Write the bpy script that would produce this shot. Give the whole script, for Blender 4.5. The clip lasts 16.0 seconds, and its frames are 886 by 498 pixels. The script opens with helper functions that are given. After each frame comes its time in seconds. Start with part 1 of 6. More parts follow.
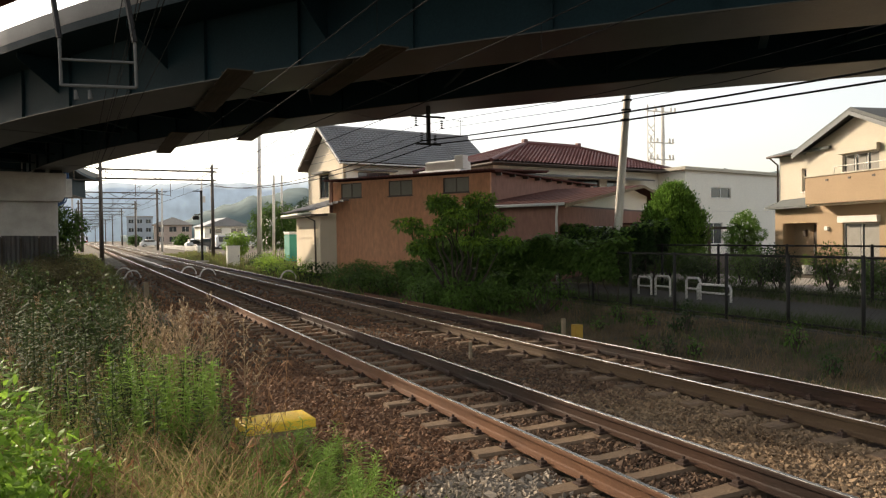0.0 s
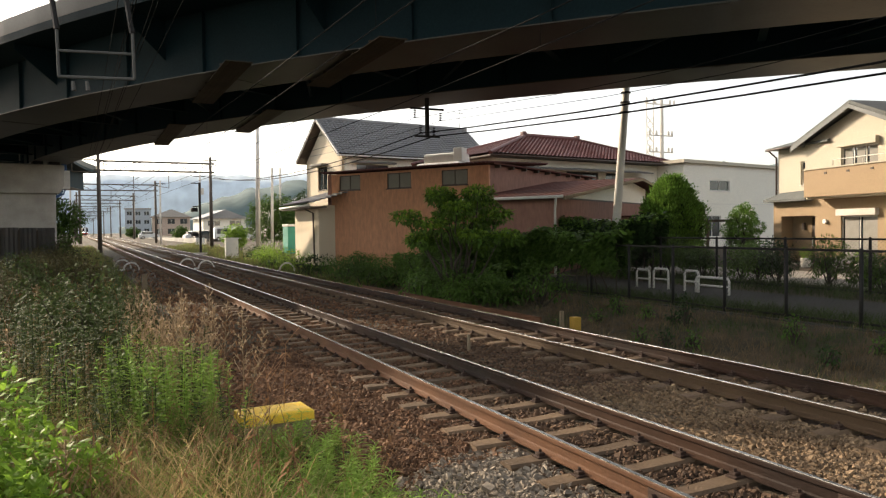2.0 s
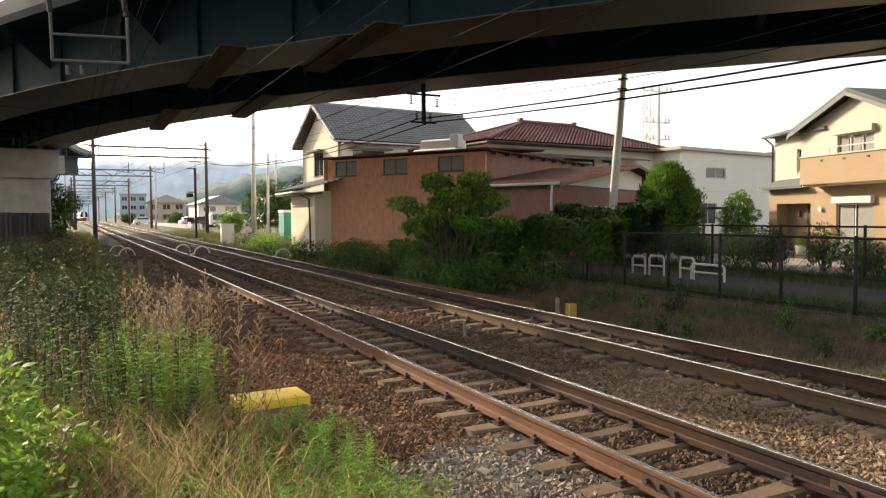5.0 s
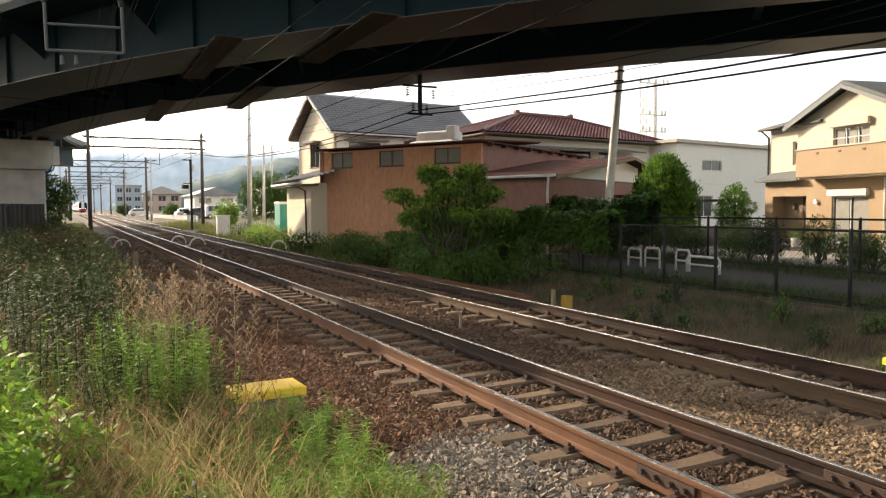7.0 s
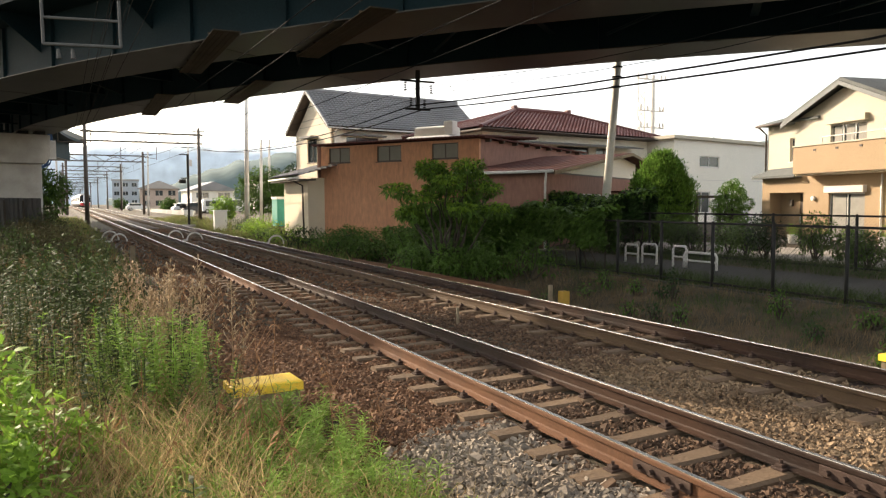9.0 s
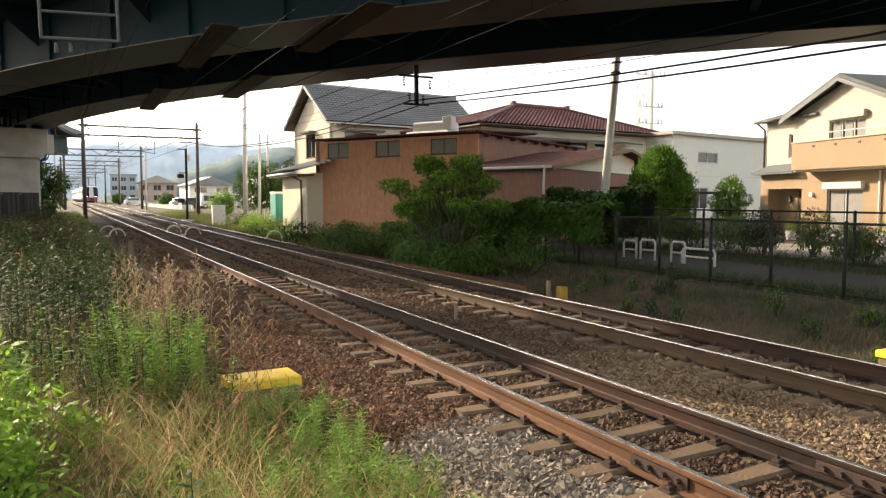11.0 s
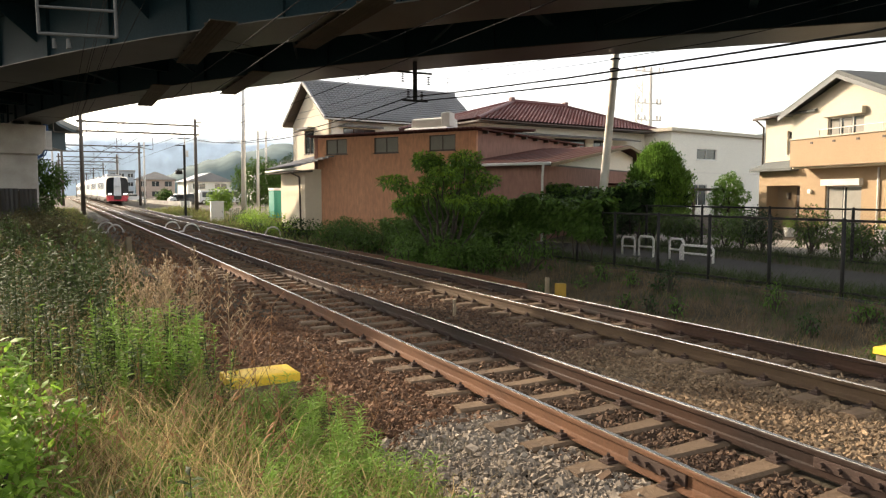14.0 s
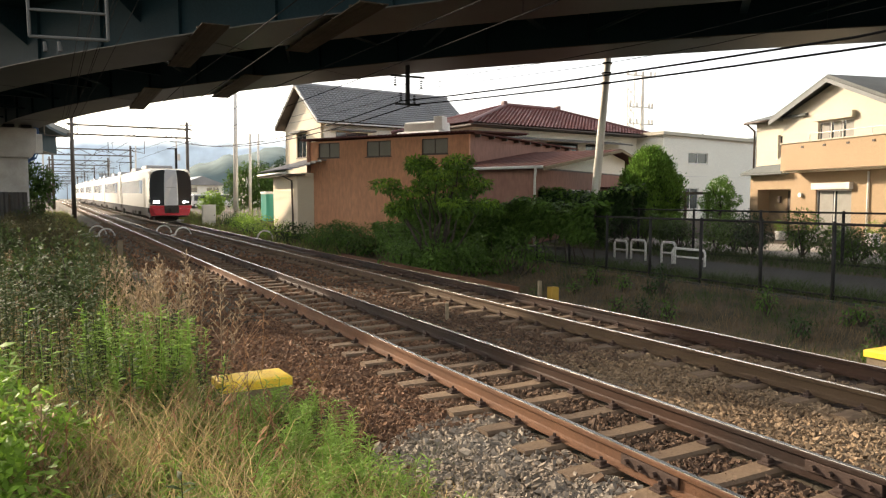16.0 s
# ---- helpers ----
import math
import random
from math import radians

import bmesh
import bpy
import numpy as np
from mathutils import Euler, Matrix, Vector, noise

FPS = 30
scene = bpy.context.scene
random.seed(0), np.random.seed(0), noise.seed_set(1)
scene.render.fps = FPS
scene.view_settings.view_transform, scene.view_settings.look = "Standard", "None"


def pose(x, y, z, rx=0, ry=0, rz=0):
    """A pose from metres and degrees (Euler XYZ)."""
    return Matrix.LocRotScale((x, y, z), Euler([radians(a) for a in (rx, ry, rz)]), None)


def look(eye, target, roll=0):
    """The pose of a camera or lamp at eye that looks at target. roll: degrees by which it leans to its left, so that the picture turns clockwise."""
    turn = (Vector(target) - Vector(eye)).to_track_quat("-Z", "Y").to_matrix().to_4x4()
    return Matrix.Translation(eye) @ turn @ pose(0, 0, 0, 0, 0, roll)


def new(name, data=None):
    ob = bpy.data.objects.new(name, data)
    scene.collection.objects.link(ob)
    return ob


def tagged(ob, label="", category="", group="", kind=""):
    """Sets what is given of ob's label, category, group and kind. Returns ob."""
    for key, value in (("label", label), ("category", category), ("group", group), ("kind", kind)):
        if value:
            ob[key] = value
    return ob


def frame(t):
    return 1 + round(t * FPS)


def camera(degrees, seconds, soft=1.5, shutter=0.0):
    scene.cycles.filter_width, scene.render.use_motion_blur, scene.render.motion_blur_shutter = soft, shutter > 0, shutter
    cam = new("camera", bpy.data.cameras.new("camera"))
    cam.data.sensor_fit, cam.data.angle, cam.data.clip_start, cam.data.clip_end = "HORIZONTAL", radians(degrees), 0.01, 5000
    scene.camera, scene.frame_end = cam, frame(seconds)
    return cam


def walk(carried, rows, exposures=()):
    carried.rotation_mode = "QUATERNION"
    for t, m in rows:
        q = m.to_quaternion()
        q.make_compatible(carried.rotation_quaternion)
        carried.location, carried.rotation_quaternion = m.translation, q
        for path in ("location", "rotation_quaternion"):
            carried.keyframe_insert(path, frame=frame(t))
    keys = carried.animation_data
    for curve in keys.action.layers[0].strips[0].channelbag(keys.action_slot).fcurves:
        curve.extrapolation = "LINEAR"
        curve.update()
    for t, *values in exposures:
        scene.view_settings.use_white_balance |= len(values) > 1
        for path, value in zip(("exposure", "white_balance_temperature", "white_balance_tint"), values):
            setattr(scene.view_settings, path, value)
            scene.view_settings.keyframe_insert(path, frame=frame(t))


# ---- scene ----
cam = camera(62.23, 16.0, soft=1.25)
# seconds, eye height, heading to the right of the track, tilt down, lean
PATH = (
    (0, 1.948, 25.703, 0.942, 0.744),
    (0.5, 1.947, 25.761, 1.019, 0.738),
    (1, 1.946, 25.783, 1.170, 0.700),
    (1.5, 1.946, 25.799, 1.339, 0.693),
    (2, 1.945, 25.807, 1.526, 0.662),
    (2.5, 1.944, 25.806, 1.720, 0.636),
    (3, 1.943, 25.804, 1.876, 0.628),
    (3.5, 1.942, 25.805, 2.041, 0.596),
    (4, 1.941, 25.891, 2.215, 0.560),
    (6.5, 1.932, 26.333, 3.067, 0.378),
    (7, 1.930, 26.397, 3.194, 0.360),
    (7.5, 1.929, 26.469, 3.317, 0.299),
    (8, 1.928, 26.519, 3.427, 0.260),
    (8.5, 1.928, 26.548, 3.489, 0.239),
    (9, 1.927, 26.600, 3.547, 0.184),
    (11.5, 1.926, 26.757, 3.997, 0.055),
    (12, 1.926, 26.767, 4.085, 0.092),
    (12.5, 1.927, 26.785, 4.156, 0.074),
    (13, 1.928, 26.811, 4.197, 0.054),
    (13.5, 1.929, 26.837, 4.216, 0.010),
    (14, 1.930, 26.838, 4.183, -0.000),
    (14.5, 1.930, 26.961, 4.113, -0.014),
    (15, 1.930, 27.114, 4.040, -0.025),
    (15.5, 1.930, 27.271, 3.981, -0.027),
    (16, 1.930, 27.415, 3.903, -0.009),
)


def view(z, yaw, down, lean):
    return Matrix.Translation((0, 0, z)) @ pose(0, 0, 0, 0, 0, -yaw) @ pose(0, 0, 0, 90 - down) @ pose(0, 0, 0, 0, 0, -lean)


walk(cam, [(t, view(z, yaw, down, lean)) for t, z, yaw, down, lean in PATH],
     exposures=((0.0, 0.65, 7100, 10), (2.0, 0.77, 7100, 10), (4.0, 0.92, 7100, 10), (7.0, 1.08, 7100, 10), (9.0, 1.15, 7100, 10), (16.0, 1.18, 7100, 10)))

# ---- light ----
SUN_AZ, SUN_EL = radians(-28), radians(24)
SUN_TO = Vector((math.sin(SUN_AZ) * math.cos(SUN_EL), math.cos(SUN_AZ) * math.cos(SUN_EL), math.sin(SUN_EL)))
world = bpy.data.worlds.new("sky")
scene.world = world
world.use_nodes = True
wn = world.node_tree
sky = wn.nodes.new("ShaderNodeTexSky")
sky.sky_type = "NISHITA"
sky.sun_disc = False
sky.sun_elevation = math.asin(SUN_TO.z)
sky.sun_rotation = math.atan2(SUN_TO.x, SUN_TO.y)
sky.air_density, sky.dust_density, sky.ozone_density = 1.0, 2.0, 1.0
wn.nodes["Background"].inputs[1].default_value = 0.15
haze = wn.nodes.new("ShaderNodeHueSaturation")
haze.inputs["Saturation"].default_value, haze.inputs["Value"].default_value = 0.40, 1.14
wn.links.new(sky.outputs[0], haze.inputs["Color"])
wn.links.new(haze.outputs[0], wn.nodes["Background"].inputs[0])
sun = new("sun", bpy.data.lights.new("sun", "SUN"))
sun.data.energy, sun.data.angle, sun.data.color = 3.7, radians(0.7), (1.0, 0.85, 0.68)
sun.matrix_world = look(SUN_TO * 200, (0, 0, 0))


# ---- materials ----
def mat(name, col, rough=0.7, col2=None, scale=6.0, amount=0.5, bump=0.1, metal=0.0, fine=60.0, piece=0.0, emit=0.0,
        stretch=(1, 1, 1), trans=0.0, spec=0.5):
    """A surface with broad stains, fine grain, relief and, for pieces, a random tone of their own."""
    m = bpy.data.materials.new(name)
    m.use_nodes = True
    t = m.node_tree
    b = t.nodes["Principled BSDF"]
    b.inputs["Roughness"].default_value, b.inputs["Metallic"].default_value = rough, metal
    b.inputs["Specular IOR Level"].default_value = spec
    tc, mp = t.nodes.new("ShaderNodeTexCoord"), t.nodes.new("ShaderNodeMapping")
    mp.inputs["Scale"].default_value = stretch
    t.links.new(tc.outputs["Object"], mp.inputs[0])
    n1, n2 = t.nodes.new("ShaderNodeTexNoise"), t.nodes.new("ShaderNodeTexNoise")
    n1.inputs["Scale"].default_value, n1.inputs["Detail"].default_value = scale, 6
    n2.inputs["Scale"].default_value, n2.inputs["Detail"].default_value = fine, 4
    for n in (n1, n2):
        t.links.new(mp.outputs[0], n.inputs["Vector"])
    ramp = t.nodes.new("ShaderNodeMapRange")
    ramp.inputs[1].default_value, ramp.inputs[2].default_value = 0.3, 0.7
    t.links.new(n1.outputs[0], ramp.inputs[0])
    mul = t.nodes.new("ShaderNodeMath")
    mul.operation = "MULTIPLY"
    mul.inputs[1].default_value = amount
    t.links.new(ramp.outputs[0], mul.inputs[0])
    mix = t.nodes.new("ShaderNodeMix")
    mix.data_type = "RGBA"
    c2 = col2 or tuple(c * 0.6 for c in col)
    mix.inputs[6].default_value, mix.inputs[7].default_value = (*col, 1), (*c2, 1)
    t.links.new(mul.outputs[0], mix.inputs[0])
    g = t.nodes.new("ShaderNodeMapRange")
    g.inputs[1].default_value, g.inputs[2].default_value = 0.25, 0.75
    g.inputs[3].default_value, g.inputs[4].default_value = 0.82, 1.18
    t.links.new(n2.outputs[0], g.inputs[0])
    hsv = t.nodes.new("ShaderNodeHueSaturation")
    t.links.new(mix.outputs[2], hsv.inputs["Color"])
    if piece:
        info = t.nodes.new("ShaderNodeObjectInfo")
        isl = t.nodes.new("ShaderNodeNewGeometry")
        add = t.nodes.new("ShaderNodeMath")
        t.links.new(info.outputs["Random"], add.inputs[0])
        t.links.new(isl.outputs["Random Per Island"], add.inputs[1])
        fr = t.nodes.new("ShaderNodeMath")
        fr.operation = "FRACT"
        t.links.new(add.outputs[0], fr.inputs[0])
        pr = t.nodes.new("ShaderNodeMapRange")
        pr.inputs[3].default_value, pr.inputs[4].default_value = 1 - piece, 1 + piece
        t.links.new(fr.outputs[0], pr.inputs[0])
        m2 = t.nodes.new("ShaderNodeMath")
        m2.operation = "MULTIPLY"
        t.links.new(pr.outputs[0], m2.inputs[0])
        t.links.new(g.outputs[0], m2.inputs[1])
        t.links.new(m2.outputs[0], hsv.inputs["Value"])
    else:
        t.links.new(g.outputs[0], hsv.inputs["Value"])
    t.links.new(hsv.outputs[0], b.inputs["Base Color"])
    if bump:
        bp = t.nodes.new("ShaderNodeBump")
        bp.inputs["Strength"].default_value, bp.inputs["Distance"].default_value = bump, 0.02
        t.links.new(n2.outputs[0], bp.inputs["Height"])
        t.links.new(bp.outputs[0], b.inputs["Normal"])
    if emit:
        b.inputs["Emission Color"].default_value, b.inputs["Emission Strength"].default_value = (*col, 1), emit
    if trans:
        tr = t.nodes.new("ShaderNodeBsdfTranslucent")
        t.links.new(hsv.outputs[0], tr.inputs[0])
        ms = t.nodes.new("ShaderNodeMixShader")
        ms.inputs[0].default_value = trans
        t.links.new(b.outputs[0], ms.inputs[1])
        t.links.new(tr.outputs[0], ms.inputs[2])
        t.links.new(ms.outputs[0], t.nodes["Material Output"].inputs[0])
    return m


M = {
    "soil": mat("soil", (0.085, 0.056, 0.031), 0.95, (0.026, 0.024, 0.011), 1.7, 1.0, 1.0, fine=22),
    "ballast_bed": mat("ballast_bed", (0.075, 0.047, 0.030), 0.95, (0.048, 0.029, 0.019), 1.2, 0.8, 0.8, fine=35),
    "stone": mat("stone", (0.175, 0.096, 0.052), 0.95, (0.10, 0.048, 0.024), 0.7, 0.9, 0.3, fine=40, piece=0.5),
    "stone_grey": mat("stone_grey", (0.24, 0.205, 0.16), 0.95, (0.16, 0.12, 0.085), 1.2, 0.9, 0.3, fine=40, piece=0.45),
    # oily, dusty stones, darkened further to carry the bridge's shade
    "stone_dull": mat("stone_dull", (0.125, 0.076, 0.044), 0.95, (0.072, 0.040, 0.023), 0.8, 0.9, 0.3, fine=40, piece=0.5),
    "stone_tan": mat("stone_tan", (0.225, 0.158, 0.095), 0.95, (0.145, 0.09, 0.048), 0.9, 0.9, 0.3, fine=40, piece=0.45),
    "rail_oily": mat("rail_oily", (0.050, 0.026, 0.016), 0.62, (0.018, 0.013, 0.011), 1.1, 1.0, 0.25, fine=30, stretch=(1, 0.5, 1), spec=0.12),
    # far track's left rail: olive rust with its shade painted in darker
    "rail_olive_shaded": mat("rail_olive_shaded", (0.080, 0.050, 0.027), 0.75, (0.050, 0.031, 0.018), 1.5, 0.8, 0.25, fine=50, spec=0.2),
    "galvanised": mat("galvanised", (0.095, 0.097, 0.092), 0.75, (0.06, 0.06, 0.056), 3, 0.6, 0.05),
    "rail_side": mat("rail_side", (0.140, 0.066, 0.033), 0.75, (0.075, 0.037, 0.021), 1.5, 0.8, 0.25, fine=50, spec=0.2),
    "rail_top": mat("rail_top", (0.50, 0.47, 0.44), 0.27, (0.34, 0.30, 0.26), 3, 0.6, 0.0, metal=1.0),
    "sleeper": mat("sleeper", (0.150, 0.098, 0.056), 0.9, (0.09, 0.056, 0.032), 2.5, 0.8, 0.5, fine=30, piece=0.25),
    "clip": mat("clip", (0.06, 0.035, 0.025), 0.8, None, 8, 0.5, 0.2, metal=0.3),
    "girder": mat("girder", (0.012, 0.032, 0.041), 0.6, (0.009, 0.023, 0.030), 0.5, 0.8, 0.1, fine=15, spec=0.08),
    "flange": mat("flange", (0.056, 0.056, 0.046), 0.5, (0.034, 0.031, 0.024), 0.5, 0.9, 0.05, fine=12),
    "board": mat("board", (0.062, 0.044, 0.026), 0.85, (0.036, 0.026, 0.017), 1.0, 0.9, 0.3, fine=20),
    "concrete": mat("concrete", (0.46, 0.44, 0.40), 0.85, (0.28, 0.26, 0.23), 0.8, 0.8, 0.2, fine=25),
    "asphalt": mat("asphalt", (0.05, 0.048, 0.043), 0.95, (0.035, 0.033, 0.03), 0.8, 0.8, 0.3),
    "pole": mat("pole", (0.74, 0.70, 0.64), 0.8, (0.56, 0.52, 0.47), 1.0, 0.7, 0.15),
    "dark_steel": mat("dark_steel", (0.014, 0.013, 0.012), 0.75, None, 3, 0.5, 0.05, metal=0.2),
    "wire": mat("wire", (0.008, 0.008, 0.008), 0.9, None, 3, 0.2, 0.0, spec=0.1),
    "barn": mat("barn", (0.66, 0.33, 0.19), 0.75, (0.56, 0.27, 0.15), 0.5, 0.8, 0.08, fine=8, stretch=(1, 1, 0.35)),
    "barn_brown": mat("barn_brown", (0.31, 0.155, 0.115), 0.75, (0.23, 0.115, 0.085), 0.5, 0.8, 0.08, fine=8, stretch=(1, 1, 0.35)),
    "rust_roof": mat("rust_roof", (0.115, 0.044, 0.033), 0.85, (0.068, 0.030, 0.025), 0.8, 0.9, 0.1, spec=0.12),
    "cream": mat("cream", (0.76, 0.66, 0.50), 0.85, (0.64, 0.54, 0.40), 0.5, 0.6, 0.08, fine=30),
    "cream_light": mat("cream_light", (0.53, 0.48, 0.385), 0.85, (0.47, 0.425, 0.335), 0.5, 0.5, 0.05, fine=30),
    "ochre": mat("ochre", (0.37, 0.262, 0.158), 0.85, (0.32, 0.225, 0.135), 0.6, 0.5, 0.08, fine=30),
    "white_wall": mat("white_wall", (0.86, 0.82, 0.72), 0.85, (0.80, 0.755, 0.65), 0.4, 0.6, 0.05, fine=20),
    "frosted": mat("frosted", (0.21, 0.195, 0.155), 0.45, (0.15, 0.14, 0.11), 2, 0.6, 0.0),
    "patio": mat("patio", (0.42, 0.39, 0.34), 0.9, (0.30, 0.28, 0.24), 0.8, 0.8, 0.2),
    "grey_tile": mat("grey_tile", (0.27, 0.27, 0.272), 0.45, (0.18, 0.18, 0.183), 0.7, 0.7, 0.05, piece=0.2),
    "red_tile": mat("red_tile", (0.155, 0.055, 0.048), 0.5, (0.10, 0.035, 0.032), 0.7, 0.7, 0.05, piece=0.2),
    "shingle": mat("shingle", (0.115, 0.125, 0.12), 0.8, (0.085, 0.092, 0.088), 1.5, 0.7, 0.15),
    "roof_edge": mat("roof_edge", (0.13, 0.14, 0.14), 0.6, None, 2, 0.3, 0.0),
    "slate": mat("slate", (0.17, 0.16, 0.145), 0.75, (0.12, 0.115, 0.105), 1.5, 0.7, 0.15),
    "glass": mat("glass", (0.03, 0.04, 0.045), 0.06, None, 1, 0.3, 0.0, spec=0.8),
    "frame_white": mat("frame_white", (0.75, 0.73, 0.68), 0.5, None, 3, 0.2, 0.0),
    "frame_dark": mat("frame_dark", (0.09, 0.065, 0.05), 0.55, None, 3, 0.4, 0.0),
    "curtain": mat("curtain", (0.30, 0.29, 0.26), 0.9, (0.22, 0.21, 0.19), 4, 0.5, 0.0),
    "faded_yellow": mat("faded_yellow", (0.42, 0.25, 0.03), 0.7, (0.28, 0.16, 0.03), 3, 0.5, 0.05),
    "yellow": mat("yellow", (0.90, 0.60, 0.055), 0.4, (0.72, 0.45, 0.03), 3, 0.5, 0.05),
    "box_side": mat("box_side", (0.26, 0.20, 0.13), 0.9, (0.15, 0.115, 0.07), 5, 0.8, 0.2),
    "leaf": mat("leaf", (0.095, 0.172, 0.034), 0.55, (0.052, 0.10, 0.022), 0.8, 0.8, 0.0, piece=0.4, trans=0.4, spec=0.15),
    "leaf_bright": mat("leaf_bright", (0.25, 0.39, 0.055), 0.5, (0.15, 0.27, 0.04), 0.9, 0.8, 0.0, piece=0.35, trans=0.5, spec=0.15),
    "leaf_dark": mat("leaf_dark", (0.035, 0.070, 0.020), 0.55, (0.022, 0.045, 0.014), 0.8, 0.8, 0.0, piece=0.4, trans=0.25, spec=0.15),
    "bark": mat("bark", (0.05, 0.038, 0.026), 0.9, None, 6, 0.7, 0.4),
    "dry": mat("dry", (0.50, 0.385, 0.20), 0.8, (0.30, 0.20, 0.095), 0.8, 0.8, 0.0, piece=0.4, trans=0.4, spec=0.15),
    "seed": mat("seed", (0.42, 0.32, 0.21), 0.9, (0.30, 0.22, 0.14), 0.8, 0.8, 0.0, piece=0.35, trans=0.45, spec=0.15),
    "grass": mat("grass", (0.21, 0.27, 0.07), 0.65, (0.15, 0.18, 0.05), 0.6, 0.8, 0.0, piece=0.4, trans=0.45, spec=0.15),
    "far_grey": mat("far_grey", (0.42, 0.46, 0.50), 0.85, None, 0.3, 0.3, 0.0, fine=5),
    "far_pink": mat("far_pink", (0.58, 0.45, 0.37), 0.85, None, 0.3, 0.3, 0.0, fine=5),
    # distance haze is painted into both colours: bluish woods, pale blue mountains
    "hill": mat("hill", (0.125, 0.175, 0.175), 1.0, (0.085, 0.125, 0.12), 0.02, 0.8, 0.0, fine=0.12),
    "hazed_far_hill": mat("hazed_far_hill", (0.74, 0.84, 0.92), 1.0, (0.70, 0.80, 0.87), 0.004, 0.6, 0.0, fine=0.02),
}


# ---- mesh tools ----
def box(bm, x0, x1, y0, y1, z0, z1, m=None, bevel=0.0):
    vs = [bm.verts.new((x, y, z)) for x in (x0, x1) for y in (y0, y1) for z in (z0, z1)]
    if m is not None:
        bmesh.ops.transform(bm, matrix=m, verts=vs)
    fs = [bm.faces.new([vs[i] for i in f]) for f in
          ((0, 1, 3, 2), (4, 6, 7, 5), (0, 4, 5, 1), (2, 3, 7, 6), (0, 2, 6, 4), (1, 5, 7, 3))]
    if bevel:
        es = list({e for f in fs for e in f.edges})
        bmesh.ops.bevel(bm, geom=es, offset=bevel, segments=2, affect="EDGES", profile=0.7)
    return bm


def tube(bm, pts, radii, sides=8, cap=True):
    rings = []
    pts = [Vector(p) for p in pts]
    if not hasattr(radii, "__len__"):
        radii = [radii] * len(pts)
    for i, p in enumerate(pts):
        d = (pts[min(i + 1, len(pts) - 1)] - pts[max(i - 1, 0)]).normalized()
        a = d.orthogonal().normalized() if abs(d.z) < 0.9 else Vector((1, 0, 0))
        a = (a - d * a.dot(d)).normalized()
        b = d.cross(a)
        rings.append([bm.verts.new(p + (a * math.cos(k * math.tau / sides) + b * math.sin(k * math.tau / sides)) * radii[i])
                      for k in range(sides)])
    for r, s in zip(rings, rings[1:]):
        for k in range(sides):
            bm.faces.new((r[k], r[(k + 1) % sides], s[(k + 1) % sides], s[k]))
    if cap:
        bm.faces.new(rings[0][::-1])
        bm.faces.new(rings[-1])
    return bm


def loft(bm, rings, closed=True, caps=True):
    rows = [[bm.verts.new(p) for p in r] for r in rings]
    n = len(rows[0])
    for r, s in zip(rows, rows[1:]):
        for k in range(n if closed else n - 1):
            bm.faces.new((r[k], r[(k + 1) % n], s[(k + 1) % n], s[k]))
    if caps and closed:
        bm.faces.new(rows[0][::-1])
        bm.faces.new(rows[-1])
    return bm


def prism(bm, outline, y0, y1, m=None):
    """An outline in x and z drawn out along y."""
    a = [bm.verts.new((x, y0, z)) for x, z in outline]
    b = [bm.verts.new((x, y1, z)) for x, z in outline]
    n = len(a)
    bm.faces.new(a[::-1])
    bm.faces.new(b)
    for k in range(n):
        bm.faces.new((a[k], a[(k + 1) % n], b[(k + 1) % n], b[k]))
    if m is not None:
        bmesh.ops.transform(bm, matrix=m, verts=a + b)
    return bm


def mesh_of(bm, material, smooth=False, name="mesh"):
    bmesh.ops.recalc_face_normals(bm, faces=bm.faces)
    me = bpy.data.meshes.new(name)
    bm.to_mesh(me)
    bm.free()
    me.materials.append(material if not isinstance(material, str) else M[material])
    if smooth:
        for p in me.polygons:
            p.use_smooth = True
    return me


def part(name, bm, material, parent=None, label="", smooth=False, kind=""):
    me = bm if isinstance(bm, bpy.types.Mesh) else mesh_of(bm, material, smooth, name)
    ob = new(name, me)
    if parent is not None:
        ob.parent = parent
    return tagged(ob, label, "", "", kind)


def thing(name, label, category, group="", kind="", at=None):
    ob = new(name)
    ob.empty_display_size = 0.2
    if at is not None:
        ob.matrix_basis = at
    return tagged(ob, label, category, group, kind)


def B():
    return bmesh.new()


def quads(name, verts, faces, material):
    me = bpy.data.meshes.new(name)
    me.from_pydata(verts, [], faces)
    me.materials.append(M[material])
    return me


# ---- the line of the railway and the lie of the land ----
def ease(a, b, v):
    s = min(max((v - a) / (b - a), 0.0), 1.0)
    return s * s * (3 - 2 * s)


LINE = [(0.0, 0.0)]
for i in range(1, 1300):
    y = i * 0.5
    s = ease(5, 45, y)
    LINE.append((LINE[-1][0] - 0.0105 * s, LINE[-1][1] + 0.00375 * s * (1 - ease(120, 240, y))))


def line(y):
    """How far the railway has swung sideways and risen at y."""
    k = min(max(y * 2, 0.0), len(LINE) - 2.0)
    i = int(k)
    f = k - i
    return (LINE[i][0] * (1 - f) + LINE[i + 1][0] * f, LINE[i][1] * (1 - f) + LINE[i + 1][1] * f)


TRACKS = (4.44, 7.73)
GAUGE = 0.58
SECTION = ((-60, -0.35), (-3, -0.33), (1.4, -0.36), (2.4, -0.42), (3.0, -0.24), (5.9, -0.24), (6.2, -0.27), (9.1, -0.24),
           (9.6, -0.42), (10.4, -0.62), (11.2, -0.55), (12.6, -0.28), (13.6, -0.16), (13.75, -0.16), (14.2, -0.12), (19, 0.12), (26, 0.3), (60, 0.3))


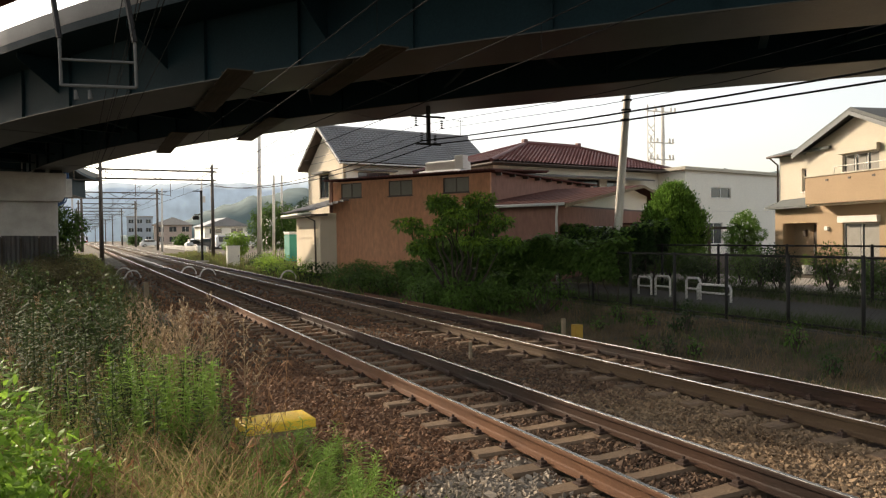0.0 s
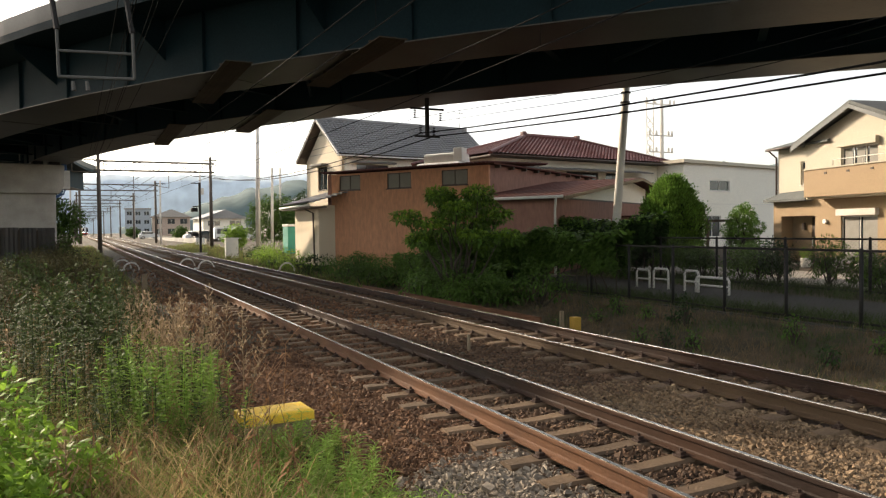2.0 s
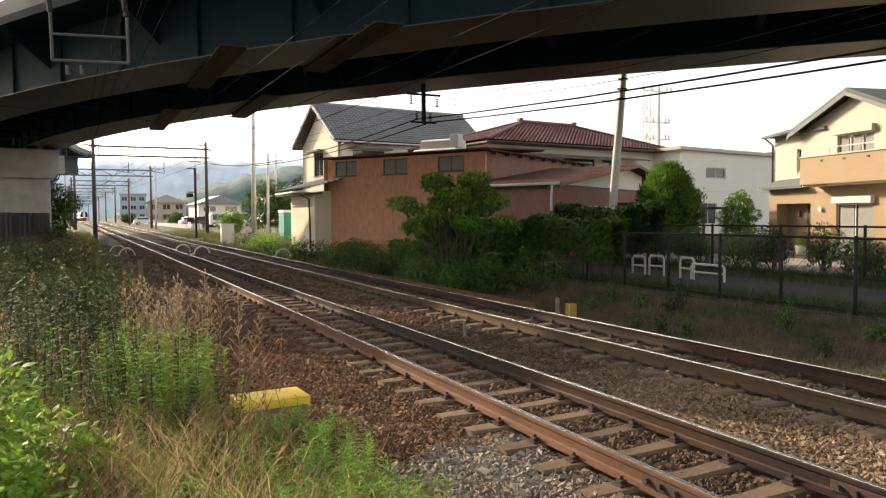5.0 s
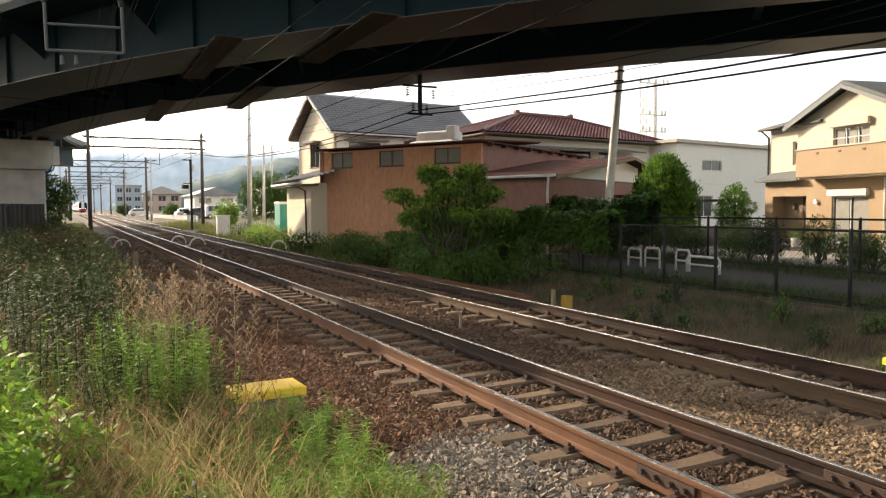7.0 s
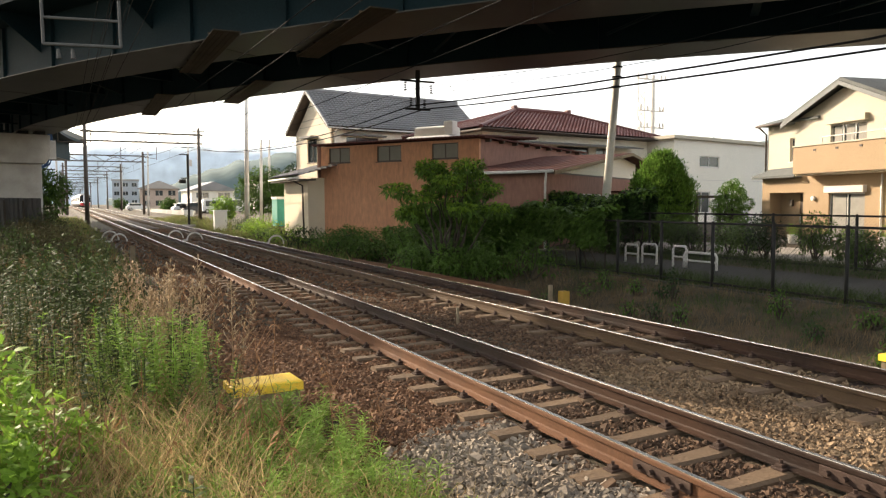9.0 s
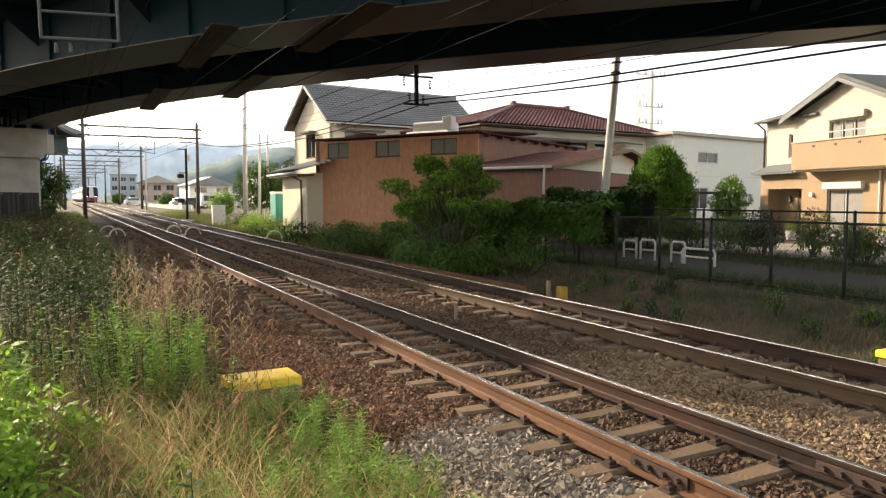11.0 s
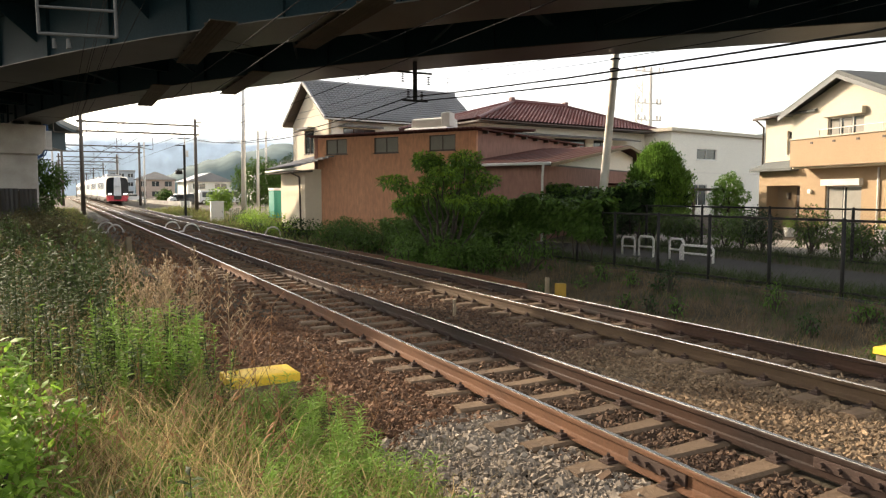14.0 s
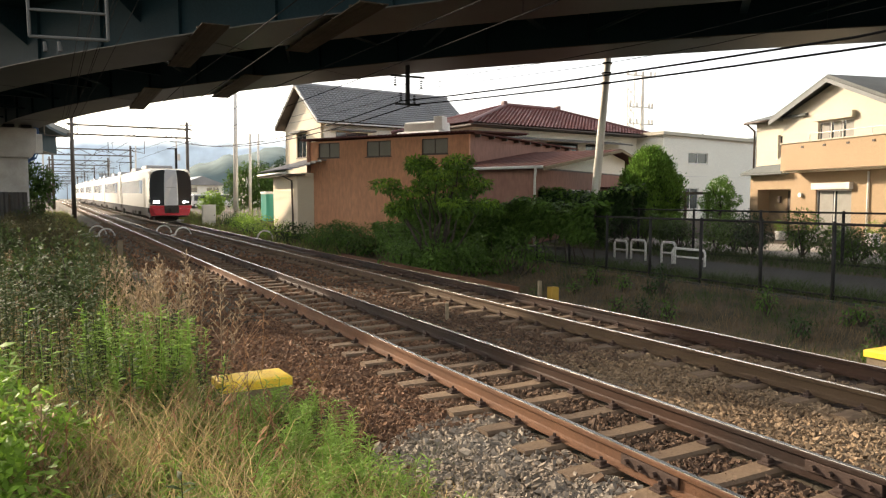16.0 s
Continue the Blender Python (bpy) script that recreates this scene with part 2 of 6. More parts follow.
def ground_z(x, y):
    dx, dz = line(y)
    u = x - dx
    zz = SECTION[0][1]
    for (a, za), (b, zb) in zip(SECTION, SECTION[1:]):
        if a <= u <= b:
            zz = za + (zb - za) * (u - a) / (b - a)
            break
    else:
        zz = SECTION[0][1] if u < 0 else SECTION[-1][1]
    rough = 0.0
    if u < 2.6 or 9.4 < u < 13.5:
        rough = 0.07 * noise.noise((x * 0.7, y * 0.7, 0.0)) + 0.03 * noise.noise((x * 2.3, y * 2.3, 4.0))
    return zz + dz + rough


def build_ground():
    xs = sorted(set([-1500, -600, -250, -120, -60, -30, -15, -8] + [round(-5 + 0.5 * i, 2) for i in range(42)]
                    + [13.6, 13.75, 14.2, 17, 19, 22, 26, 32, 40, 60, 120, 250, 600, 1500]))
    ys = [-60, -30, -15, -8, -4, -2] + [i * 0.5 for i in range(0, 80)] + [40 + 2 * i for i in range(50)] + [145, 160, 180, 200, 250, 300, 400, 600, 1000, 3000]
    vs = [(x + line(y)[0], y, ground_z(x + line(y)[0], y)) for y in ys for x in xs]
    n = len(xs)
    fs = [(j * n + i, j * n + i + 1, (j + 1) * n + i + 1, (j + 1) * n + i) for j in range(len(ys) - 1) for i in range(n - 1)]
    ob = new("ground", quads("ground", vs, fs, "soil"))
    tagged(ob, "dark brown weedy soil falling away beside the railway", "ground", kind="structure")
    return ob


build_ground()


def build_track(tx, name):
    bed = B()
    prof = [(-1.75, -0.47), (-1.35, -0.245), (1.35, -0.245), (1.75, -0.47)]
    ys = [-12, 0, 6, 12, 18, 24, 30, 36, 42, 50, 60, 80, 100, 130, 160, 200, 260, 340, 450, 600]
    rings = [[(tx + px + line(y)[0], y, pz + line(y)[1]) for px, pz in prof] for y in ys]
    loft(bed, rings)
    ob = part("track_bed", bed, "ballast_bed")
    tagged(ob, "bed of rust-stained crushed ballast under the track", "track", kind="structure")
    head = [(-0.022, -0.0030), (-0.021, 0.0004), (-0.018, 0.0012), (0.019, 0.0012), (0.022, 0.0004), (0.023, -0.0030)]
    body = [(-0.068, -0.180), (-0.068, -0.167), (-0.022, -0.148), (-0.010, -0.134), (-0.010, -0.056), (-0.035, -0.042),
            (-0.036, -0.011), (-0.031, -0.004), (-0.018, -0.002), (0.020, -0.002), (0.031, -0.004), (0.036, -0.011), (0.035, -0.042),
            (0.010, -0.056), (0.010, -0.134), (0.022, -0.148), (0.068, -0.167), (0.068, -0.180)]
    for s in (-1, 1):
        oily = s > 0
        root = thing("rail", "oil-blackened steel rail with a narrow polished running strip" if oily else "rust-brown steel rail with a narrow polished running strip", "rail", "rails of the double track")
        for nm, pr, ma in (("rail_body", body, "rail_oily" if oily else "rail_side" if tx < 6 else "rail_olive_shaded"), ("running_surface", head, "rail_top")):
            b = B()
            loft(b, [[(tx + s * GAUGE + px + line(y)[0], y, pz + line(y)[1]) for px, pz in pr] for y in ys])
            part(nm, b, ma, root)
    return ob


BEDS = [build_track(tx, "track") for tx in TRACKS]


# ---- sleepers, clips and ballast ----
def bed_z(x):
    best = -0.42
    for tx in TRACKS:
        d = abs(x - tx)
        best = max(best, -0.232 if d < 1.35 else -0.232 - (d - 1.35) * 0.60)
    if 5.9 < x < 6.3:
        best = max(best, -0.25)
    return max(best, -0.3 if 5.5 < x < 6.7 else -0.6)


def build_sleepers():
    b = B()
    rings = []
    for x in (-1.05, -0.8, -0.58, -0.3, 0.0, 0.3, 0.58, 0.8, 1.05):
        w = 0.115 - 0.012 * math.cos(x * 5.0)
        t = -0.182 - 0.020 * math.cos(min(abs(x) / 0.5, 1.0) * math.pi / 2) - 0.012 * max(0.0, abs(x) - 0.8)
        rings.append([(x, -w, -0.32), (x, w, -0.32), (x, w, t - 0.022), (x, w - 0.03, t), (x, 0.03 - w, t), (x, -w, t - 0.022)])
    loft(b, rings)
    sleeper = mesh_of(b, "sleeper", name="sleeper")
    b = B()
    box(b, -0.055, 0.055, -0.055, 0.055, -0.186, -0.166, bevel=0.006)
    box(b, -0.034, 0.034, -0.034, 0.034, -0.168, -0.136, bevel=0.010)
    tube(b, [(0.0, 0, -0.14), (0.0, 0, -0.108)], 0.015, 6)
    clip = mesh_of(b, "clip", name="rail_clip")
    rng = random.Random(4)
    far = B()
    for tx, bed in zip(TRACKS, BEDS):
        for i in range(-18, 300):
            y = 3.25 + i * 0.62
            dx, dz = line(y)
            if y < 34:
                s = part("sleeper", sleeper, None, bed)
                s.matrix_basis = pose(tx + dx + rng.uniform(-0.03, 0.03), y + rng.uniform(-0.025, 0.025), dz + rng.uniform(-0.006, 0.004), 0, 0,
                                      rng.uniform(-0.9, 0.9))
                if y < 26:
                    for side in (-1, 1):
                        for k in (-1, 1):
                            c = part("rail_clip", clip, None, s)
                            c.location = (side * GAUGE + k * 0.10, 0, 0)
            else:
                box(far, -1.05, 1.05, -0.115, 0.115, -0.32, -0.186, pose(tx + dx, y, dz))
    tagged(part("far_sleepers", far, "sleeper"), "rows of weathered wooden sleepers further along the line", "sleepers", kind="stuff")
    # fishplates over the joints of the near track
    for s, y in ((-1, 4.05), (1, 3.30)):
        b = B()
        for k in (-1, 1):
            box(b, -0.012 + k * 0.024, 0.012 + k * 0.024, -0.3, 0.3, -0.138, -0.052, bevel=0.006)
            for j in (-0.22, -0.08, 0.08, 0.22):
                tube(b, [(k * 0.03, j, -0.095), (k * 0.075, j, -0.095)], 0.022, 6)
        f = part("fishplate", b, "clip", BEDS[0], "bolted rusty joint bar")
        f.location = (TRACKS[0] + s * GAUGE, y, 0)


build_sleepers()


def stone_cloud(seed, n, xr, yr, size, lift=0.0):
    """Vertices and faces of n irregular stones lying on the bed."""
    rng = np.random.default_rng(seed)
    cube = np.array([(x, y, z) for x in (-1, 1) for y in (-1, 1) for z in (-1, 1)], float) * 0.58
    quad = np.array([(0, 1, 3, 2), (4, 6, 7, 5), (0, 4, 5, 1), (2, 3, 7, 6), (0, 2, 6, 4), (1, 5, 7, 3)])
    y = yr[0] + (yr[1] - yr[0]) * rng.random(n) ** 1.15
    x = rng.uniform(*xr, n)
    s = size * np.exp(rng.normal(0, 0.36, n))
    v = (cube + rng.normal(0, 0.19, (n, 8, 3))) * (s[:, None] * np.array([1.3, 0.95, 0.66]))[:, None, :] * 0.5
    q = rng.normal(size=(n, 4)) * np.array([1.0, 0.45, 0.45, 1.0])
    q /= np.linalg.norm(q, axis=1)[:, None]
    w, a, b, c = q.T
    R = np.stack([np.stack([1 - 2 * (b * b + c * c), 2 * (a * b - c * w), 2 * (a * c + b * w)], -1),
                  np.stack([2 * (a * b + c * w), 1 - 2 * (a * a + c * c), 2 * (b * c - a * w)], -1),
                  np.stack([2 * (a * c - b * w), 2 * (b * c + a * w), 1 - 2 * (a * a + b * b)], -1)], 1)
    shift = np.array([line(t) for t in y])
    z = np.array([max(bed_z(p), (ground_z(p + d[0], t) - d[1] + 0.012) if p < 3.0 else -1) for p, t, d in zip(x, y, shift)])
    z = z + 0.016 * np.sin(x * 7 + y * 5) * np.sin(y * 3.1) + rng.uniform(-0.012, 0.018, n) + lift
    # keep sleepers and rails clear
    pitch = (y - 3.25) / 0.62
    near = np.abs(pitch - np.round(pitch)) * 0.62
    chance = rng.random(n)
    for tx in TRACKS:
        on = (np.abs(x - tx) < 1.08) & (near < 0.125)
        z = z + np.where(on, np.where(chance < 0.06, 0.012, -0.06), 0.0)
        z = z - np.where(np.minimum(np.abs(x - tx - GAUGE), np.abs(x - tx + GAUGE)) < 0.09, 0.05, 0.0)
    v = np.einsum("nij,nkj->nki", R, v) + np.stack([x + shift[:, 0], y, z + shift[:, 1]], -1)[:, None, :]
    return v.reshape(-1, 3), (quad[None] + 8 * np.arange(n)[:, None, None]).reshape(-1, 4)


def build_ballast():
    # stone_dull covers the zones whose shade is put into the stone colour
    beds = ((21000, (2.3, 3.75), (2.3, 6.2), 0.040, "stone_grey"), (20000, (3.5, 5.6), (2.3, 9), 0.037, "stone_dull"),
            (21000, (5.2, 7.1), (2.6, 8.2), 0.036, "stone_tan"), (19000, (2.2, 3.9), (6.0, 13), 0.039, "stone"),
            (24000, (5.0, 9.8), (7.5, 15), 0.042, "stone_dull"), (8000, (6.9, 9.9), (2.6, 7.5), 0.042, "stone_tan"), (8000, (3.6, 5.6), (8.5, 15), 0.042, "stone"),
            (12000, (2.2, 9.9), (13, 27), 0.062, "stone"), (5000, (2.3, 9.8), (25, 60), 0.09, "stone"), (9000, (1.5, 2.6), (2.6, 14), 0.038, "stone"),
            (3500, (2.0, 3.0), (7.6, 12.5), 0.042, "stone"), (9000, (2.3, 9.8), (-8, 3.0), 0.07, "stone"))
    for i, (n, xr, yr, size, ma) in enumerate(beds):
        v, f = stone_cloud(10 + i, n, xr, yr, size)
        ob = new("ballast_stones", quads("ballast_stones", v.tolist(), f.tolist(), ma))
        tagged(ob, "loose crushed stone ballast, grey and rust-stained, round the sleepers", "ballast", kind="stuff")
    rng = random.Random(8)
    shapes = []
    for i in range(8):
        v, f = stone_cloud(60 + i, 1, (4, 4.001), (5, 5.001), 0.046)
        v = v - v.mean(0)
        shapes.append(quads("stone", v.tolist(), f.tolist(), "stone_grey"))
    for i in range(290):
        x, y = rng.uniform(2.4, 3.7), rng.uniform(2.8, 5.2)
        s = part("stone", shapes[i % 8], None, BEDS[0])
        s.matrix_basis = pose(x, y, bed_z(x) + 0.03, rng.uniform(0, 360), rng.uniform(0, 360), rng.uniform(0, 360)) @ Matrix.Scale(rng.uniform(0.8, 1.3), 4)


build_ballast()

# ---- the viaduct: steel boxes on a curve round one centre ----
HUB = (85.0, 80.0)


def arc(r, z, deg):
    a = radians(deg)
    return (HUB[0] + r * math.cos(a), HUB[1] + r * math.sin(a), z)


def sweep_arc(bm, outline, a0=166, a1=256, step=1.5):
    n = max(2, int(round((a1 - a0) / step)) + 1)
    return loft(bm, [[arc(r, z, a0 + (a1 - a0) * i / (n - 1)) for r, z in outline] for i in range(n)])


def rect(r0, r1, z0, z1):
    return [(r0, z0), (r1, z0), (r1, z1), (r0, z1)]


def r_at(x, r):
    """y at which the circle of radius r crosses x on the near side."""
    return HUB[1] - math.sqrt(r * r - (x - HUB[0]) ** 2)


def arc_box(bm, r, deg, lr, lt, z0, z1, turn=0.0, bevel=0.0):
    x, y, _ = arc(r, 0, deg)
    return box(bm, -lr / 2, lr / 2, -lt / 2, lt / 2, z0, z1, pose(x, y, 0, 0, 0, deg + turn), bevel)


def build_viaduct():
    root = thing("viaduct", "dark blue-green steel box-girder road viaduct curving over the railway", "bridge", kind="structure")
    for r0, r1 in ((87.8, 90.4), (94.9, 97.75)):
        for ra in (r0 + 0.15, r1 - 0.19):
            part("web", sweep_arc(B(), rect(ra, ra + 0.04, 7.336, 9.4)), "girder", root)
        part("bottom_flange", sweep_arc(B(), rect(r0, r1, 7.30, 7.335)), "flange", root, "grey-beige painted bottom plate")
        # splice plates and stiffeners
        for i in range(30):
            deg = 180 + i * 2.4
            if i % 4 == 2:
                b = B()
                arc_box(b, (r0 + r1) / 2, deg, r1 - r0 - 0.1, 0.55, 7.282, 7.299, bevel=0.004)
                part("splice_plate", b, "flange", root)
            b = B()
            arc_box(b, r1 - 0.09, deg, 0.13, 0.02, 7.337, 9.38)
            part("stiffener", b, "girder", root)
    # cross frames between the boxes and brackets under the overhang
    for i in range(16):
        deg = 182 + i * 4.2
        b = B()
        arc_box(b, 92.65, deg, 4.2, 0.25, 7.95, 8.0)
        arc_box(b, 92.65, deg, 4.2, 0.025, 8.0, 9.38)
        part("cross_frame", b, "girder", root)
        b = B()
        p, q = arc(90.4, 7.8, deg + 1.2), arc(94.9, 7.8, deg + 3.4)
        tube(b, [p, q], 0.06, 6)
        part("bracing", b, "girder", root)
        b = B()
        n = [arc(r, z, deg + 1) for r, z in ((97.6, 8.0), (99.2, 9.15), (99.2, 9.39), (97.6, 9.39))]
        m2 = [arc(r, z, deg + 1.02) for r, z in ((97.6, 8.0), (99.2, 9.15), (99.2, 9.39), (97.6, 9.39))]
        loft(b, [n, m2])
        part("bracket", b, "girder", root)
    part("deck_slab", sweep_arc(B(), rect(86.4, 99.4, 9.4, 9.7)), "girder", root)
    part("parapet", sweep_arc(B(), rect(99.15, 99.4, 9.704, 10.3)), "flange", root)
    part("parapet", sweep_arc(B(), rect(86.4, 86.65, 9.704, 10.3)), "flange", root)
    # drain pipes along the webs
    for r, z in ((94.7, 8.6), (90.75, 8.9)):
        b = B()
        tube(b, [arc(r, z, 180 + 3 * i) for i in range(24)], 0.07, 8)
        part("drain_pipe", b, "girder", root, smooth=True)
    # insulating boards over the wires of each track
    for tx in TRACKS:
        for r0, r1 in ((87.3, 91.2), (94.2, 98.6)):
            dx = line(r_at(tx, (r0 + r1) / 2))[0]
            y0, y1 = r_at(tx + dx, r1), r_at(tx + dx, r0)
            b = B()
            for k in range(5):
                box(b, tx + dx - 0.42 + k * 0.17, tx + dx - 0.262 + k * 0.17, y0, y1, 7.20, 7.235, bevel=0.004)
            for k in range(5):
                yy = y0 + (y1 - y0) * (k + 0.5) / 5
                box(b, tx + dx - 0.45, tx + dx + 0.45, yy - 0.05, yy + 0.05, 7.236, 7.28)
            part("insulating_board", b, "board", root, "brown wooden insulating boards over the overhead wire")
    return root


build_viaduct()


def build_ramp():
    root = thing("ramp_bridge", "rust-brown steel ramp bridge running beside the viaduct", "bridge", kind="structure")
    part("bottom_plate", sweep_arc(B(), rect(101.4, 104.6, 9.9, 9.96)), "rust_roof", root)
    for r in (101.4, 104.54):
        part("side_plate", sweep_arc(B(), rect(r, r + 0.06, 9.964, 10.9)), "rust_roof", root)
    part("deck_slab", sweep_arc(B(), rect(101.3, 104.7, 10.904, 11.1)), "concrete", root)


build_ramp()


def build_pier(deg, shade):
    root = thing("viaduct_pier", "stained grey concrete viaduct pier with a wide hammerhead cap", "pier", "viaduct piers", kind="structure")
    x, y, _ = arc(96, 0, deg)
    m = pose(x, y, 0, 0, 0, deg)
    b = B()
    prism(b, [(-7.5, 7.0), (-7.5, 5.5), (-7.15, 4.9), (6.4, 4.9), (8.2, 6.0), (8.2, 7.0)], -1.25, 1.25, m)
    bmesh.ops.bevel(b, geom=list(b.edges), offset=0.05, segments=1, affect="EDGES")
    part("pier_cap", b, "concrete", root)
    b = B()
    box(b, -6.95, 5.8, -0.95, 0.95, -0.6, 4.9, m, bevel=0.12)
    part("pier_column", b, "concrete", root)
    for r in (-7.0, -5.9, -0.4, 1.2):
        b = B()
        box(b, r - 0.35, r + 0.35, -0.4, 0.4, 7.004, 7.296, m, bevel=0.02)
        part("bearing", b, "dark_steel", root)
    # stiffening ribs and stained ledge on the cap's end
    for y in (-0.9, -0.1):
        part("rib", box(B(), -7.68, -7.502, y, y + 0.22, 6.05, 6.98, m, bevel=0.02), "concrete", root)
    part("ledge", box(B(), -7.6, -5.2, -1.36, -1.252, 6.86, 7.0, m, bevel=0.02), "concrete", root)
    part("catch_basin", box(B(), -8.2, -7.55, -1.3, -0.55, 5.35, 6.75, m, bevel=0.04), "pale_paint", root, "pale grey steel drain basin")
    part("control_box", box(B(), -7.25, -6.4, -1.75, -1.27, 5.75, 6.95, m, bevel=0.03), "pale_paint", root, "pale grey control box bolted to the cap")
    for off, r, x in ((-1.5, 0.12, -7.9), (-1.78, 0.09, -7.62), (-1.62, 0.07, -8.1)):
        b = B()
        tube(b, [m @ Vector(p) for p in ((x, off, 8.8), (x, off, 5.5), (x + 0.2, off, 5.0), (x + 0.9, off + 0.1, 4.6), (x + 1.2, off + 0.4, 4.2), (x + 1.3, off + 0.45, 3.4))], r, 10)
        part("drain_pipe", b, "blue_pipe", root, "blue plastic drain pipe", smooth=True)
    for z in (4.6, 5.6, 6.6):
        part("pipe_clamp", box(B(), -8.25, -7.45, -1.95, -1.4, z, z + 0.06, m), "dark_steel", root)


M["pale_paint"] = mat("pale_paint", (0.60, 0.59, 0.56), 0.6, (0.40, 0.38, 0.34), 1.5, 0.8, 0.1)
M["blue_pipe"] = mat("blue_pipe", (0.035, 0.10, 0.24), 0.5, None, 2, 0.5, 0.0)
build_pier(191.6, 0)
build_pier(248, 1)


def build_sheet_fence(p, q, z0, h):
    """A fence of dark corrugated sheets, each one folded and nailed to posts."""
    root = thing("sheet_fence", "dark weathered corrugated-iron fence at the foot of the pier", "fence")
    p, q = Vector(p), Vector(q)
    n = int((q - p).length / 0.8)
    d, side = (q - p) / n, Vector((-(q - p).y, (q - p).x, 0)).normalized()
    rng = random.Random(12)
    for i in range(n):
        b = B()
        top = h + rng.uniform(-0.06, 0.06)
        rows = [[p + d * (i + k / 16 * 0.985) + side * (0.03 * math.sin(k * math.pi / 2) + o) + Vector((0, 0, z)) for k in range(17)] for z, o in ((z0, 0), (z0 + top, 0), (z0 + top, 0.008), (z0, 0.008))]
        vs = [[b.verts.new(v) for v in r] for r in rows]
        for r, t in zip(vs, vs[1:]):
            for k in range(16):
                b.faces.new((r[k], r[k + 1], t[k + 1], t[k]))
        part("sheet", b, "dark_sheet", root)
        c = p + d * i - side * 0.08
        part("post", box(B(), c.x - 0.04, c.x + 0.04, c.y - 0.04, c.y + 0.04, z0 - 0.3, z0 + h - 0.1), "bark", root)


M["dark_sheet"] = mat("dark_sheet", (0.045, 0.045, 0.045), 0.7, (0.075, 0.06, 0.05), 1.2, 0.8, 0.1, piece=0.3)
build_sheet_fence((-9.5, 40.6, 0), (-1.5, 42.4, 0), 0.2, 2.05)


# ---- houses ----
def wall_cut(bm, x0, x1, z0, z1, thick, openings, m):
    """An upright wall along x, its face at y = 0, with openings (xa, xb, za, zb) cut through."""
    xs = sorted({x0, x1, *[o[0] for o in openings], *[o[1] for o in openings]})
    for a, c in zip(xs, xs[1:]):
        if c - a < 1e-4 or a < x0 - 1e-6 or c > x1 + 1e-6:
            continue
        cuts = sorted([(o[2], o[3]) for o in openings if o[0] <= a + 1e-6 and o[1] >= c - 1e-6])
        z = z0
        for za, zb in cuts:
            if za > z + 1e-4:
                box(bm, a, c, 0, thick, z, za, m)
            z = max(z, zb)
        if z1 > z + 1e-4:
            box(bm, a, c, 0, thick, z, z1, m)
    bmesh.ops.remove_doubles(bm, verts=bm.verts, dist=1e-4)
    return bm


def plain_walls(root, material, boxes, m):
    for o in boxes:
        part("wall", box(B(), *o, m), material, root)


def window(root, m, x0, x1, z0, z1, frame="frame_white", panes=2, depth=0.10, sill=True, curtain=False, w=0.045, pane="glass"):
    win = part("window", box(B(), x0, x1, depth + 0.06, depth + 0.075, z0, z1, m), "room_dark", root)
    b = B()
    box(b, x0, x1, depth - 0.03, depth + 0.03, z1 - w, z1, m)
    box(b, x0, x1, depth - 0.03, depth + 0.03, z0, z0 + w, m)
    for x in (x0, x1 - w):
        box(b, x, x + w, depth - 0.03, depth + 0.03, z0 + w, z1 - w, m)
    part("window_frame", b, frame, win)
    step = (x1 - x0) / panes
    for i in range(panes):
        b = B()
        box(b, x0 + i * step + 0.01, x0 + (i + 1) * step - 0.01, depth + 0.004, depth + 0.012, z0 + w, z1 - w, m)
        part("pane", b, pane, win)
        if i:
            b = B()
            box(b, x0 + i * step - w * 0.45, x0 + i * step + w * 0.45, depth - 0.028, depth + 0.028, z0 + w, z1 - w, m)
            part("mullion", b, frame, win)
    if curtain:
        for i in range(panes):
            b = B()
            a, c = x0 + i * step + 0.12, x0 + (i + 1) * step - 0.1
            n = 14
            fold = [(a + (c - a) * k / n, depth + 0.002 + 0.0006 * (k % 2)) for k in range(n + 1)]
            rows = [[(x, y, z) for x, y in fold] for z in (z0 + w, z1 - w)]
            vs = [[b.verts.new(m @ Vector(p)) for p in r] for r in rows]
            for k in range(n):
                b.faces.new((vs[0][k], vs[0][k + 1], vs[1][k + 1], vs[1][k]))
            part("curtain", b, "curtain", win, "pale pleated curtain")
    if sill:
        b = B()
        box(b, x0 - 0.04, x1 + 0.04, -0.05, depth, z0 - 0.04, z0 - 0.002, m)
        part("window_sill", b, frame, win)
    return win


# unlit rooms are painted: a sheet in this dark colour backs every window
M["room_dark"] = mat("room_dark", (0.035, 0.033, 0.03), 0.9, None, 2, 0.3, 0.0)


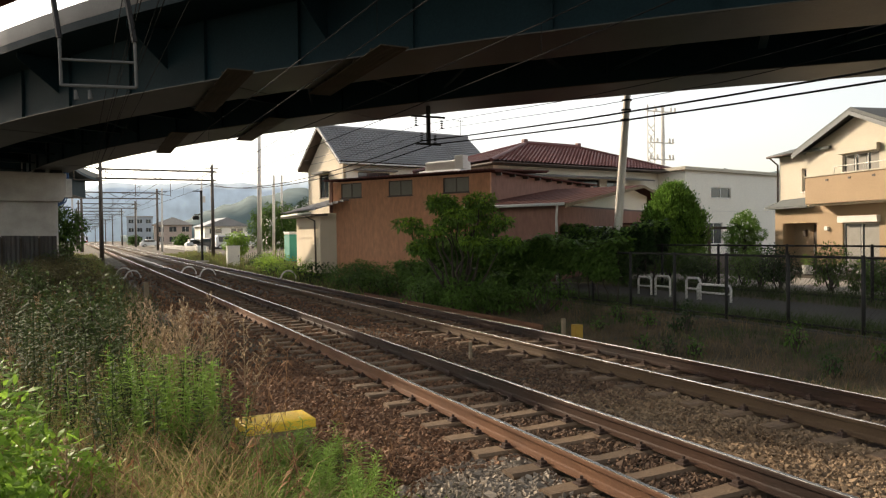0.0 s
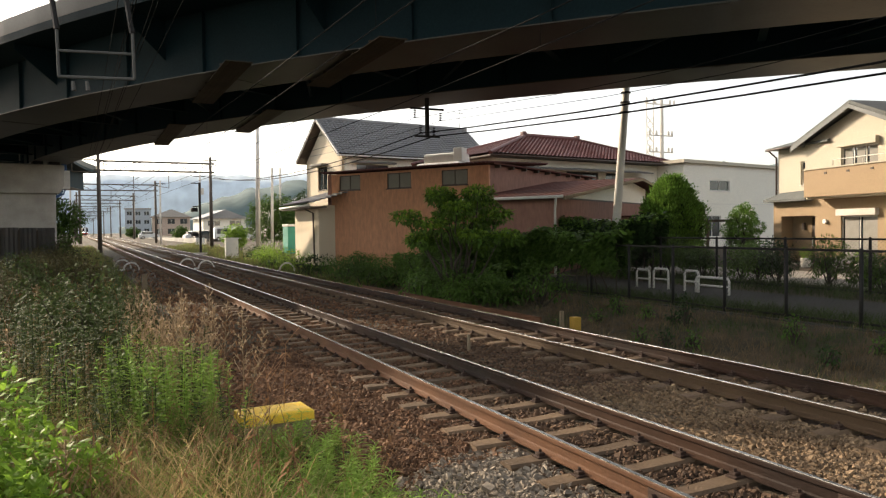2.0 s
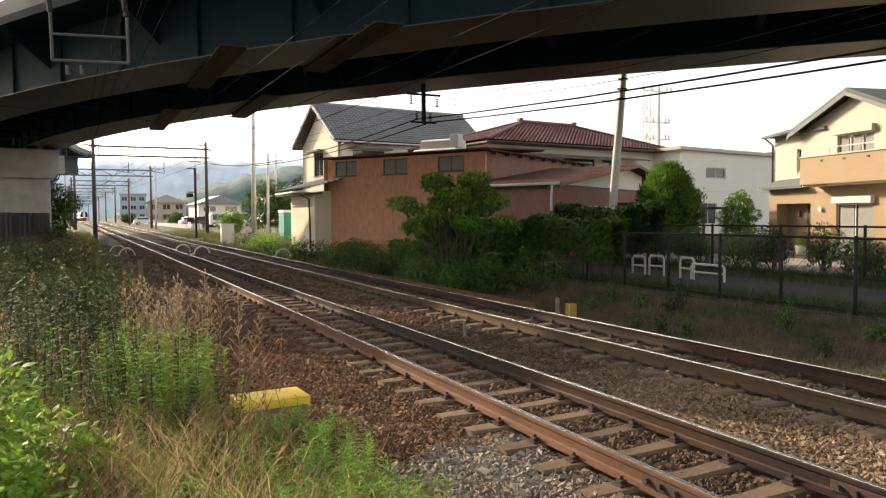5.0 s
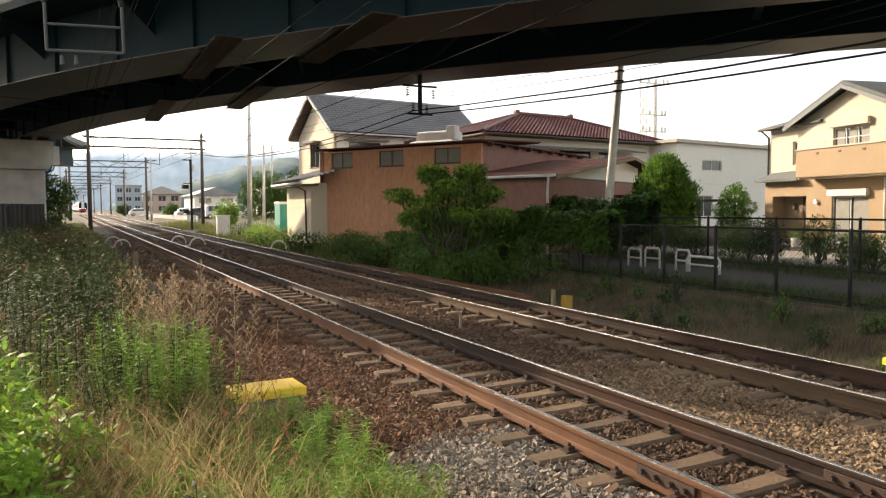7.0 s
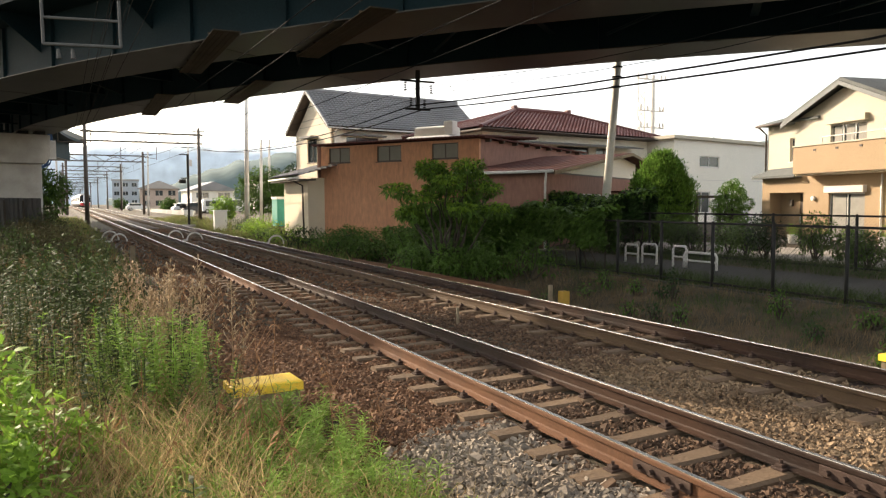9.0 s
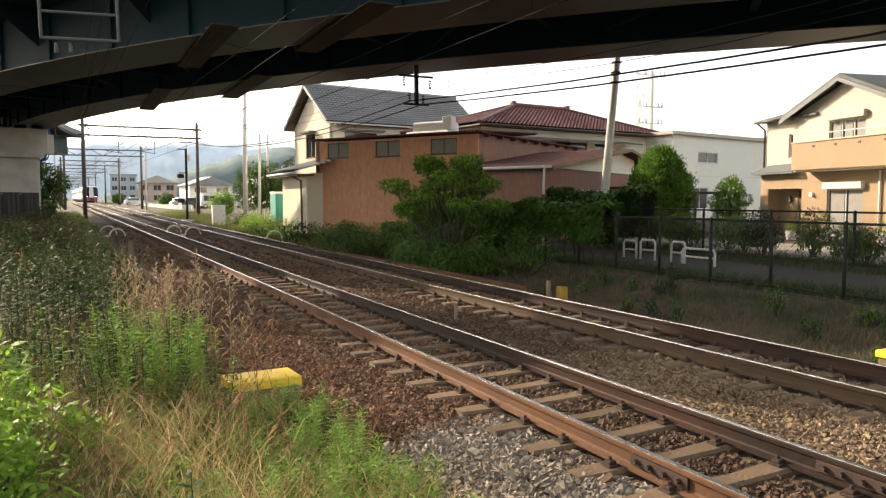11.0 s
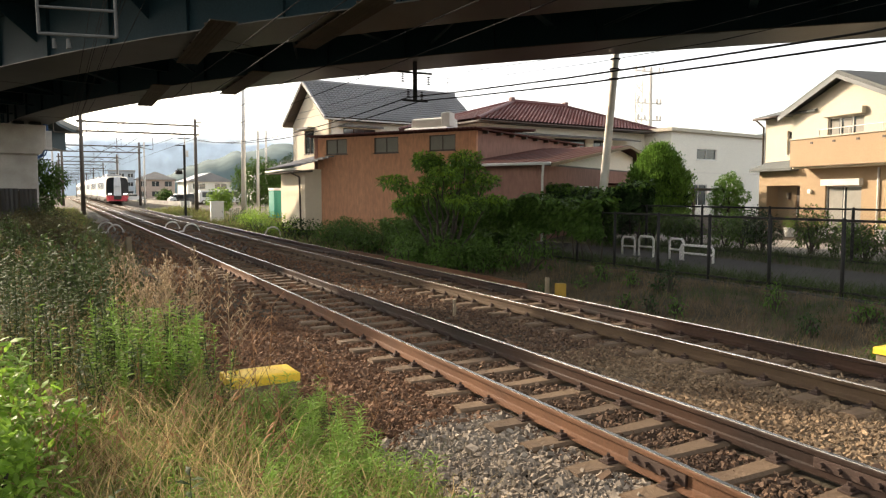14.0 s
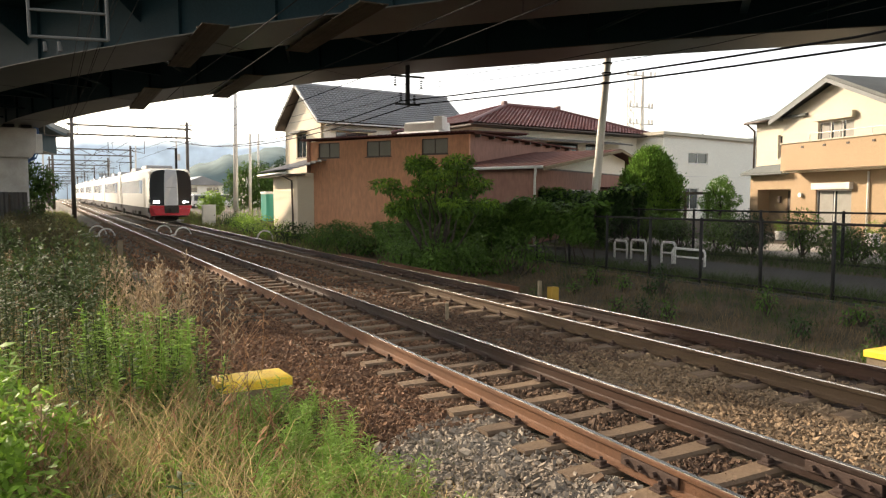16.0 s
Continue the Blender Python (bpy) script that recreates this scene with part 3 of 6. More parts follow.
def tile_slope(bm, m, e0, e1, r0, r1, ye, ze, yr, zr, pitch=0.30, row=0.30, wave=0.075, step=0.085):
    """A tiled slope: eave from x = e0 to e1 at (ye, ze), upper edge r0 to r1 at (yr, zr)."""
    ln = math.hypot(yr - ye, zr - ze)
    n = max(2, int(ln / row))
    k = max(2, int((e1 - e0) / pitch))
    nrm = Vector((0, -(zr - ze), yr - ye)).normalized()
    if nrm.z < 0:
        nrm = -nrm
    last = None
    for i in range(n):
        rows = []
        for f, lift in ((i / n, step), ((i + 1) / n, 0.0)):
            xa, xb = e0 + (r0 - e0) * f, e1 + (r1 - e1) * f
            pts = []
            for j in range(k * 4 + 1):
                gx = e0 + (e1 - e0) * j / (k * 4)
                x = min(max(gx, xa), xb)
                h = lift + wave * (0.5 - 0.5 * math.cos((gx - e0) / pitch * math.tau)) ** 0.7
                p = Vector((x, ye + (yr - ye) * f, ze + (zr - ze) * f)) + nrm * h
                pts.append(bm.verts.new(m @ p))
            rows.append(pts)
        for a, c, d, e in zip(rows[0], rows[0][1:], rows[1][1:], rows[1]):
            if (a.co - c.co).length > 1e-4 or (e.co - d.co).length > 1e-4:
                bm.faces.new((a, c, d, e))
        if last:
            for a, c, d, e in zip(last, last[1:], rows[0][1:], rows[0]):
                if (a.co - c.co).length > 1e-4 and (e.co - d.co).length > 1e-4:
                    bm.faces.new((a, c, d, e))
        last = rows[1]
    return bm


def ridge_cap(bm, m, pts, r=0.13):
    return tube(bm, [m @ Vector(p) for p in pts], r, 8)


def gutter(root, m, p, q, r=0.055, material="frame_white"):
    b = B()
    tube(b, [m @ Vector(p), m @ Vector(q)], r, 8)
    part("gutter", b, material, root, smooth=True)


def downpipe(root, m, pts, r=0.04, material="frame_white"):
    b = B()
    tube(b, [m @ Vector(p) for p in pts], r, 8)
    part("downpipe", b, material, root, smooth=True)


def build_grey_house():
    m = pose(15.1, 47.2, 0, 0, 0, 7.6)
    root = thing("grey_roof_house", "two-storey cream house with a grey pantile gable roof", "house")
    L, D, ze, zr, yr = 13.0, 7.2, 7.05, 9.8, 3.6
    ops = [(1.7, 4.2, 5.6, 6.5)]
    part("wall", wall_cut(B(), 0.6, L - 0.6, 0.2, ze - 0.1, 0.2, ops, m @ pose(0, 0.6, 0)), "white_wall", root)
    b = B()
    g = m @ pose(0.6, D - 0.6, 0, 0, 0, -90)
    go = [(2.0, 3.6, 4.85, 6.5)]
    wall_cut(b, 0, D - 1.2, 0.2, ze, 0.2, go, g)
    prism(b, [(0, ze), (D - 1.2, ze), (D / 2 - 0.6, zr - 0.35)], 0, 0.2, g)
    part("wall", b, "cream", root)
    b = B()
    box(b, L - 0.8, L - 0.6, 0.6, D - 0.6, 0.2, ze, m)
    prism(b, [(0.6, ze), (D - 0.6, ze), (D / 2, zr - 0.35)], 0, 0.2, m @ pose(L - 0.6, 0, 0, 0, 0, 90))
    part("wall", b, "cream", root)
    part("wall", wall_cut(B(), 0.6, L - 0.6, 0.2, ze, 0.2, [], m @ pose(0, D - 0.8, 0)), "white_wall", root)
    window(root, m @ pose(0, 0.6, 0), 1.7, 4.2, 5.6, 6.5, "frame_dark", 3)
    window(root, g, 2.0, 3.6, 4.85, 6.5, "frame_dark", 2)
    # bay frame and little roof over the gable window
    b = B()
    box(b, 1.8, 3.8, -0.55, -0.01, 6.55, 6.68, g, bevel=0.02)
    part("window_hood", b, "slate", root)
    b = B()
    box(b, 1.3, 4.6, -0.5, -0.01, 6.55, 6.66, m @ pose(0, 0.6, 0), bevel=0.02)
    part("window_hood", b, "slate", root)
    b = B()
    tile_slope(b, m, 0, L, 0, L, 0, ze, yr, zr)
    part("roof", b, "grey_tile", root, "front slope of dark grey pantiles")
    b = B()
    tile_slope(b, m, 0, L, 0, L, D, ze, yr, zr)
    part("roof", b, "grey_tile", root)
    b = B()
    prism(b, [(0, ze - 0.12), (yr, zr - 0.12), (D, ze - 0.12), (D, ze - 0.02), (yr, zr - 0.02), (0, ze - 0.02)], -L, 0, m @ pose(0, 0, 0, 0, 0, 90))
    part("eave_board", b, "frame_dark", root)
    b = B()
    ridge_cap(b, m, [(-0.05, yr, zr + 0.12), (L + 0.05, yr, zr + 0.12)], 0.16)
    box(b, -0.05, L + 0.05, yr - 0.1, yr + 0.1, zr - 0.05, zr + 0.12, m)
    part("ridge", b, "grey_tile", root)
    for x in (0.06, L - 0.06):
        b = B()
        ridge_cap(b, m, [(x, 0, ze + 0.06), (x, yr, zr + 0.06), (x, D, ze + 0.06)], 0.09)
        part("verge", b, "grey_tile", root)
    gutter(root, m, (0, -0.06, ze - 0.05), (L, -0.06, ze - 0.05))
    downpipe(root, m, [(0.7, -0.06, ze - 0.08), (0.75, 0.5, ze - 0.5), (0.75, 0.54, 0.3)])
    downpipe(root, m, [(L - 0.9, -0.06, ze - 0.08), (L - 0.9, 0.5, ze - 0.5), (L - 0.9, 0.54, 0.3)])
    # aerial
    b = B()
    tube(b, [m @ Vector(p) for p in ((L - 0.6, yr, zr), (L - 0.6, yr, zr + 1.5))], 0.02, 6)
    for k in range(5):
        tube(b, [m @ Vector((L - 1.1 + k * 0.2, yr - 0.3, zr + 1.4)), m @ Vector((L - 1.1 + k * 0.2, yr + 0.3, zr + 1.4))], 0.01, 4)
    tube(b, [m @ Vector((L - 1.3, yr, zr + 1.4)), m @ Vector((L - 0.2, yr, zr + 1.4))], 0.012, 4)
    part("aerial", b, "dark_steel", root)
    # single-storey wing towards the line
    wing = thing("house_wing", "low cream house wing with a grey lean-to roof", "house")
    part("wall", wall_cut(B(), 0, 4.9, 0.1, 3.15, 0.2, [], pose(11.0, 42.7, 0, 0, 0, -90)), "cream", wing)
    plain_walls(wing, "cream", ((11.2, 15.4, 37.8, 38.0, 0.1, 3.3), (11.2, 15.4, 42.5, 42.7, 0.1, 3.3)), pose(0, 0, 0))
    b = B()
    tile_slope(b, pose(10.3, 43.3, 0, 0, 0, -90), 0, 6.3, 0, 6.3, 0, 3.35, 5.0, 4.75)
    part("roof", b, "grey_tile", wing)
    b = B()
    box(b, 0, 6.3, 0.0, 0.9, 3.14, 3.22, pose(10.3, 43.3, 0, 0, 0, -90))
    part("eave_board", b, "frame_dark", wing)
    gutter(wing, pose(10.25, 43.3, 0, 0, 0, -90), (0, 0, 3.28), (6.3, 0, 3.28))
    downpipe(wing, pose(0, 0, 0), [(10.3, 38.6, 3.2), (10.9, 38.5, 2.9), (10.95, 38.5, 0.2)], 0.05, "frame_dark")
    return root


def build_barn():
    root = thing("corrugated_barn", "large terracotta corrugated-iron barn with three high windows", "barn")
    lx, ly = 16.8 - 0.522 * 9.6, 29.8 + 0.853 * 9.6
    m = pose(lx, ly, 0, 0, 0, -58.5)
    H = 4.93
    ops = [(0.55, 1.97, 4.06, 4.84), (3.7, 5.2, 4.04, 4.82), (7.0, 8.48, 4.06, 4.80)]
    part("wall", wall_cut(B(), 0, 9.6, -0.2, H, 0.15, ops, m), "barn", root)
    for o in ops:
        window(root, m, *o, frame="frame_dark", panes=2, depth=0.07, w=0.05, pane="frosted")
    # standing ribs of the sheets
    b = B()
    for i in range(64):
        x = 0.08 + i * 0.15
        segs = [(-0.2, H)]
        for o in ops:
            if o[0] - 0.05 < x < o[1] + 0.05:
                segs = [(-0.2, o[2] - 0.06), (o[3] + 0.04, H)]
        for za, zb in segs:
            if zb - za > 0.03:
                box(b, x - 0.012, x + 0.012, -0.010, -0.001, za, zb, m)
    part("sheet_ribs", b, "barn", root)
    b = B()
    box(b, -0.22, -0.002, -0.05, 0.12, -0.2, H + 0.02, m)
    part("corner_post", b, "barn_brown", root)
    c = pose(16.8, 29.8, 0, 0, 0, 31.5)
    part("wall", wall_cut(B(), 0.152, 13, -0.2, H, 0.15, [], c), "barn_brown", root)
    b = B()
    for i in range(64):
        x = 0.2 + i * 0.1
        box(b, x, x + 0.05, -0.02, -0.002, -0.2, 3.1, c)
    part("slat_cladding", b, "barn", root)
    plain_walls(root, "barn_brown", ((0, 9.6, 5.9, 6.0, -0.2, H), (0.0, 0.15, 0.16, 5.89, -0.2, H)), m)
    plain_walls(root, "barn_brown", ((6, 13, 1.4, 1.5, -0.2, H),), c)

    def sheet(mm, x0, x1, y0, y1, za, zb):
        bm = B()
        n = int((x1 - x0) / 0.055)
        rows = []
        for y, z in ((y0, za), (y1, zb)):
            rows.append([(x0 + (x1 - x0) * k / n, y, z + 0.05 * math.sin(k * math.pi / 2)) for k in range(n + 1)])
        top = [[bm.verts.new(mm @ Vector(p)) for p in r] for r in rows]
        low = [[bm.verts.new(mm @ (Vector(p) - Vector((0, 0, 0.03)))) for p in r] for r in rows]
        for k in range(n):
            bm.faces.new((top[0][k], top[0][k + 1], top[1][k + 1], top[1][k]))
            bm.faces.new((low[0][k], low[1][k], low[1][k + 1], low[0][k + 1]))
            bm.faces.new((top[0][k], low[0][k], low[0][k + 1], top[0][k + 1]))
        return bm

    part("roof", sheet(m, -0.45, 9.8, -0.35, 6.2, H + 0.10, H + 0.45), "rust_roof", root, "rusty corrugated roof sheets")
    b = B()
    box(b, 0.0, 13.1, -0.3, 1.6, H + 0.02, H + 0.09, c)
    part("roof", b, "rust_roof", root)
    for i in range(9):
        part("rafter_end", box(B(), 0.6 + i * 1.4, 0.7 + i * 1.4, -0.28, 0.0, H - 0.12, H + 0.015, c), "frame_dark", root)
    b = B()
    rings = [[(5.2 - g, 0.9 - g, z), (7.4 + g, 0.9 - g, z), (7.4 + g, 2.3 + g, z), (5.2 - g, 2.3 + g, z)] for z, g in ((5.10, 0.25), (5.26, 0.1), (5.30, -0.1), (5.70, -0.12), (5.76, -0.2))]
    loft(b, [[m @ Vector(p) for p in r] for r in rings])
    vent = part("roof_ventilator", b, "frame_white", root, "white sheet-metal roof ventilator box")
    b = B()
    box(b, 5.42, 7.1, 0.96, 1.01, 5.36, 5.64, m)
    part("grille", b, "pole", vent)
    b = B()
    box(b, 7.05, 7.55, 1.0, 1.5, 5.30, 5.98, m, bevel=0.06)
    part("hood", b, "frame_white", vent)
    return root


def build_annex():
    m = pose(17.16, 25.06, 0, 0, 0, 31.5)
    root = thing("workshop", "low brown workshop with a white gable and rust-red metal roof", "workshop")
    zl, za, zr2 = 3.2, 4.40, 3.72
    b = B()
    ops = [(4.0, 6.8, 1.5, 2.35), (8.0, 11.5, 1.4, 2.3)]
    wall_cut(b, 0, 12.2, -0.1, 3.16, 0.15, ops, m)
    part("wall", b, "barn_brown", root)
    for o in ops:
        window(root, m, *o, frame="frame_white", panes=3, depth=0.06)
    b = B()
    prism(b, [(0, 3.23), (12.2, 3.23), (12.2, 4.0), (9.4, za - 0.06), (0.0, zl + 0.04)], 0.0, 0.15, m)
    part("gable", b, "white_wall", root, "white-painted gable boards")
    b = B()
    box(b, -0.02, 12.22, -0.03, 0.0, 3.16, 3.23, m)
    part("trim_board", b, "frame_dark", root)
    plain_walls(root, "barn_brown", ((0, 0.15, 0.16, 4.1, -0.1, zl), (12.05, 12.2, 0.16, 4.1, -0.1, 3.9)), m)
    b = B()
    for (xa, z0), (xb, z1) in (((-0.6, zl - 0.05), (9.4, za)), ((9.4, za), (15.0, zr2))):
        prism(b, [(xa, z0), (xb, z1), (xb, z1 + 0.07), (xa, z0 + 0.07)], -0.7, 4.3, m)
    bmesh.ops.remove_doubles(b, verts=b.verts, dist=1e-4)
    part("roof", b, "rust_roof", root)
    b = B()
    for i in range(11):
        y = -0.6 + i * 0.46
        f = [(-0.6, zl + 0.02), (9.4, za + 0.07)]
        tube(b, [m @ Vector((f[0][0], y, f[0][1])), m @ Vector((f[1][0], y, f[1][1]))], 0.025, 5)
    part("roof_seams", b, "rust_roof", root)
    b = B()
    for (xa, z0), (xb, z1) in (((-0.6, zl - 0.13), (9.4, za - 0.08)), ((9.4, za - 0.08), (15.0, zr2 - 0.08))):
        prism(b, [(xa, z0), (xb, z1), (xb, z1 + 0.14), (xa, z0 + 0.14)], -0.76, -0.71, m)
    part("barge_board", b, "box_side", root)
    gutter(root, m, (-0.66, -0.7, zl), (-0.66, 4.3, zl - 0.02), 0.06)
    downpipe(root, m, [(-0.66, -0.4, zl - 0.05), (-0.2, -0.15, zl - 0.5), (-0.12, -0.12, 0.0)], 0.05)
    b = B()
    prism(b, [(7.6, 2.46), (12.6, 2.46), (12.6, 2.52), (7.6, 2.52)], -0.9, -0.002, m)
    part("awning", b, "rust_roof", root)
    return root


def build_red_house():
    m = pose(21.2, 37.4, 0, 0, 0, 7.2)
    root = thing("red_roof_house", "white two-storey house with a dark red tiled hip roof", "house")
    L, D, ze, zr, yr, ra, rb = 16.4, 9.0, 6.33, 8.12, 4.5, 6.3, 11.0
    ops = [(6.8, 9.6, 4.7, 5.6), (10.3, 11.9, 4.6, 5.6)]
    part("wall", wall_cut(B(), 0.8, L - 0.9, 0.2, ze - 0.08, 0.2, ops, m @ pose(0, 0.9, 0)), "white_wall", root)
    for o in ops:
        window(root, m @ pose(0, 0.9, 0), *o, frame="frame_dark", panes=2)
    plain_walls(root, "white_wall", ((0.8, 1.0, 1.101, D - 0.8, 0.2, ze - 0.08), (L - 1.1, L - 0.9, 1.101, D - 0.8, 0.2, ze - 0.08), (1.0, L - 1.1, D - 1.0, D - 0.8, 0.2, ze - 0.08)), m)
    for args, mm in (((0, L, ra, rb, 0, ze, yr, zr), m), ((0, L, L - rb, L - ra, 0, ze, yr, zr), m @ pose(L, D, 0, 0, 0, 180)),
                     ((0, D, D / 2 - 0.02, D / 2 + 0.02, 0, ze, L - rb, zr), m @ pose(L, 0, 0, 0, 0, 90)),
                     ((0, D, D / 2 - 0.02, D / 2 + 0.02, 0, ze, ra, zr), m @ pose(0, D, 0, 0, 0, -90))):
        b = B()
        tile_slope(b, mm, *args)
        part("roof", b, "red_tile", root)
    b = B()
    ridge_cap(b, m, [(ra - 0.2, yr, zr + 0.14), (rb + 0.2, yr, zr + 0.14)], 0.17)
    part("ridge", b, "red_tile", root)
    for p, q in (((0, 0), (ra, yr)), ((L, 0), (rb, yr)), ((0, D), (ra, yr)), ((L, D), (rb, yr))):
        b = B()
        ridge_cap(b, m, [(*p, ze + 0.08), (*q, zr + 0.12)], 0.13)
        part("hip", b, "red_tile", root)
    for x in (ra - 0.1, rb + 0.1):
        b = B()
        box(b, x - 0.16, x + 0.16, yr - 0.18, yr + 0.18, zr, zr + 0.42, m, bevel=0.08)
        part("ridge_end", b, "red_tile", root)
    b = B()
    box(b, 0.05, L - 0.05, 0.05, D - 0.05, ze - 0.1, ze - 0.02, m)
    part("soffit", b, "frame_dark", root)
    gutter(root, m, (0, -0.05, ze - 0.04), (L, -0.05, ze - 0.04), 0.055, "frame_dark")
    downpipe(root, m, [(L - 0.2, 0, ze - 0.06), (L - 0.85, 0.8, ze - 0.5), (L - 0.85, 0.84, 0.3)], 0.045, "frame_dark")
    # veranda roof and rail on the first floor
    b = B()
    prism(b, [(-1.2, 5.55), (0, 5.75), (0, 5.82), (-1.2, 5.62)], -13.6, -1.0, m @ pose(0, 0.88, 0, 0, 0, 90))
    part("veranda_roof", b, "slate", root)
    rail = part("balcony", box(B(), 12.2, 15.6, -0.2, -0.12, 4.3, 4.36, m), "frame_dark", root)
    b = B()
    for i in range(18):
        box(b, 12.2 + i * 0.195, 12.24 + i * 0.195, -0.19, -0.13, 3.3, 4.3, m)
    box(b, 12.2, 15.6, -0.2, 0.88, 3.2, 3.3, m)
    part("baluster", b, "frame_dark", rail)
    return root


def build_yellow_house():
    m = pose(27.33, 21.3, 0, 0, 0, -103)
    root = thing("yellow_house", "two-storey cream and ochre house with a balcony and grey gable roof", "house")
    w = m @ pose(-1.1, 0.9, 0)
    zf = 3.1
    up = [(2.1, 4.0, 3.5, 5.1)]
    dn = [(2.1, 4.0, 0.42, 2.30), (-1.55, 0.62, 0.2, 2.36)]
    b = B()
    wall_cut(b, 0.0, 5.9, zf, 5.5, 0.18, up, w)
    prism(b, [(0, 5.5), (5.9, 5.5), (2.95, 6.62)], 0, 0.18, w)
    part("wall", b, "cream_light", root, "pale cream rendered upper wall")
    b = B()
    wall_cut(b, -2.1, 0.0 - 0.002, zf, 5.5, 0.18, [(-0.6, -0.12, 3.75, 4.8)], w @ pose(0, 0.25, 0))
    part("wall", b, "cream_light", root)
    b = B()
    wall_cut(b, -2.1, 5.9, 0.1, zf, 0.18, dn, w)
    part("wall", b, "ochre", root, "ochre rendered lower wall")
    plain_walls(root, "cream_light", ((-2.1, -1.92, 0.44, 7.3, 0.1, 5.5), (5.72, 5.9, 0.19, 7.3, 0.1, 5.5), (-2.1, 5.9, 7.32, 7.5, 0.1, 5.5)), w)
    # porch recess
    b = B()
    wall_cut(b, -1.9, 1.0, 0.1, 2.6, 0.1, [(-0.35, 0.62, 0.25, 2.32)], w @ pose(0, 0.62, 0))
    box(b, -1.65, -1.56, 0.19, 0.61, 0.1, 2.6, w)
    box(b, 0.63, 0.72, 0.19, 0.61, 0.1, 2.6, w)
    part("porch_wall", b, "ochre", root)
    door = part("front_door", box(B(), -0.33, 0.2, 0.64, 0.69, 0.26, 2.30, w), "frame_dark", root, "dark brown front door")
    b = B()
    box(b, 0.22, 0.60, 0.63, 0.67, 0.26, 2.30, w)
    part("side_light", b, "glass", door)
    b = B()
    box(b, -0.28, -0.24, 0.58, 0.62, 1.0, 1.4, w)
    part("door_handle", b, "frame_white", door, "pale metal pull handle")
    window(root, w, 2.1, 4.0, 3.5, 5.1, "frame_white", 3, curtain=True)
    window(root, w, 2.1, 4.0, 0.42, 2.30, "frame_white", 2, curtain=True)
    window(root, w @ pose(0, 0.25, 0), -0.6, -0.12, 3.75, 4.8, "pole", 1)
    for z in (5.12, 2.32):
        b = B()
        box(b, 2.02, 4.08, -0.2, -0.002, z, z + 0.27, w, bevel=0.015)
        part("shutter_box", b, "cream_light" if z > 5 else "pole", root, "roller shutter housing")
    # balcony
    bal = part("balcony", box(B(), -0.05, 6.0, -0.02, 0.10, 3.12, 4.24, m, bevel=0.01), "ochre", root, "solid ochre rendered balcony front")
    b = B()
    box(b, -0.05, 6.0, 0.101, 0.897, 3.05, 3.2, m)
    box(b, -0.05, 0.08, 0.101, 0.897, 3.201, 4.24, m)
    part("balcony_floor", b, "cream", bal)
    b = B()
    box(b, -0.1, 6.05, -0.07, 0.14, 4.243, 4.30, m, bevel=0.01)
    part("coping", b, "cream_light", bal)
    for x in (1.15, 2.35, 3.55, 4.75):
        b = B()
        box(b, x, x + 0.13, -0.05, -0.021, 4.02, 4.10, m)
        part("weep_hole", b, "frame_dark", bal)
    b = B()
    tube(b, [m @ Vector((1.0, 0.5, 4.62)), m @ Vector((6.0, 0.5, 4.62))], 0.022, 6)
    for x in (1.0, 2.6, 4.2, 5.8):
        tube(b, [m @ Vector((x, 0.5, 3.2)), m @ Vector((x, 0.5, 4.62))], 0.018, 6)
    part("balcony_rail", b, "frame_white", bal)
    # roofs
    ez, rz = 5.60, 6.78
    b = B()
    g = w @ pose(0, 0, 0)
    prism(b, [(-0.38, ez - 0.20), (2.95, rz), (6.28, ez - 0.20), (6.28, ez - 0.06), (2.95, rz + 0.14), (-0.38, ez - 0.06)], -0.38, 7.6, g)
    part("roof", b, "shingle", root, "grey shingle gable roof")
    b = B()
    prism(b, [(-0.42, ez - 0.40), (2.95, rz - 0.17), (6.32, ez - 0.40), (6.32, ez - 0.21), (2.95, rz - 0.005), (-0.42, ez - 0.21)], -0.44, -0.385, g)
    part("barge_board", b, "roof_edge", root)
    b = B()
    rings = [[(-2.4, -0.15, 5.45), (1.5, -0.15, 5.45), (1.5, 7.8, 5.45), (-2.4, 7.8, 5.45)], [(-2.4, -0.15, 5.53), (1.5, -0.15, 5.53), (1.5, 7.8, 5.53), (-2.4, 7.8, 5.53)],
             [(0.6, 2.9, 6.55), (1.5, 2.9, 6.55), (1.5, 5.0, 6.55), (0.6, 5.0, 6.55)]]
    loft(b, [[g @ Vector(p) for p in r] for r in rings])
    part("roof", b, "shingle", root)
    gutter(root, g, (-2.4, -0.19, 5.46), (-0.6, -0.19, 5.46), 0.055, "frame_dark")
    downpipe(root, g, [(-2.2, -0.19, 5.42), (-2.16, 0.2, 5.1), (-2.16, 0.2, 0.2)], 0.045, "frame_dark")
    downpipe(root, g, [(4.85, -0.06, 3.0), (4.85, -0.06, 0.2)], 0.04, "frame_white")
    b = B()
    box(b, -2.3, 0.5, -0.42, 0.05, 3.02, 3.12, g)
    loft(b, [[g @ Vector(p) for p in r] for r in ([(-2.3, -0.42, 3.121), (0.5, -0.42, 3.121), (0.5, 0.24, 3.121), (-2.3, 0.24, 3.121)], [(-1.7, 0.1, 3.45), (0.5, 0.1, 3.5), (0.5, 0.24, 3.5), (-1.7, 0.24, 3.45)])])
    part("porch_roof", b, "shingle", root)
    b = B()
    tube(b, [g @ Vector((1.28, -0.002, 2.1)), g @ Vector((1.28, -0.12, 2.1))], [0.09, 0.1], 12)
    part("wall_lamp", b, "frame_white", root, "round white wall lamp")
    b = B()
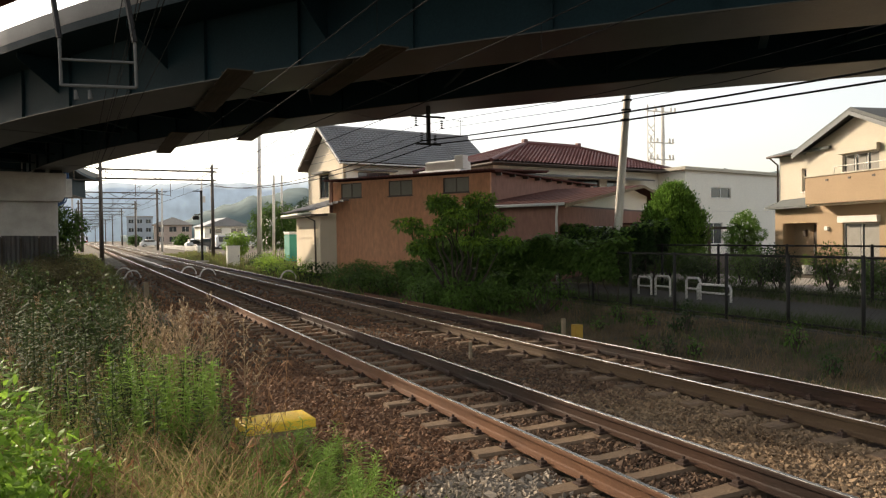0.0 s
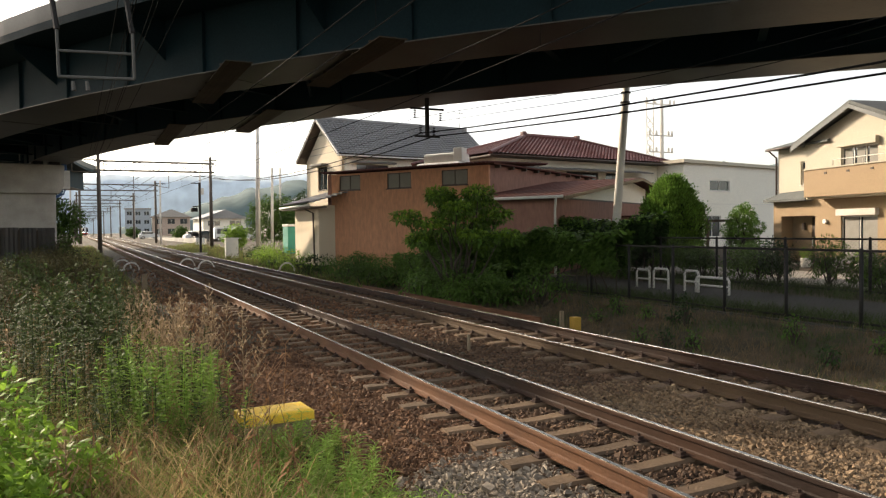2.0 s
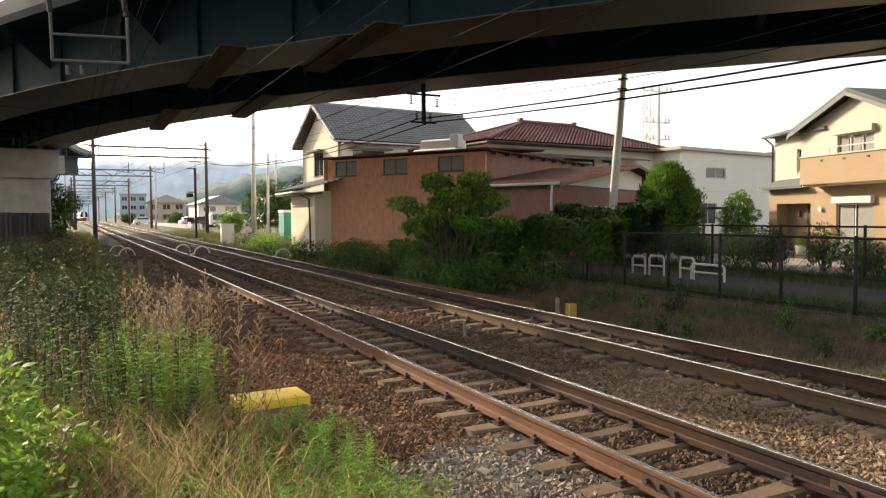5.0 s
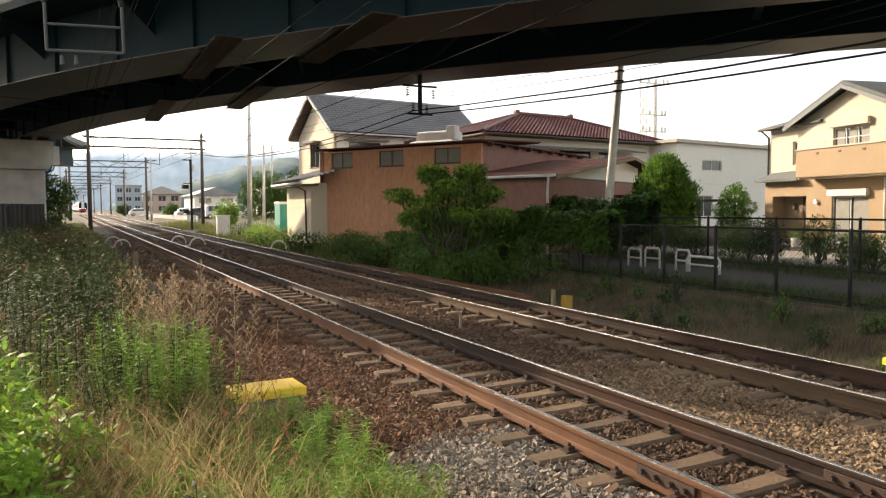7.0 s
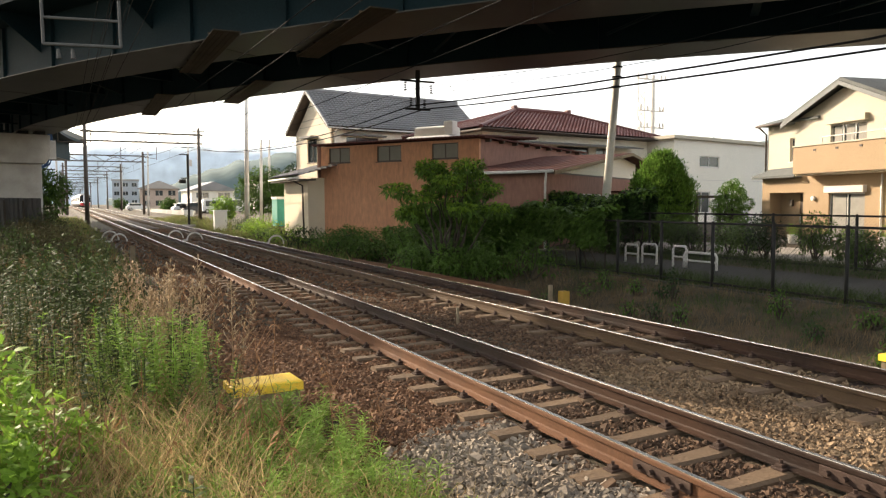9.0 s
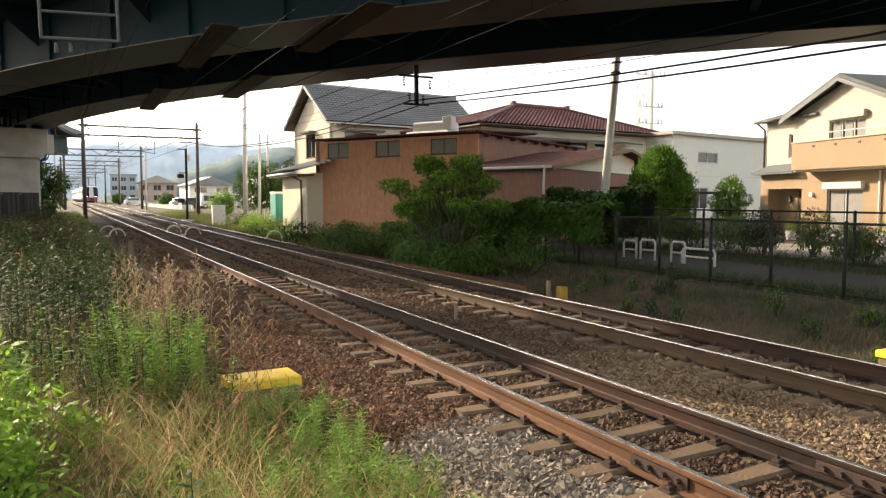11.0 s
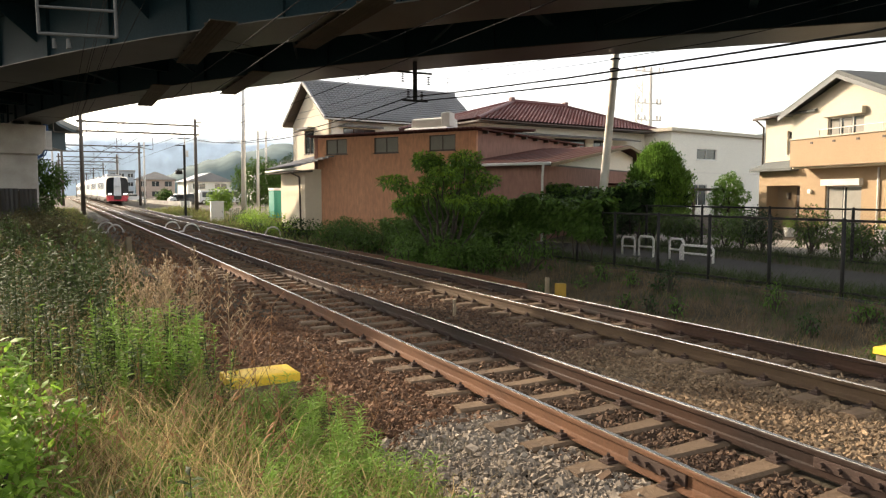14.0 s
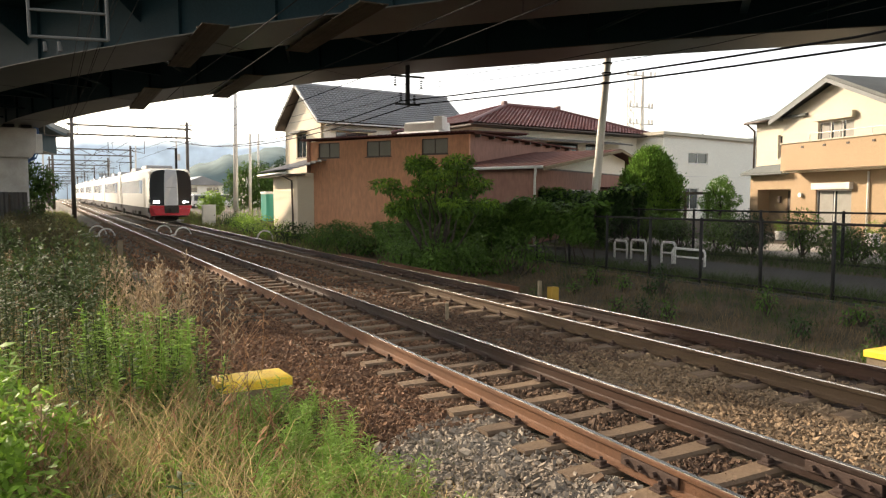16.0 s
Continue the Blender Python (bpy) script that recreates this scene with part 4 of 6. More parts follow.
    box(b, -0.85, -0.70, 0.5, 0.615, 1.75, 2.05, g, bevel=0.02)
    part("porch_lamp", b, "frame_dark", root)
    b = B()
    box(b, -1.9, 6.0, -1.3, 0.0, -0.1, 0.2, g, bevel=0.02)
    part("step", b, "concrete", root)
    b = B()
    tube(b, [g @ Vector((3.6, 3.5, 6.6)), g @ Vector((3.6, 3.5, 8.2))], 0.025, 6)
    for k in range(5):
        tube(b, [g @ Vector((3.2 + k * 0.2, 3.2, 8.0)), g @ Vector((3.2 + k * 0.2, 3.8, 8.0))], 0.012, 4)
    tube(b, [g @ Vector((2.9, 3.5, 8.0)), g @ Vector((4.3, 3.5, 8.0))], 0.014, 4)
    part("aerial", b, "dark_steel", root)
    return root


def build_white_house():
    m = pose(36.6, 37.9, 0, 0, 0, 7.5)
    root = thing("white_house", "plain cream-white flat-roofed house with a sliding window", "house")
    ops = [(2.77, 5.0, 4.45, 5.2), (2.2, 4.0, 1.2, 2.7)]
    part("wall", wall_cut(B(), 0, 13, 0.0, 6.3, 0.2, ops, m), "white_wall", root)
    plain_walls(root, "white_wall", ((0, 0.2, 0.201, 9, 0, 6.3), (12.8, 13, 0.201, 9, 0, 6.3), (0.2, 12.8, 8.8, 9, 0, 6.3)), m)
    b = B()
    rings = [[(-0.35, -0.3, 6.3 + k), (13.3, -0.3, 6.2 + k), (13.3, 9.3, 6.2 + k), (-0.35, 9.3, 6.3 + k)] for k in (0, 0.22)]
    loft(b, [[m @ Vector(p) for p in r] for r in rings])
    part("roof", b, "cream_light", root)
    for o in ops:
        window(root, m, *o, frame="frame_white", panes=2)
    b = B()
    box(b, 0, 13, -0.012, -0.002, 3.5, 3.53, m)
    part("trim_line", b, "pole", root)
    port = thing("carport", "small dark carport beside the white house", "carport")
    c = pose(26.0, 26.3, 0, 0, 0, -20)
    b = B()
    box(b, 0, 2.0, 0, 2.6, 2.15, 2.27, c, bevel=0.02)
    part("roof", b, "frame_dark", port)
    for x, y in ((0.1, 0.1), (1.9, 0.1), (0.1, 2.5), (1.9, 2.5)):
        b = B()
        box(b, x - 0.06, x + 0.06, y - 0.06, y + 0.06, 0.1, 2.15, c)
        part("post", b, "frame_dark", port)


build_grey_house()
build_barn()
build_annex()
build_red_house()
build_yellow_house()
build_white_house()


# ---- the distance along the line ----
def simple_block(name, label, x, y, rz, w, d, z0, h, material, floors, cols, roof="flat", wz=1.2, glass="glass"):
    m = pose(x, y, 0, 0, 0, rz)
    root = thing(name, label, "building")
    fh = h / floors
    ops = []
    for f in range(floors):
        for c in range(cols):
            xa = w * (c + 0.22) / cols
            ops.append((xa, xa + w * 0.56 / cols, z0 + f * fh + fh * 0.32, z0 + f * fh + fh * 0.32 + wz))
    part("wall", wall_cut(B(), 0, w, z0 - 0.5, z0 + h, 0.25, ops, m), material, root)
    plain_walls(root, material, ((0, 0.25, 0.251, d, z0 - 0.5, z0 + h), (w - 0.25, w, 0.251, d, z0 - 0.5, z0 + h), (0.25, w - 0.25, d - 0.25, d, z0 - 0.5, z0 + h)), m)
    for o in ops:
        win = part("window", box(B(), o[0], o[1], 0.2, 0.22, o[2], o[3], m), "room_dark", root)
        part("pane", box(B(), o[0], o[1], 0.12, 0.13, o[2], o[3], m), glass, win)
        part("mullion", box(B(), (o[0] + o[1]) / 2 - 0.04, (o[0] + o[1]) / 2 + 0.04, 0.08, 0.115, o[2], o[3], m), "frame_white", win)
    b = B()
    if roof == "flat":
        box(b, -0.2, w + 0.2, -0.2, d + 0.2, z0 + h + 0.002, z0 + h + 0.4, m)
    elif roof == "hip":
        rings = [[(-0.6, -0.6, z0 + h), (w + 0.6, -0.6, z0 + h), (w + 0.6, d + 0.6, z0 + h), (-0.6, d + 0.6, z0 + h)],
                 [(d * 0.45, d * 0.48, z0 + h + d * 0.22), (w - d * 0.45, d * 0.48, z0 + h + d * 0.22), (w - d * 0.45, d * 0.52, z0 + h + d * 0.22), (d * 0.45, d * 0.52, z0 + h + d * 0.22)]]
        loft(b, [[m @ Vector(p) for p in r] for r in rings])
    else:
        prism(b, [(-0.5, z0 + h - 0.1), (w / 2, z0 + h + w * 0.2), (w + 0.5, z0 + h - 0.1)], -0.5, d + 0.5, m)
    part("roof", b, {"flat": "concrete", "hip": "slate", "gable": "grey_tile"}[roof], root)
    return root


simple_block("apartment_block", "grey three-storey apartment block beyond the railway", 10.9, 258, -4, 7.8, 10, 1.2, 8.4, "far_grey", 3, 3)
simple_block("beige_house", "pinkish-beige two-storey building with a grey hip roof", 14.0, 190, -6, 8.7, 9, 0.9, 4.8, "far_pink", 2, 3, "hip")
simple_block("white_house", "low white house with a grey gable roof behind parked cars", 16.6, 122, 4, 6.8, 8, 0.6, 3.6, "white_wall", 2, 2, "gable", 0.8)
simple_block("white_house", "small white two-storey house with a dark roof", 28.0, 128, 0, 7, 8, 0.6, 5.6, "white_wall", 2, 2, "hip")
simple_block("white_house", "white two-storey house with a grey gable roof", 26.0, 92, 10, 9.5, 9, 0.5, 5.2, "white_wall", 2, 2, "gable")
simple_block("white_house", "white house among trees behind the line", 36.5, 92, 5, 9, 9, 0.8, 4.6, "white_wall", 2, 2, "hip")
simple_block("beige_house", "beige house far along the line", 44, 150, 5, 12, 9, 1.0, 6.5, "far_pink", 2, 3, "hip")


def build_patio():
    b = B()
    loft(b, [[(19.6, y, ground_z(19.6, y) + 0.02), (27.5, y, ground_z(27.5, y) + 0.02), (27.5, y, ground_z(27.5, y) - 0.2), (19.6, y, ground_z(19.6, y) - 0.2)] for y in (2, 8, 14, 20, 25)])
    tagged(part("pavement", b, "patio"), "pale concrete forecourt in front of the yellow house", "pavement", kind="structure")
    for x, y, r, h in ((25.2, 19.6, 0.22, 0.35), (25.4, 18.4, 0.25, 0.4), (25.0, 17.2, 0.2, 0.3), (24.8, 15.6, 0.28, 0.45)):
        root = thing("plant_pot", "white plant pot with a small green plant by the house", "plant pot", "pots in front of the house")
        z = ground_z(x, y) + 0.02
        b = B()
        tube(b, [(x, y, z), (x, y, z + h)], [r * 0.75, r], 14)
        part("pot", b, "frame_white", root)
        pts = [((x, y, z + h + 0.2), (0.22, 0.22, 0.25))]
        part("plant", crown(int(x * 100), pts, 3000, 0.09, "leaf_bright"), None, root)
    root = thing("bicycle", "parked grey bicycle in front of the porch", "bicycle", at=pose(24.6, 20.8, ground_z(24.6, 20.8) + 0.02, 0, 0, 75))
    for x in (-0.52, 0.52):
        b = B()
        n = 20
        rings = []
        for i in range(n):
            a0, a1 = i * math.tau / n, (i + 1) * math.tau / n
            tube(b, [(x + 0.32 * math.cos(a0), 0, 0.33 + 0.32 * math.sin(a0)), (x + 0.32 * math.cos(a1), 0, 0.33 + 0.32 * math.sin(a1))], 0.018, 5)
        part("wheel", b, "under", root)
    b = B()
    for p, q in (((-0.52, 0, 0.33), (-0.1, 0, 0.3)), ((-0.52, 0, 0.33), (-0.15, 0, 0.78)), ((-0.1, 0, 0.3), (-0.18, 0, 0.9)), ((-0.1, 0, 0.3), (0.38, 0, 0.72)), ((-0.15, 0, 0.75), (0.38, 0, 0.78)), ((0.52, 0, 0.33), (0.36, 0, 1.0))):
        tube(b, [p, q], 0.018, 6)
    part("frame", b, "pole", root)
    b = B()
    tube(b, [(0.36, -0.28, 1.02), (0.36, 0.28, 1.02)], 0.014, 6)
    part("handlebar", b, "dark_steel", root)
    b = B()
    box(b, -0.32, -0.06, -0.07, 0.07, 0.9, 0.96, bevel=0.02)
    part("saddle", b, "under", root)


# ---- lineside: fences, poles, wires ----
def build_fence(x, y0, y1, z0, z1, step, first, mesh, label):
    root = thing("chain_link_fence", label, "fence", "fences beside the road")
    ys = []
    y = first
    while y < y1:
        if y >= y0:
            ys.append(y)
        y += step
    for y in ys:
        b = B()
        tube(b, [(x, y, z0 - 0.15), (x, y, z1 + 0.03)], 0.040, 8)
        tube(b, [(x, y, z1 + 0.03), (x, y, z1 + 0.055)], [0.04, 0.02], 8)
        part("post", b, "dark_steel", root, smooth=True)
    for z in (z1, z0 + 0.08):
        b = B()
        tube(b, [(x, ys[0], z), (x, ys[-1], z)], 0.028, 6)
        part("rail", b, "dark_steel", root)
    if mesh:
        # woven wire: two families of crossing strands
        verts, faces = [], []
        pitch, h = 0.105, z1 - z0
        n = int((ys[-1] - ys[0] + h) / pitch)
        for s in (-1, 1):
            for i in range(n):
                a = ys[0] - (h if s > 0 else 0) + i * pitch
                p, q = a, a + s * h
                za, zb = z0 + 0.05, z1
                lo, hi = (p, za), (p + s * (zb - za), zb)
                # clip to the run
                pts = []
                for t in (0.0, 1.0):
                    pts.append((lo[0] + (hi[0] - lo[0]) * t, lo[1] + (hi[1] - lo[1]) * t))
                t0, t1 = 0.0, 1.0
                d = hi[0] - lo[0]
                for lim, sg in ((ys[0], 1), (ys[-1], -1)):
                    t = (lim - lo[0]) / d
                    if (d > 0) == (sg > 0):
                        t0 = max(t0, t)
                    else:
                        t1 = min(t1, t)
                if t1 <= t0:
                    continue
                A = (lo[0] + d * t0, lo[1] + (hi[1] - lo[1]) * t0)
                C = (lo[0] + d * t1, lo[1] + (hi[1] - lo[1]) * t1)
                w = 0.0019
                k = len(verts)
                for yy, zz in (A, C):
                    verts += [(x + s * 0.002 - w, yy, zz), (x + s * 0.002 + w, yy, zz), (x + s * 0.002, yy + w * 1.4, zz + w * 1.4)]
                faces += [(k, k + 1, k + 4, k + 3), (k + 1, k + 2, k + 5, k + 4), (k + 2, k, k + 3, k + 5)]
        part("wire_mesh", quads("wire_mesh", verts, faces, "wire_mesh"), None, root)
    return root


M["wire_mesh"] = mat("wire_mesh", (0.09, 0.085, 0.075), 0.6, None, 3, 0.4, 0.0, metal=0.4)
build_fence(13.9, 4.0, 23.5, -0.12, 1.42, 1.75, 4.3, True, "dark brown chain-link fence along the top of the railway bank")
build_fence(18.4, 4.0, 24.0, 0.10, 1.56, 2.6, 4.6, True, "dark chain-link fence on the far side of the lane")


def build_kerb():
    b = B()
    box(b, 13.72, 13.84, 2.0, 24, -0.5, -0.12, bevel=0.015)
    tagged(part("fence_kerb", b, "asphalt"), "low weathered concrete kerb under the fence", "kerb", kind="structure")
    b = B()
    loft(b, [[(14.7, y, ground_z(14.7, y) + 0.012), (17.3, y, ground_z(17.3, y) + 0.012), (17.3, y, ground_z(17.3, y) - 0.2), (14.7, y, ground_z(14.7, y) - 0.2)]
             for y in range(-10, 60, 2)])
    tagged(part("road", b, "asphalt"), "narrow grey asphalt lane behind the fence", "road", kind="structure")


build_kerb()


def guard_rail(x, y0, y1, z, h):
    root = thing("barrier", "white tubular steel pedestrian barrier beside the lane", "barrier", "white barriers")
    b = B()
    r = 0.035
    tube(b, [(x, y0, z), (x, y0, z + h - 0.08), (x, y0 + 0.06, z + h), (x, y1 - 0.06, z + h), (x, y1, z + h - 0.08), (x, y1, z)], r, 8)
    part("hoop", b, "frame_white", root, smooth=True)
    b = B()
    tube(b, [(x, y0, z + h * 0.5), (x, y1, z + h * 0.5)], r * 0.8, 8)
    part("bar", b, "frame_white", root, smooth=True)


for y0, y1, h in ((16.2, 16.75, 0.64), (15.05, 16.3, 0.48), (17.45, 18.1, 0.64), (18.3, 18.9, 0.58)):
    guard_rail(16.2, y0, y1, ground_z(16.2, y0), h)


def build_pole(name, label, base, top, r0, r1, material, group=""):
    root = thing(name, label, "pole", group)
    b = B()
    tube(b, [base, top], [r0, r1], 12)
    part("shaft", b, material, root, smooth=True)
    return root


def mid(a, b, f):
    return tuple(p + (q - p) * f for p, q in zip(a, b))


pole = build_pole("utility_pole", "tall pale concrete utility pole leaning slightly behind the ivy hedge", (19.25, 23.95, -0.2), (20.1, 23.75, 10.2), 0.19, 0.13, "pole")
for z in (6.6, 7.0, 7.4):
    b = B()
    f = (z + 0.2) / 10.4
    p = mid((19.25, 23.95, -0.2), (20.1, 23.75, 10.2), f)
    tube(b, [(p[0], p[1], z), (p[0], p[1], z + 0.06)], 0.20, 12)
    part("band", b, "dark_steel", pole)


def portal(y, x0, x1, h, first=False):
    dx, dz = line(y)
    root = thing("catenary_portal", "steel portal gantry carrying overhead wires across both tracks", "gantry", "overhead line portals")
    x0, x1, z0 = x0 + dx, x1 + dx, dz - 0.35
    for x, r in ((x0, 0.21), (x1, 0.19)):
        b = B()
        tube(b, [(x, y, z0), (x, y, z0 + h + 0.5)], [r, r * 0.75], 10)
        part("mast", b, "mast", root, smooth=True)
    za, zb = z0 + h - 0.15, z0 + h - 1.05
    for z in (za, zb):
        b = B()
        box(b, x0 - 0.4, x1 + 0.4, y - 0.08, y + 0.08, z - 0.085, z + 0.085)
        part("beam", b, "mast", root)
    n = 6
    for i in range(n):
        xa, xb = x0 + (x1 - x0) * i / n, x0 + (x1 - x0) * (i + 1) / n
        b = B()
        p, q = ((xa, y, zb), (xb, y, za)) if i % 2 else ((xa, y, za), (xb, y, zb))
        tube(b, [p, q], 0.04, 6)
        part("diagonal", b, "mast", root)
    for tx in TRACKS:
        b = B()
        x = tx + dx
        tube(b, [(x + 0.9, y, zb), (x + 0.9, y, zb - 1.7)], 0.03, 6)
        tube(b, [(x + 0.9, y, zb - 1.65), (x - 0.3, y, zb - 1.45)], 0.025, 6)
        part("pull_off_arm", b, "mast", root)
    for x in (x0 - 0.55, x0 + 0.7, x1 - 0.8, x1 + 0.5):
        b = B()
        for k in range(3):
            tube(b, [(x, y, za - 0.08 - 0.09 * k), (x, y, za - 0.14 - 0.09 * k)], [0.045, 0.07], 8)
        tube(b, [(x, y, za), (x, y, za - 0.4)], 0.015, 6)
        part("insulator", b, "frame_white", root)
    if first:
        # the open square frame on the mast beside the pier
        b = B()
        for z in (za + 0.1, zb - 0.2):
            tube(b, [(x0 - 2.3, y, z), (x0 + 0.5, y, z)], 0.045, 6)
        for x in (x0 - 2.3, x0 + 0.5):
            tube(b, [(x, y, za + 0.1), (x, y, zb - 0.2)], 0.045, 6)
        part("side_frame", b, "mast", root)
    return root


M["mast"] = mat("mast", (0.13, 0.105, 0.085), 0.7, (0.08, 0.065, 0.055), 2, 0.7, 0.1, metal=0.2)
PORTALS = (79, 122, 165, 210, 258, 310, 370, 440)
for y in PORTALS:
    portal(y, 2.2 if y == 79 else 1.05, 12.7 if y == 79 else 11.6, 9.1, y == 79)


def wire(name, label, pts, r, cat="wire", group="overhead wires"):
    b = B()
    tube(b, pts, r, 5)
    return tagged(part(name, b, "wire"), label, cat, group)


def sag(p, q, d, n=10):
    return [tuple(a + (b - a) * i / n for a, b in zip(p, q))[:2] + (p[2] + (q[2] - p[2]) * i / n - 4 * d * (i / n) * (1 - i / n),) for i in range(n + 1)]


for tx in TRACKS:
    stops = [-25, 30] + list(PORTALS)
    con, mes = [], []
    for a, c in zip(stops, stops[1:]):
        for i in range(6):
            y = a + (c - a) * i / 6
            dx, dz = line(y)
            con.append((tx + dx, y, 5.35 + dz))
            mes.append((tx + dx, y, (6.3 if y > 20 else 6.25) + dz - 4 * 0.35 * (i / 6) * (1 - i / 6)))
    wire("contact_wire", "thin dark contact wire above the track", con, 0.012)
    wire("messenger_wire", "sagging dark messenger wire above the track", mes, 0.014)
    for k in range(2, len(con), 2):
        b = B()
        tube(b, [con[k], mes[k]], 0.006, 4)
        tagged(part("wire_dropper", b, "wire"), "thin dropper between the overhead wires", "wire", "overhead wires")

# two heavy feeder cables slung under the far girder
hang = (12.55, 27.3)
for off, dz in ((-0.3, 0.0), (0.3, -0.1)):
    pts = [(13.6 + off, -10, 5.5 + dz), (13.3 + off, 0, 4.9 + dz), (13.1 + off, 8.5, 4.84 + dz), (12.95 + off, 12, 4.97 + dz), (12.8 + off, 17, 5.2 + dz), (12.65 + off, 23, 5.56 + dz), (hang[0] + off, hang[1], 5.86 + dz)]
    pts += sag(pts[-1], (11.6 + off, 79, 7.6), 0.9)[1:]
    wire("feeder_cable", "heavy black feeder cable beside the railway", pts, 0.024, group="feeder cables")
for off, dz in ((-0.55, 0.06), (0.6, 0.0)):
    pts = [(13.4 + off, -10, 5.8 + dz), (13.0 + off, 3, 5.4 + dz), (12.9 + off, 12.6, 5.5 + dz), (12.75 + off, 17, 5.68 + dz), (hang[0] + off, hang[1], 6.4 + dz)]
    pts += sag(pts[-1], (11.6 + off, 79, 8.9), 0.7)[1:]
    wire("line_wire", "thin line wire beside the railway", pts, 0.009, group="feeder cables")


def build_hanger():
    root = thing("insulator_bracket", "dark steel cable bracket with insulators hanging from the girder", "bracket")
    x, y = hang
    b = B()
    box(b, x - 0.07, x + 0.07, y - 0.07, y + 0.07, 5.7, 7.30, bevel=0.01)
    part("hanger_post", b, "dark_steel", root)
    b = B()
    box(b, x - 0.75, x + 0.75, y - 0.03, y + 0.03, 6.82, 6.90)
    part("cross_arm", b, "dark_steel", root)
    b = B()
    box(b, x - 0.55, x + 0.55, y - 0.03, y + 0.03, 5.70, 5.78)
    part("cross_arm", b, "dark_steel", root)
    for dx, z in ((-0.55, 6.46), (0.6, 6.40), (-0.3, 5.86), (0.3, 5.78)):
        b = B()
        for k in range(4):
            zz = z + 0.02 + k * 0.09
            tube(b, [(x + dx, y, zz), (x + dx, y, zz + 0.05)], [0.075, 0.035], 8)
        part("insulator", b, "dark_steel", root)


build_hanger()


def build_hanging_frame():
    root = thing("hanging_frame", "galvanised steel guard frame hung on dark brackets under the bridge", "frame")
    m = pose(0.24, 17.7, 0, 0, 0, -24)
    pts = {"a": (-0.82, 6.37), "b": (-0.8, 5.36), "c": (0.8, 6.27), "d": (0.82, 5.29)}
    for p, q in (("a", "b"), ("c", "d"), ("b", "d")):
        b = B()
        tube(b, [m @ Vector((pts[k][0], 0, pts[k][1])) for k in (p, q)], 0.035, 6)
        part("frame_bar", b, "galvanised", root)
    b = B()
    tube(b, [m @ Vector((-0.82, 0, 5.92)), m @ Vector((0.82, 0, 5.83))], 0.03, 6)
    part("frame_bar", b, "galvanised", root)
    for x, z in ((-0.82, 6.37), (0.8, 6.27)):
        b = B()
        tube(b, [m @ Vector((x, 0, z)), m @ Vector((x - 0.5, 0.6, 8.1)), m @ Vector((x - 0.9, 1.2, 9.93))], 0.06, 6)
        part("support_arm", b, "dark_steel", root)
    for x in (-0.5, -0.2):
        b = B()
        tube(b, [m @ Vector((x, 0, 5.25)), m @ Vector((x + 0.02, 0, 5.05))], [0.03, 0.05], 8)
        part("insulator", b, "galvanised", root)


build_hanging_frame()
# feeder wires of the near side, running low past the viewer to the first post
for x0, z0, x1, z1 in ((1.05, 7.6, 0.55, 6.35), (1.45, 7.7, 0.75, 6.45), (1.75, 7.2, 0.95, 6.05), (2.0, 7.5, 1.05, 6.3), (2.5, 7.3, 1.25, 6.1), (1.3, 6.9, 0.65, 5.75)):
    pts = sag((x0, -6, z0), (x1 - 0.35, 54, z1 + 0.75), 0.35, 12)
    wire("line_wire", "thin line wire slung under the bridge beside the track", pts, 0.010, group="line wires of the near side")


def cable_box(x, y, z, w, l, h, rz, label):
    """A trackside junction box: concrete body under a folded yellow lid."""
    root = thing("trackside_box", label, "box", "yellow trackside boxes", at=pose(x, y, z, 0, 0, rz))
    b = B()
    box(b, -w / 2 + 0.03, w / 2 - 0.03, -l / 2 + 0.03, l / 2 - 0.03, 0, h - 0.05, bevel=0.012)
    part("body", b, "box_side", root)
    b = B()
    rings = []
    for z0, g in ((h - 0.10, 0.0), (h - 0.012, 0.0), (h, -0.015), (h + 0.006, -0.05)):
        rings.append([(sx * (w / 2 + g), sy * (l / 2 + g), z0) for sx, sy in ((-1, -1), (1, -1), (1, 1), (-1, 1))])
    loft(b, rings)
    bmesh.ops.bevel(b, geom=list(b.edges), offset=0.003, segments=1, affect="EDGES")
    part("lid", b, "yellow", root, "yellow painted steel lid")
    b = B()
    box(b, -w / 2 - 0.012, -w / 2 + 0.028, -l / 2 + 0.02, -l / 2 + 0.10, 0, h - 0.1)
    part("corner_strip", b, "box_side", root)


cable_box(1.78, 7.95, -0.36, 0.76, 0.46, 0.37, 3, "yellow-lidded trackside junction box among weeds and ballast")
cable_box(10.45, 6.15, -0.62, 0.8, 0.5, 0.42, 0, "yellow-lidded trackside box at the foot of the bank")


def marker(x, y, z0, h, w, material, label):
    b = B()
    box(b, x - w / 2, x + w / 2, y - w / 2, y + w / 2, z0, z0 + h, bevel=0.012)
    tagged(part("marker_post", b, material), label, "marker post", "lineside marker posts")


marker(9.95, 13.7, -0.5, 0.42, 0.19, "faded_yellow", "short dull yellow lineside marker post in the ditch")
marker(9.72, 13.9, -0.5, 0.55, 0.08, "box_side", "short grey concrete lineside marker post in the ditch")
marker(6.1, 11.6, -0.3, 0.36, 0.05, "box_side", "thin weathered stub post between the tracks")
marker(1.75, 27.5, -0.4, 0.9, 0.16, "box_side", "grey concrete lineside post among dry weeds")


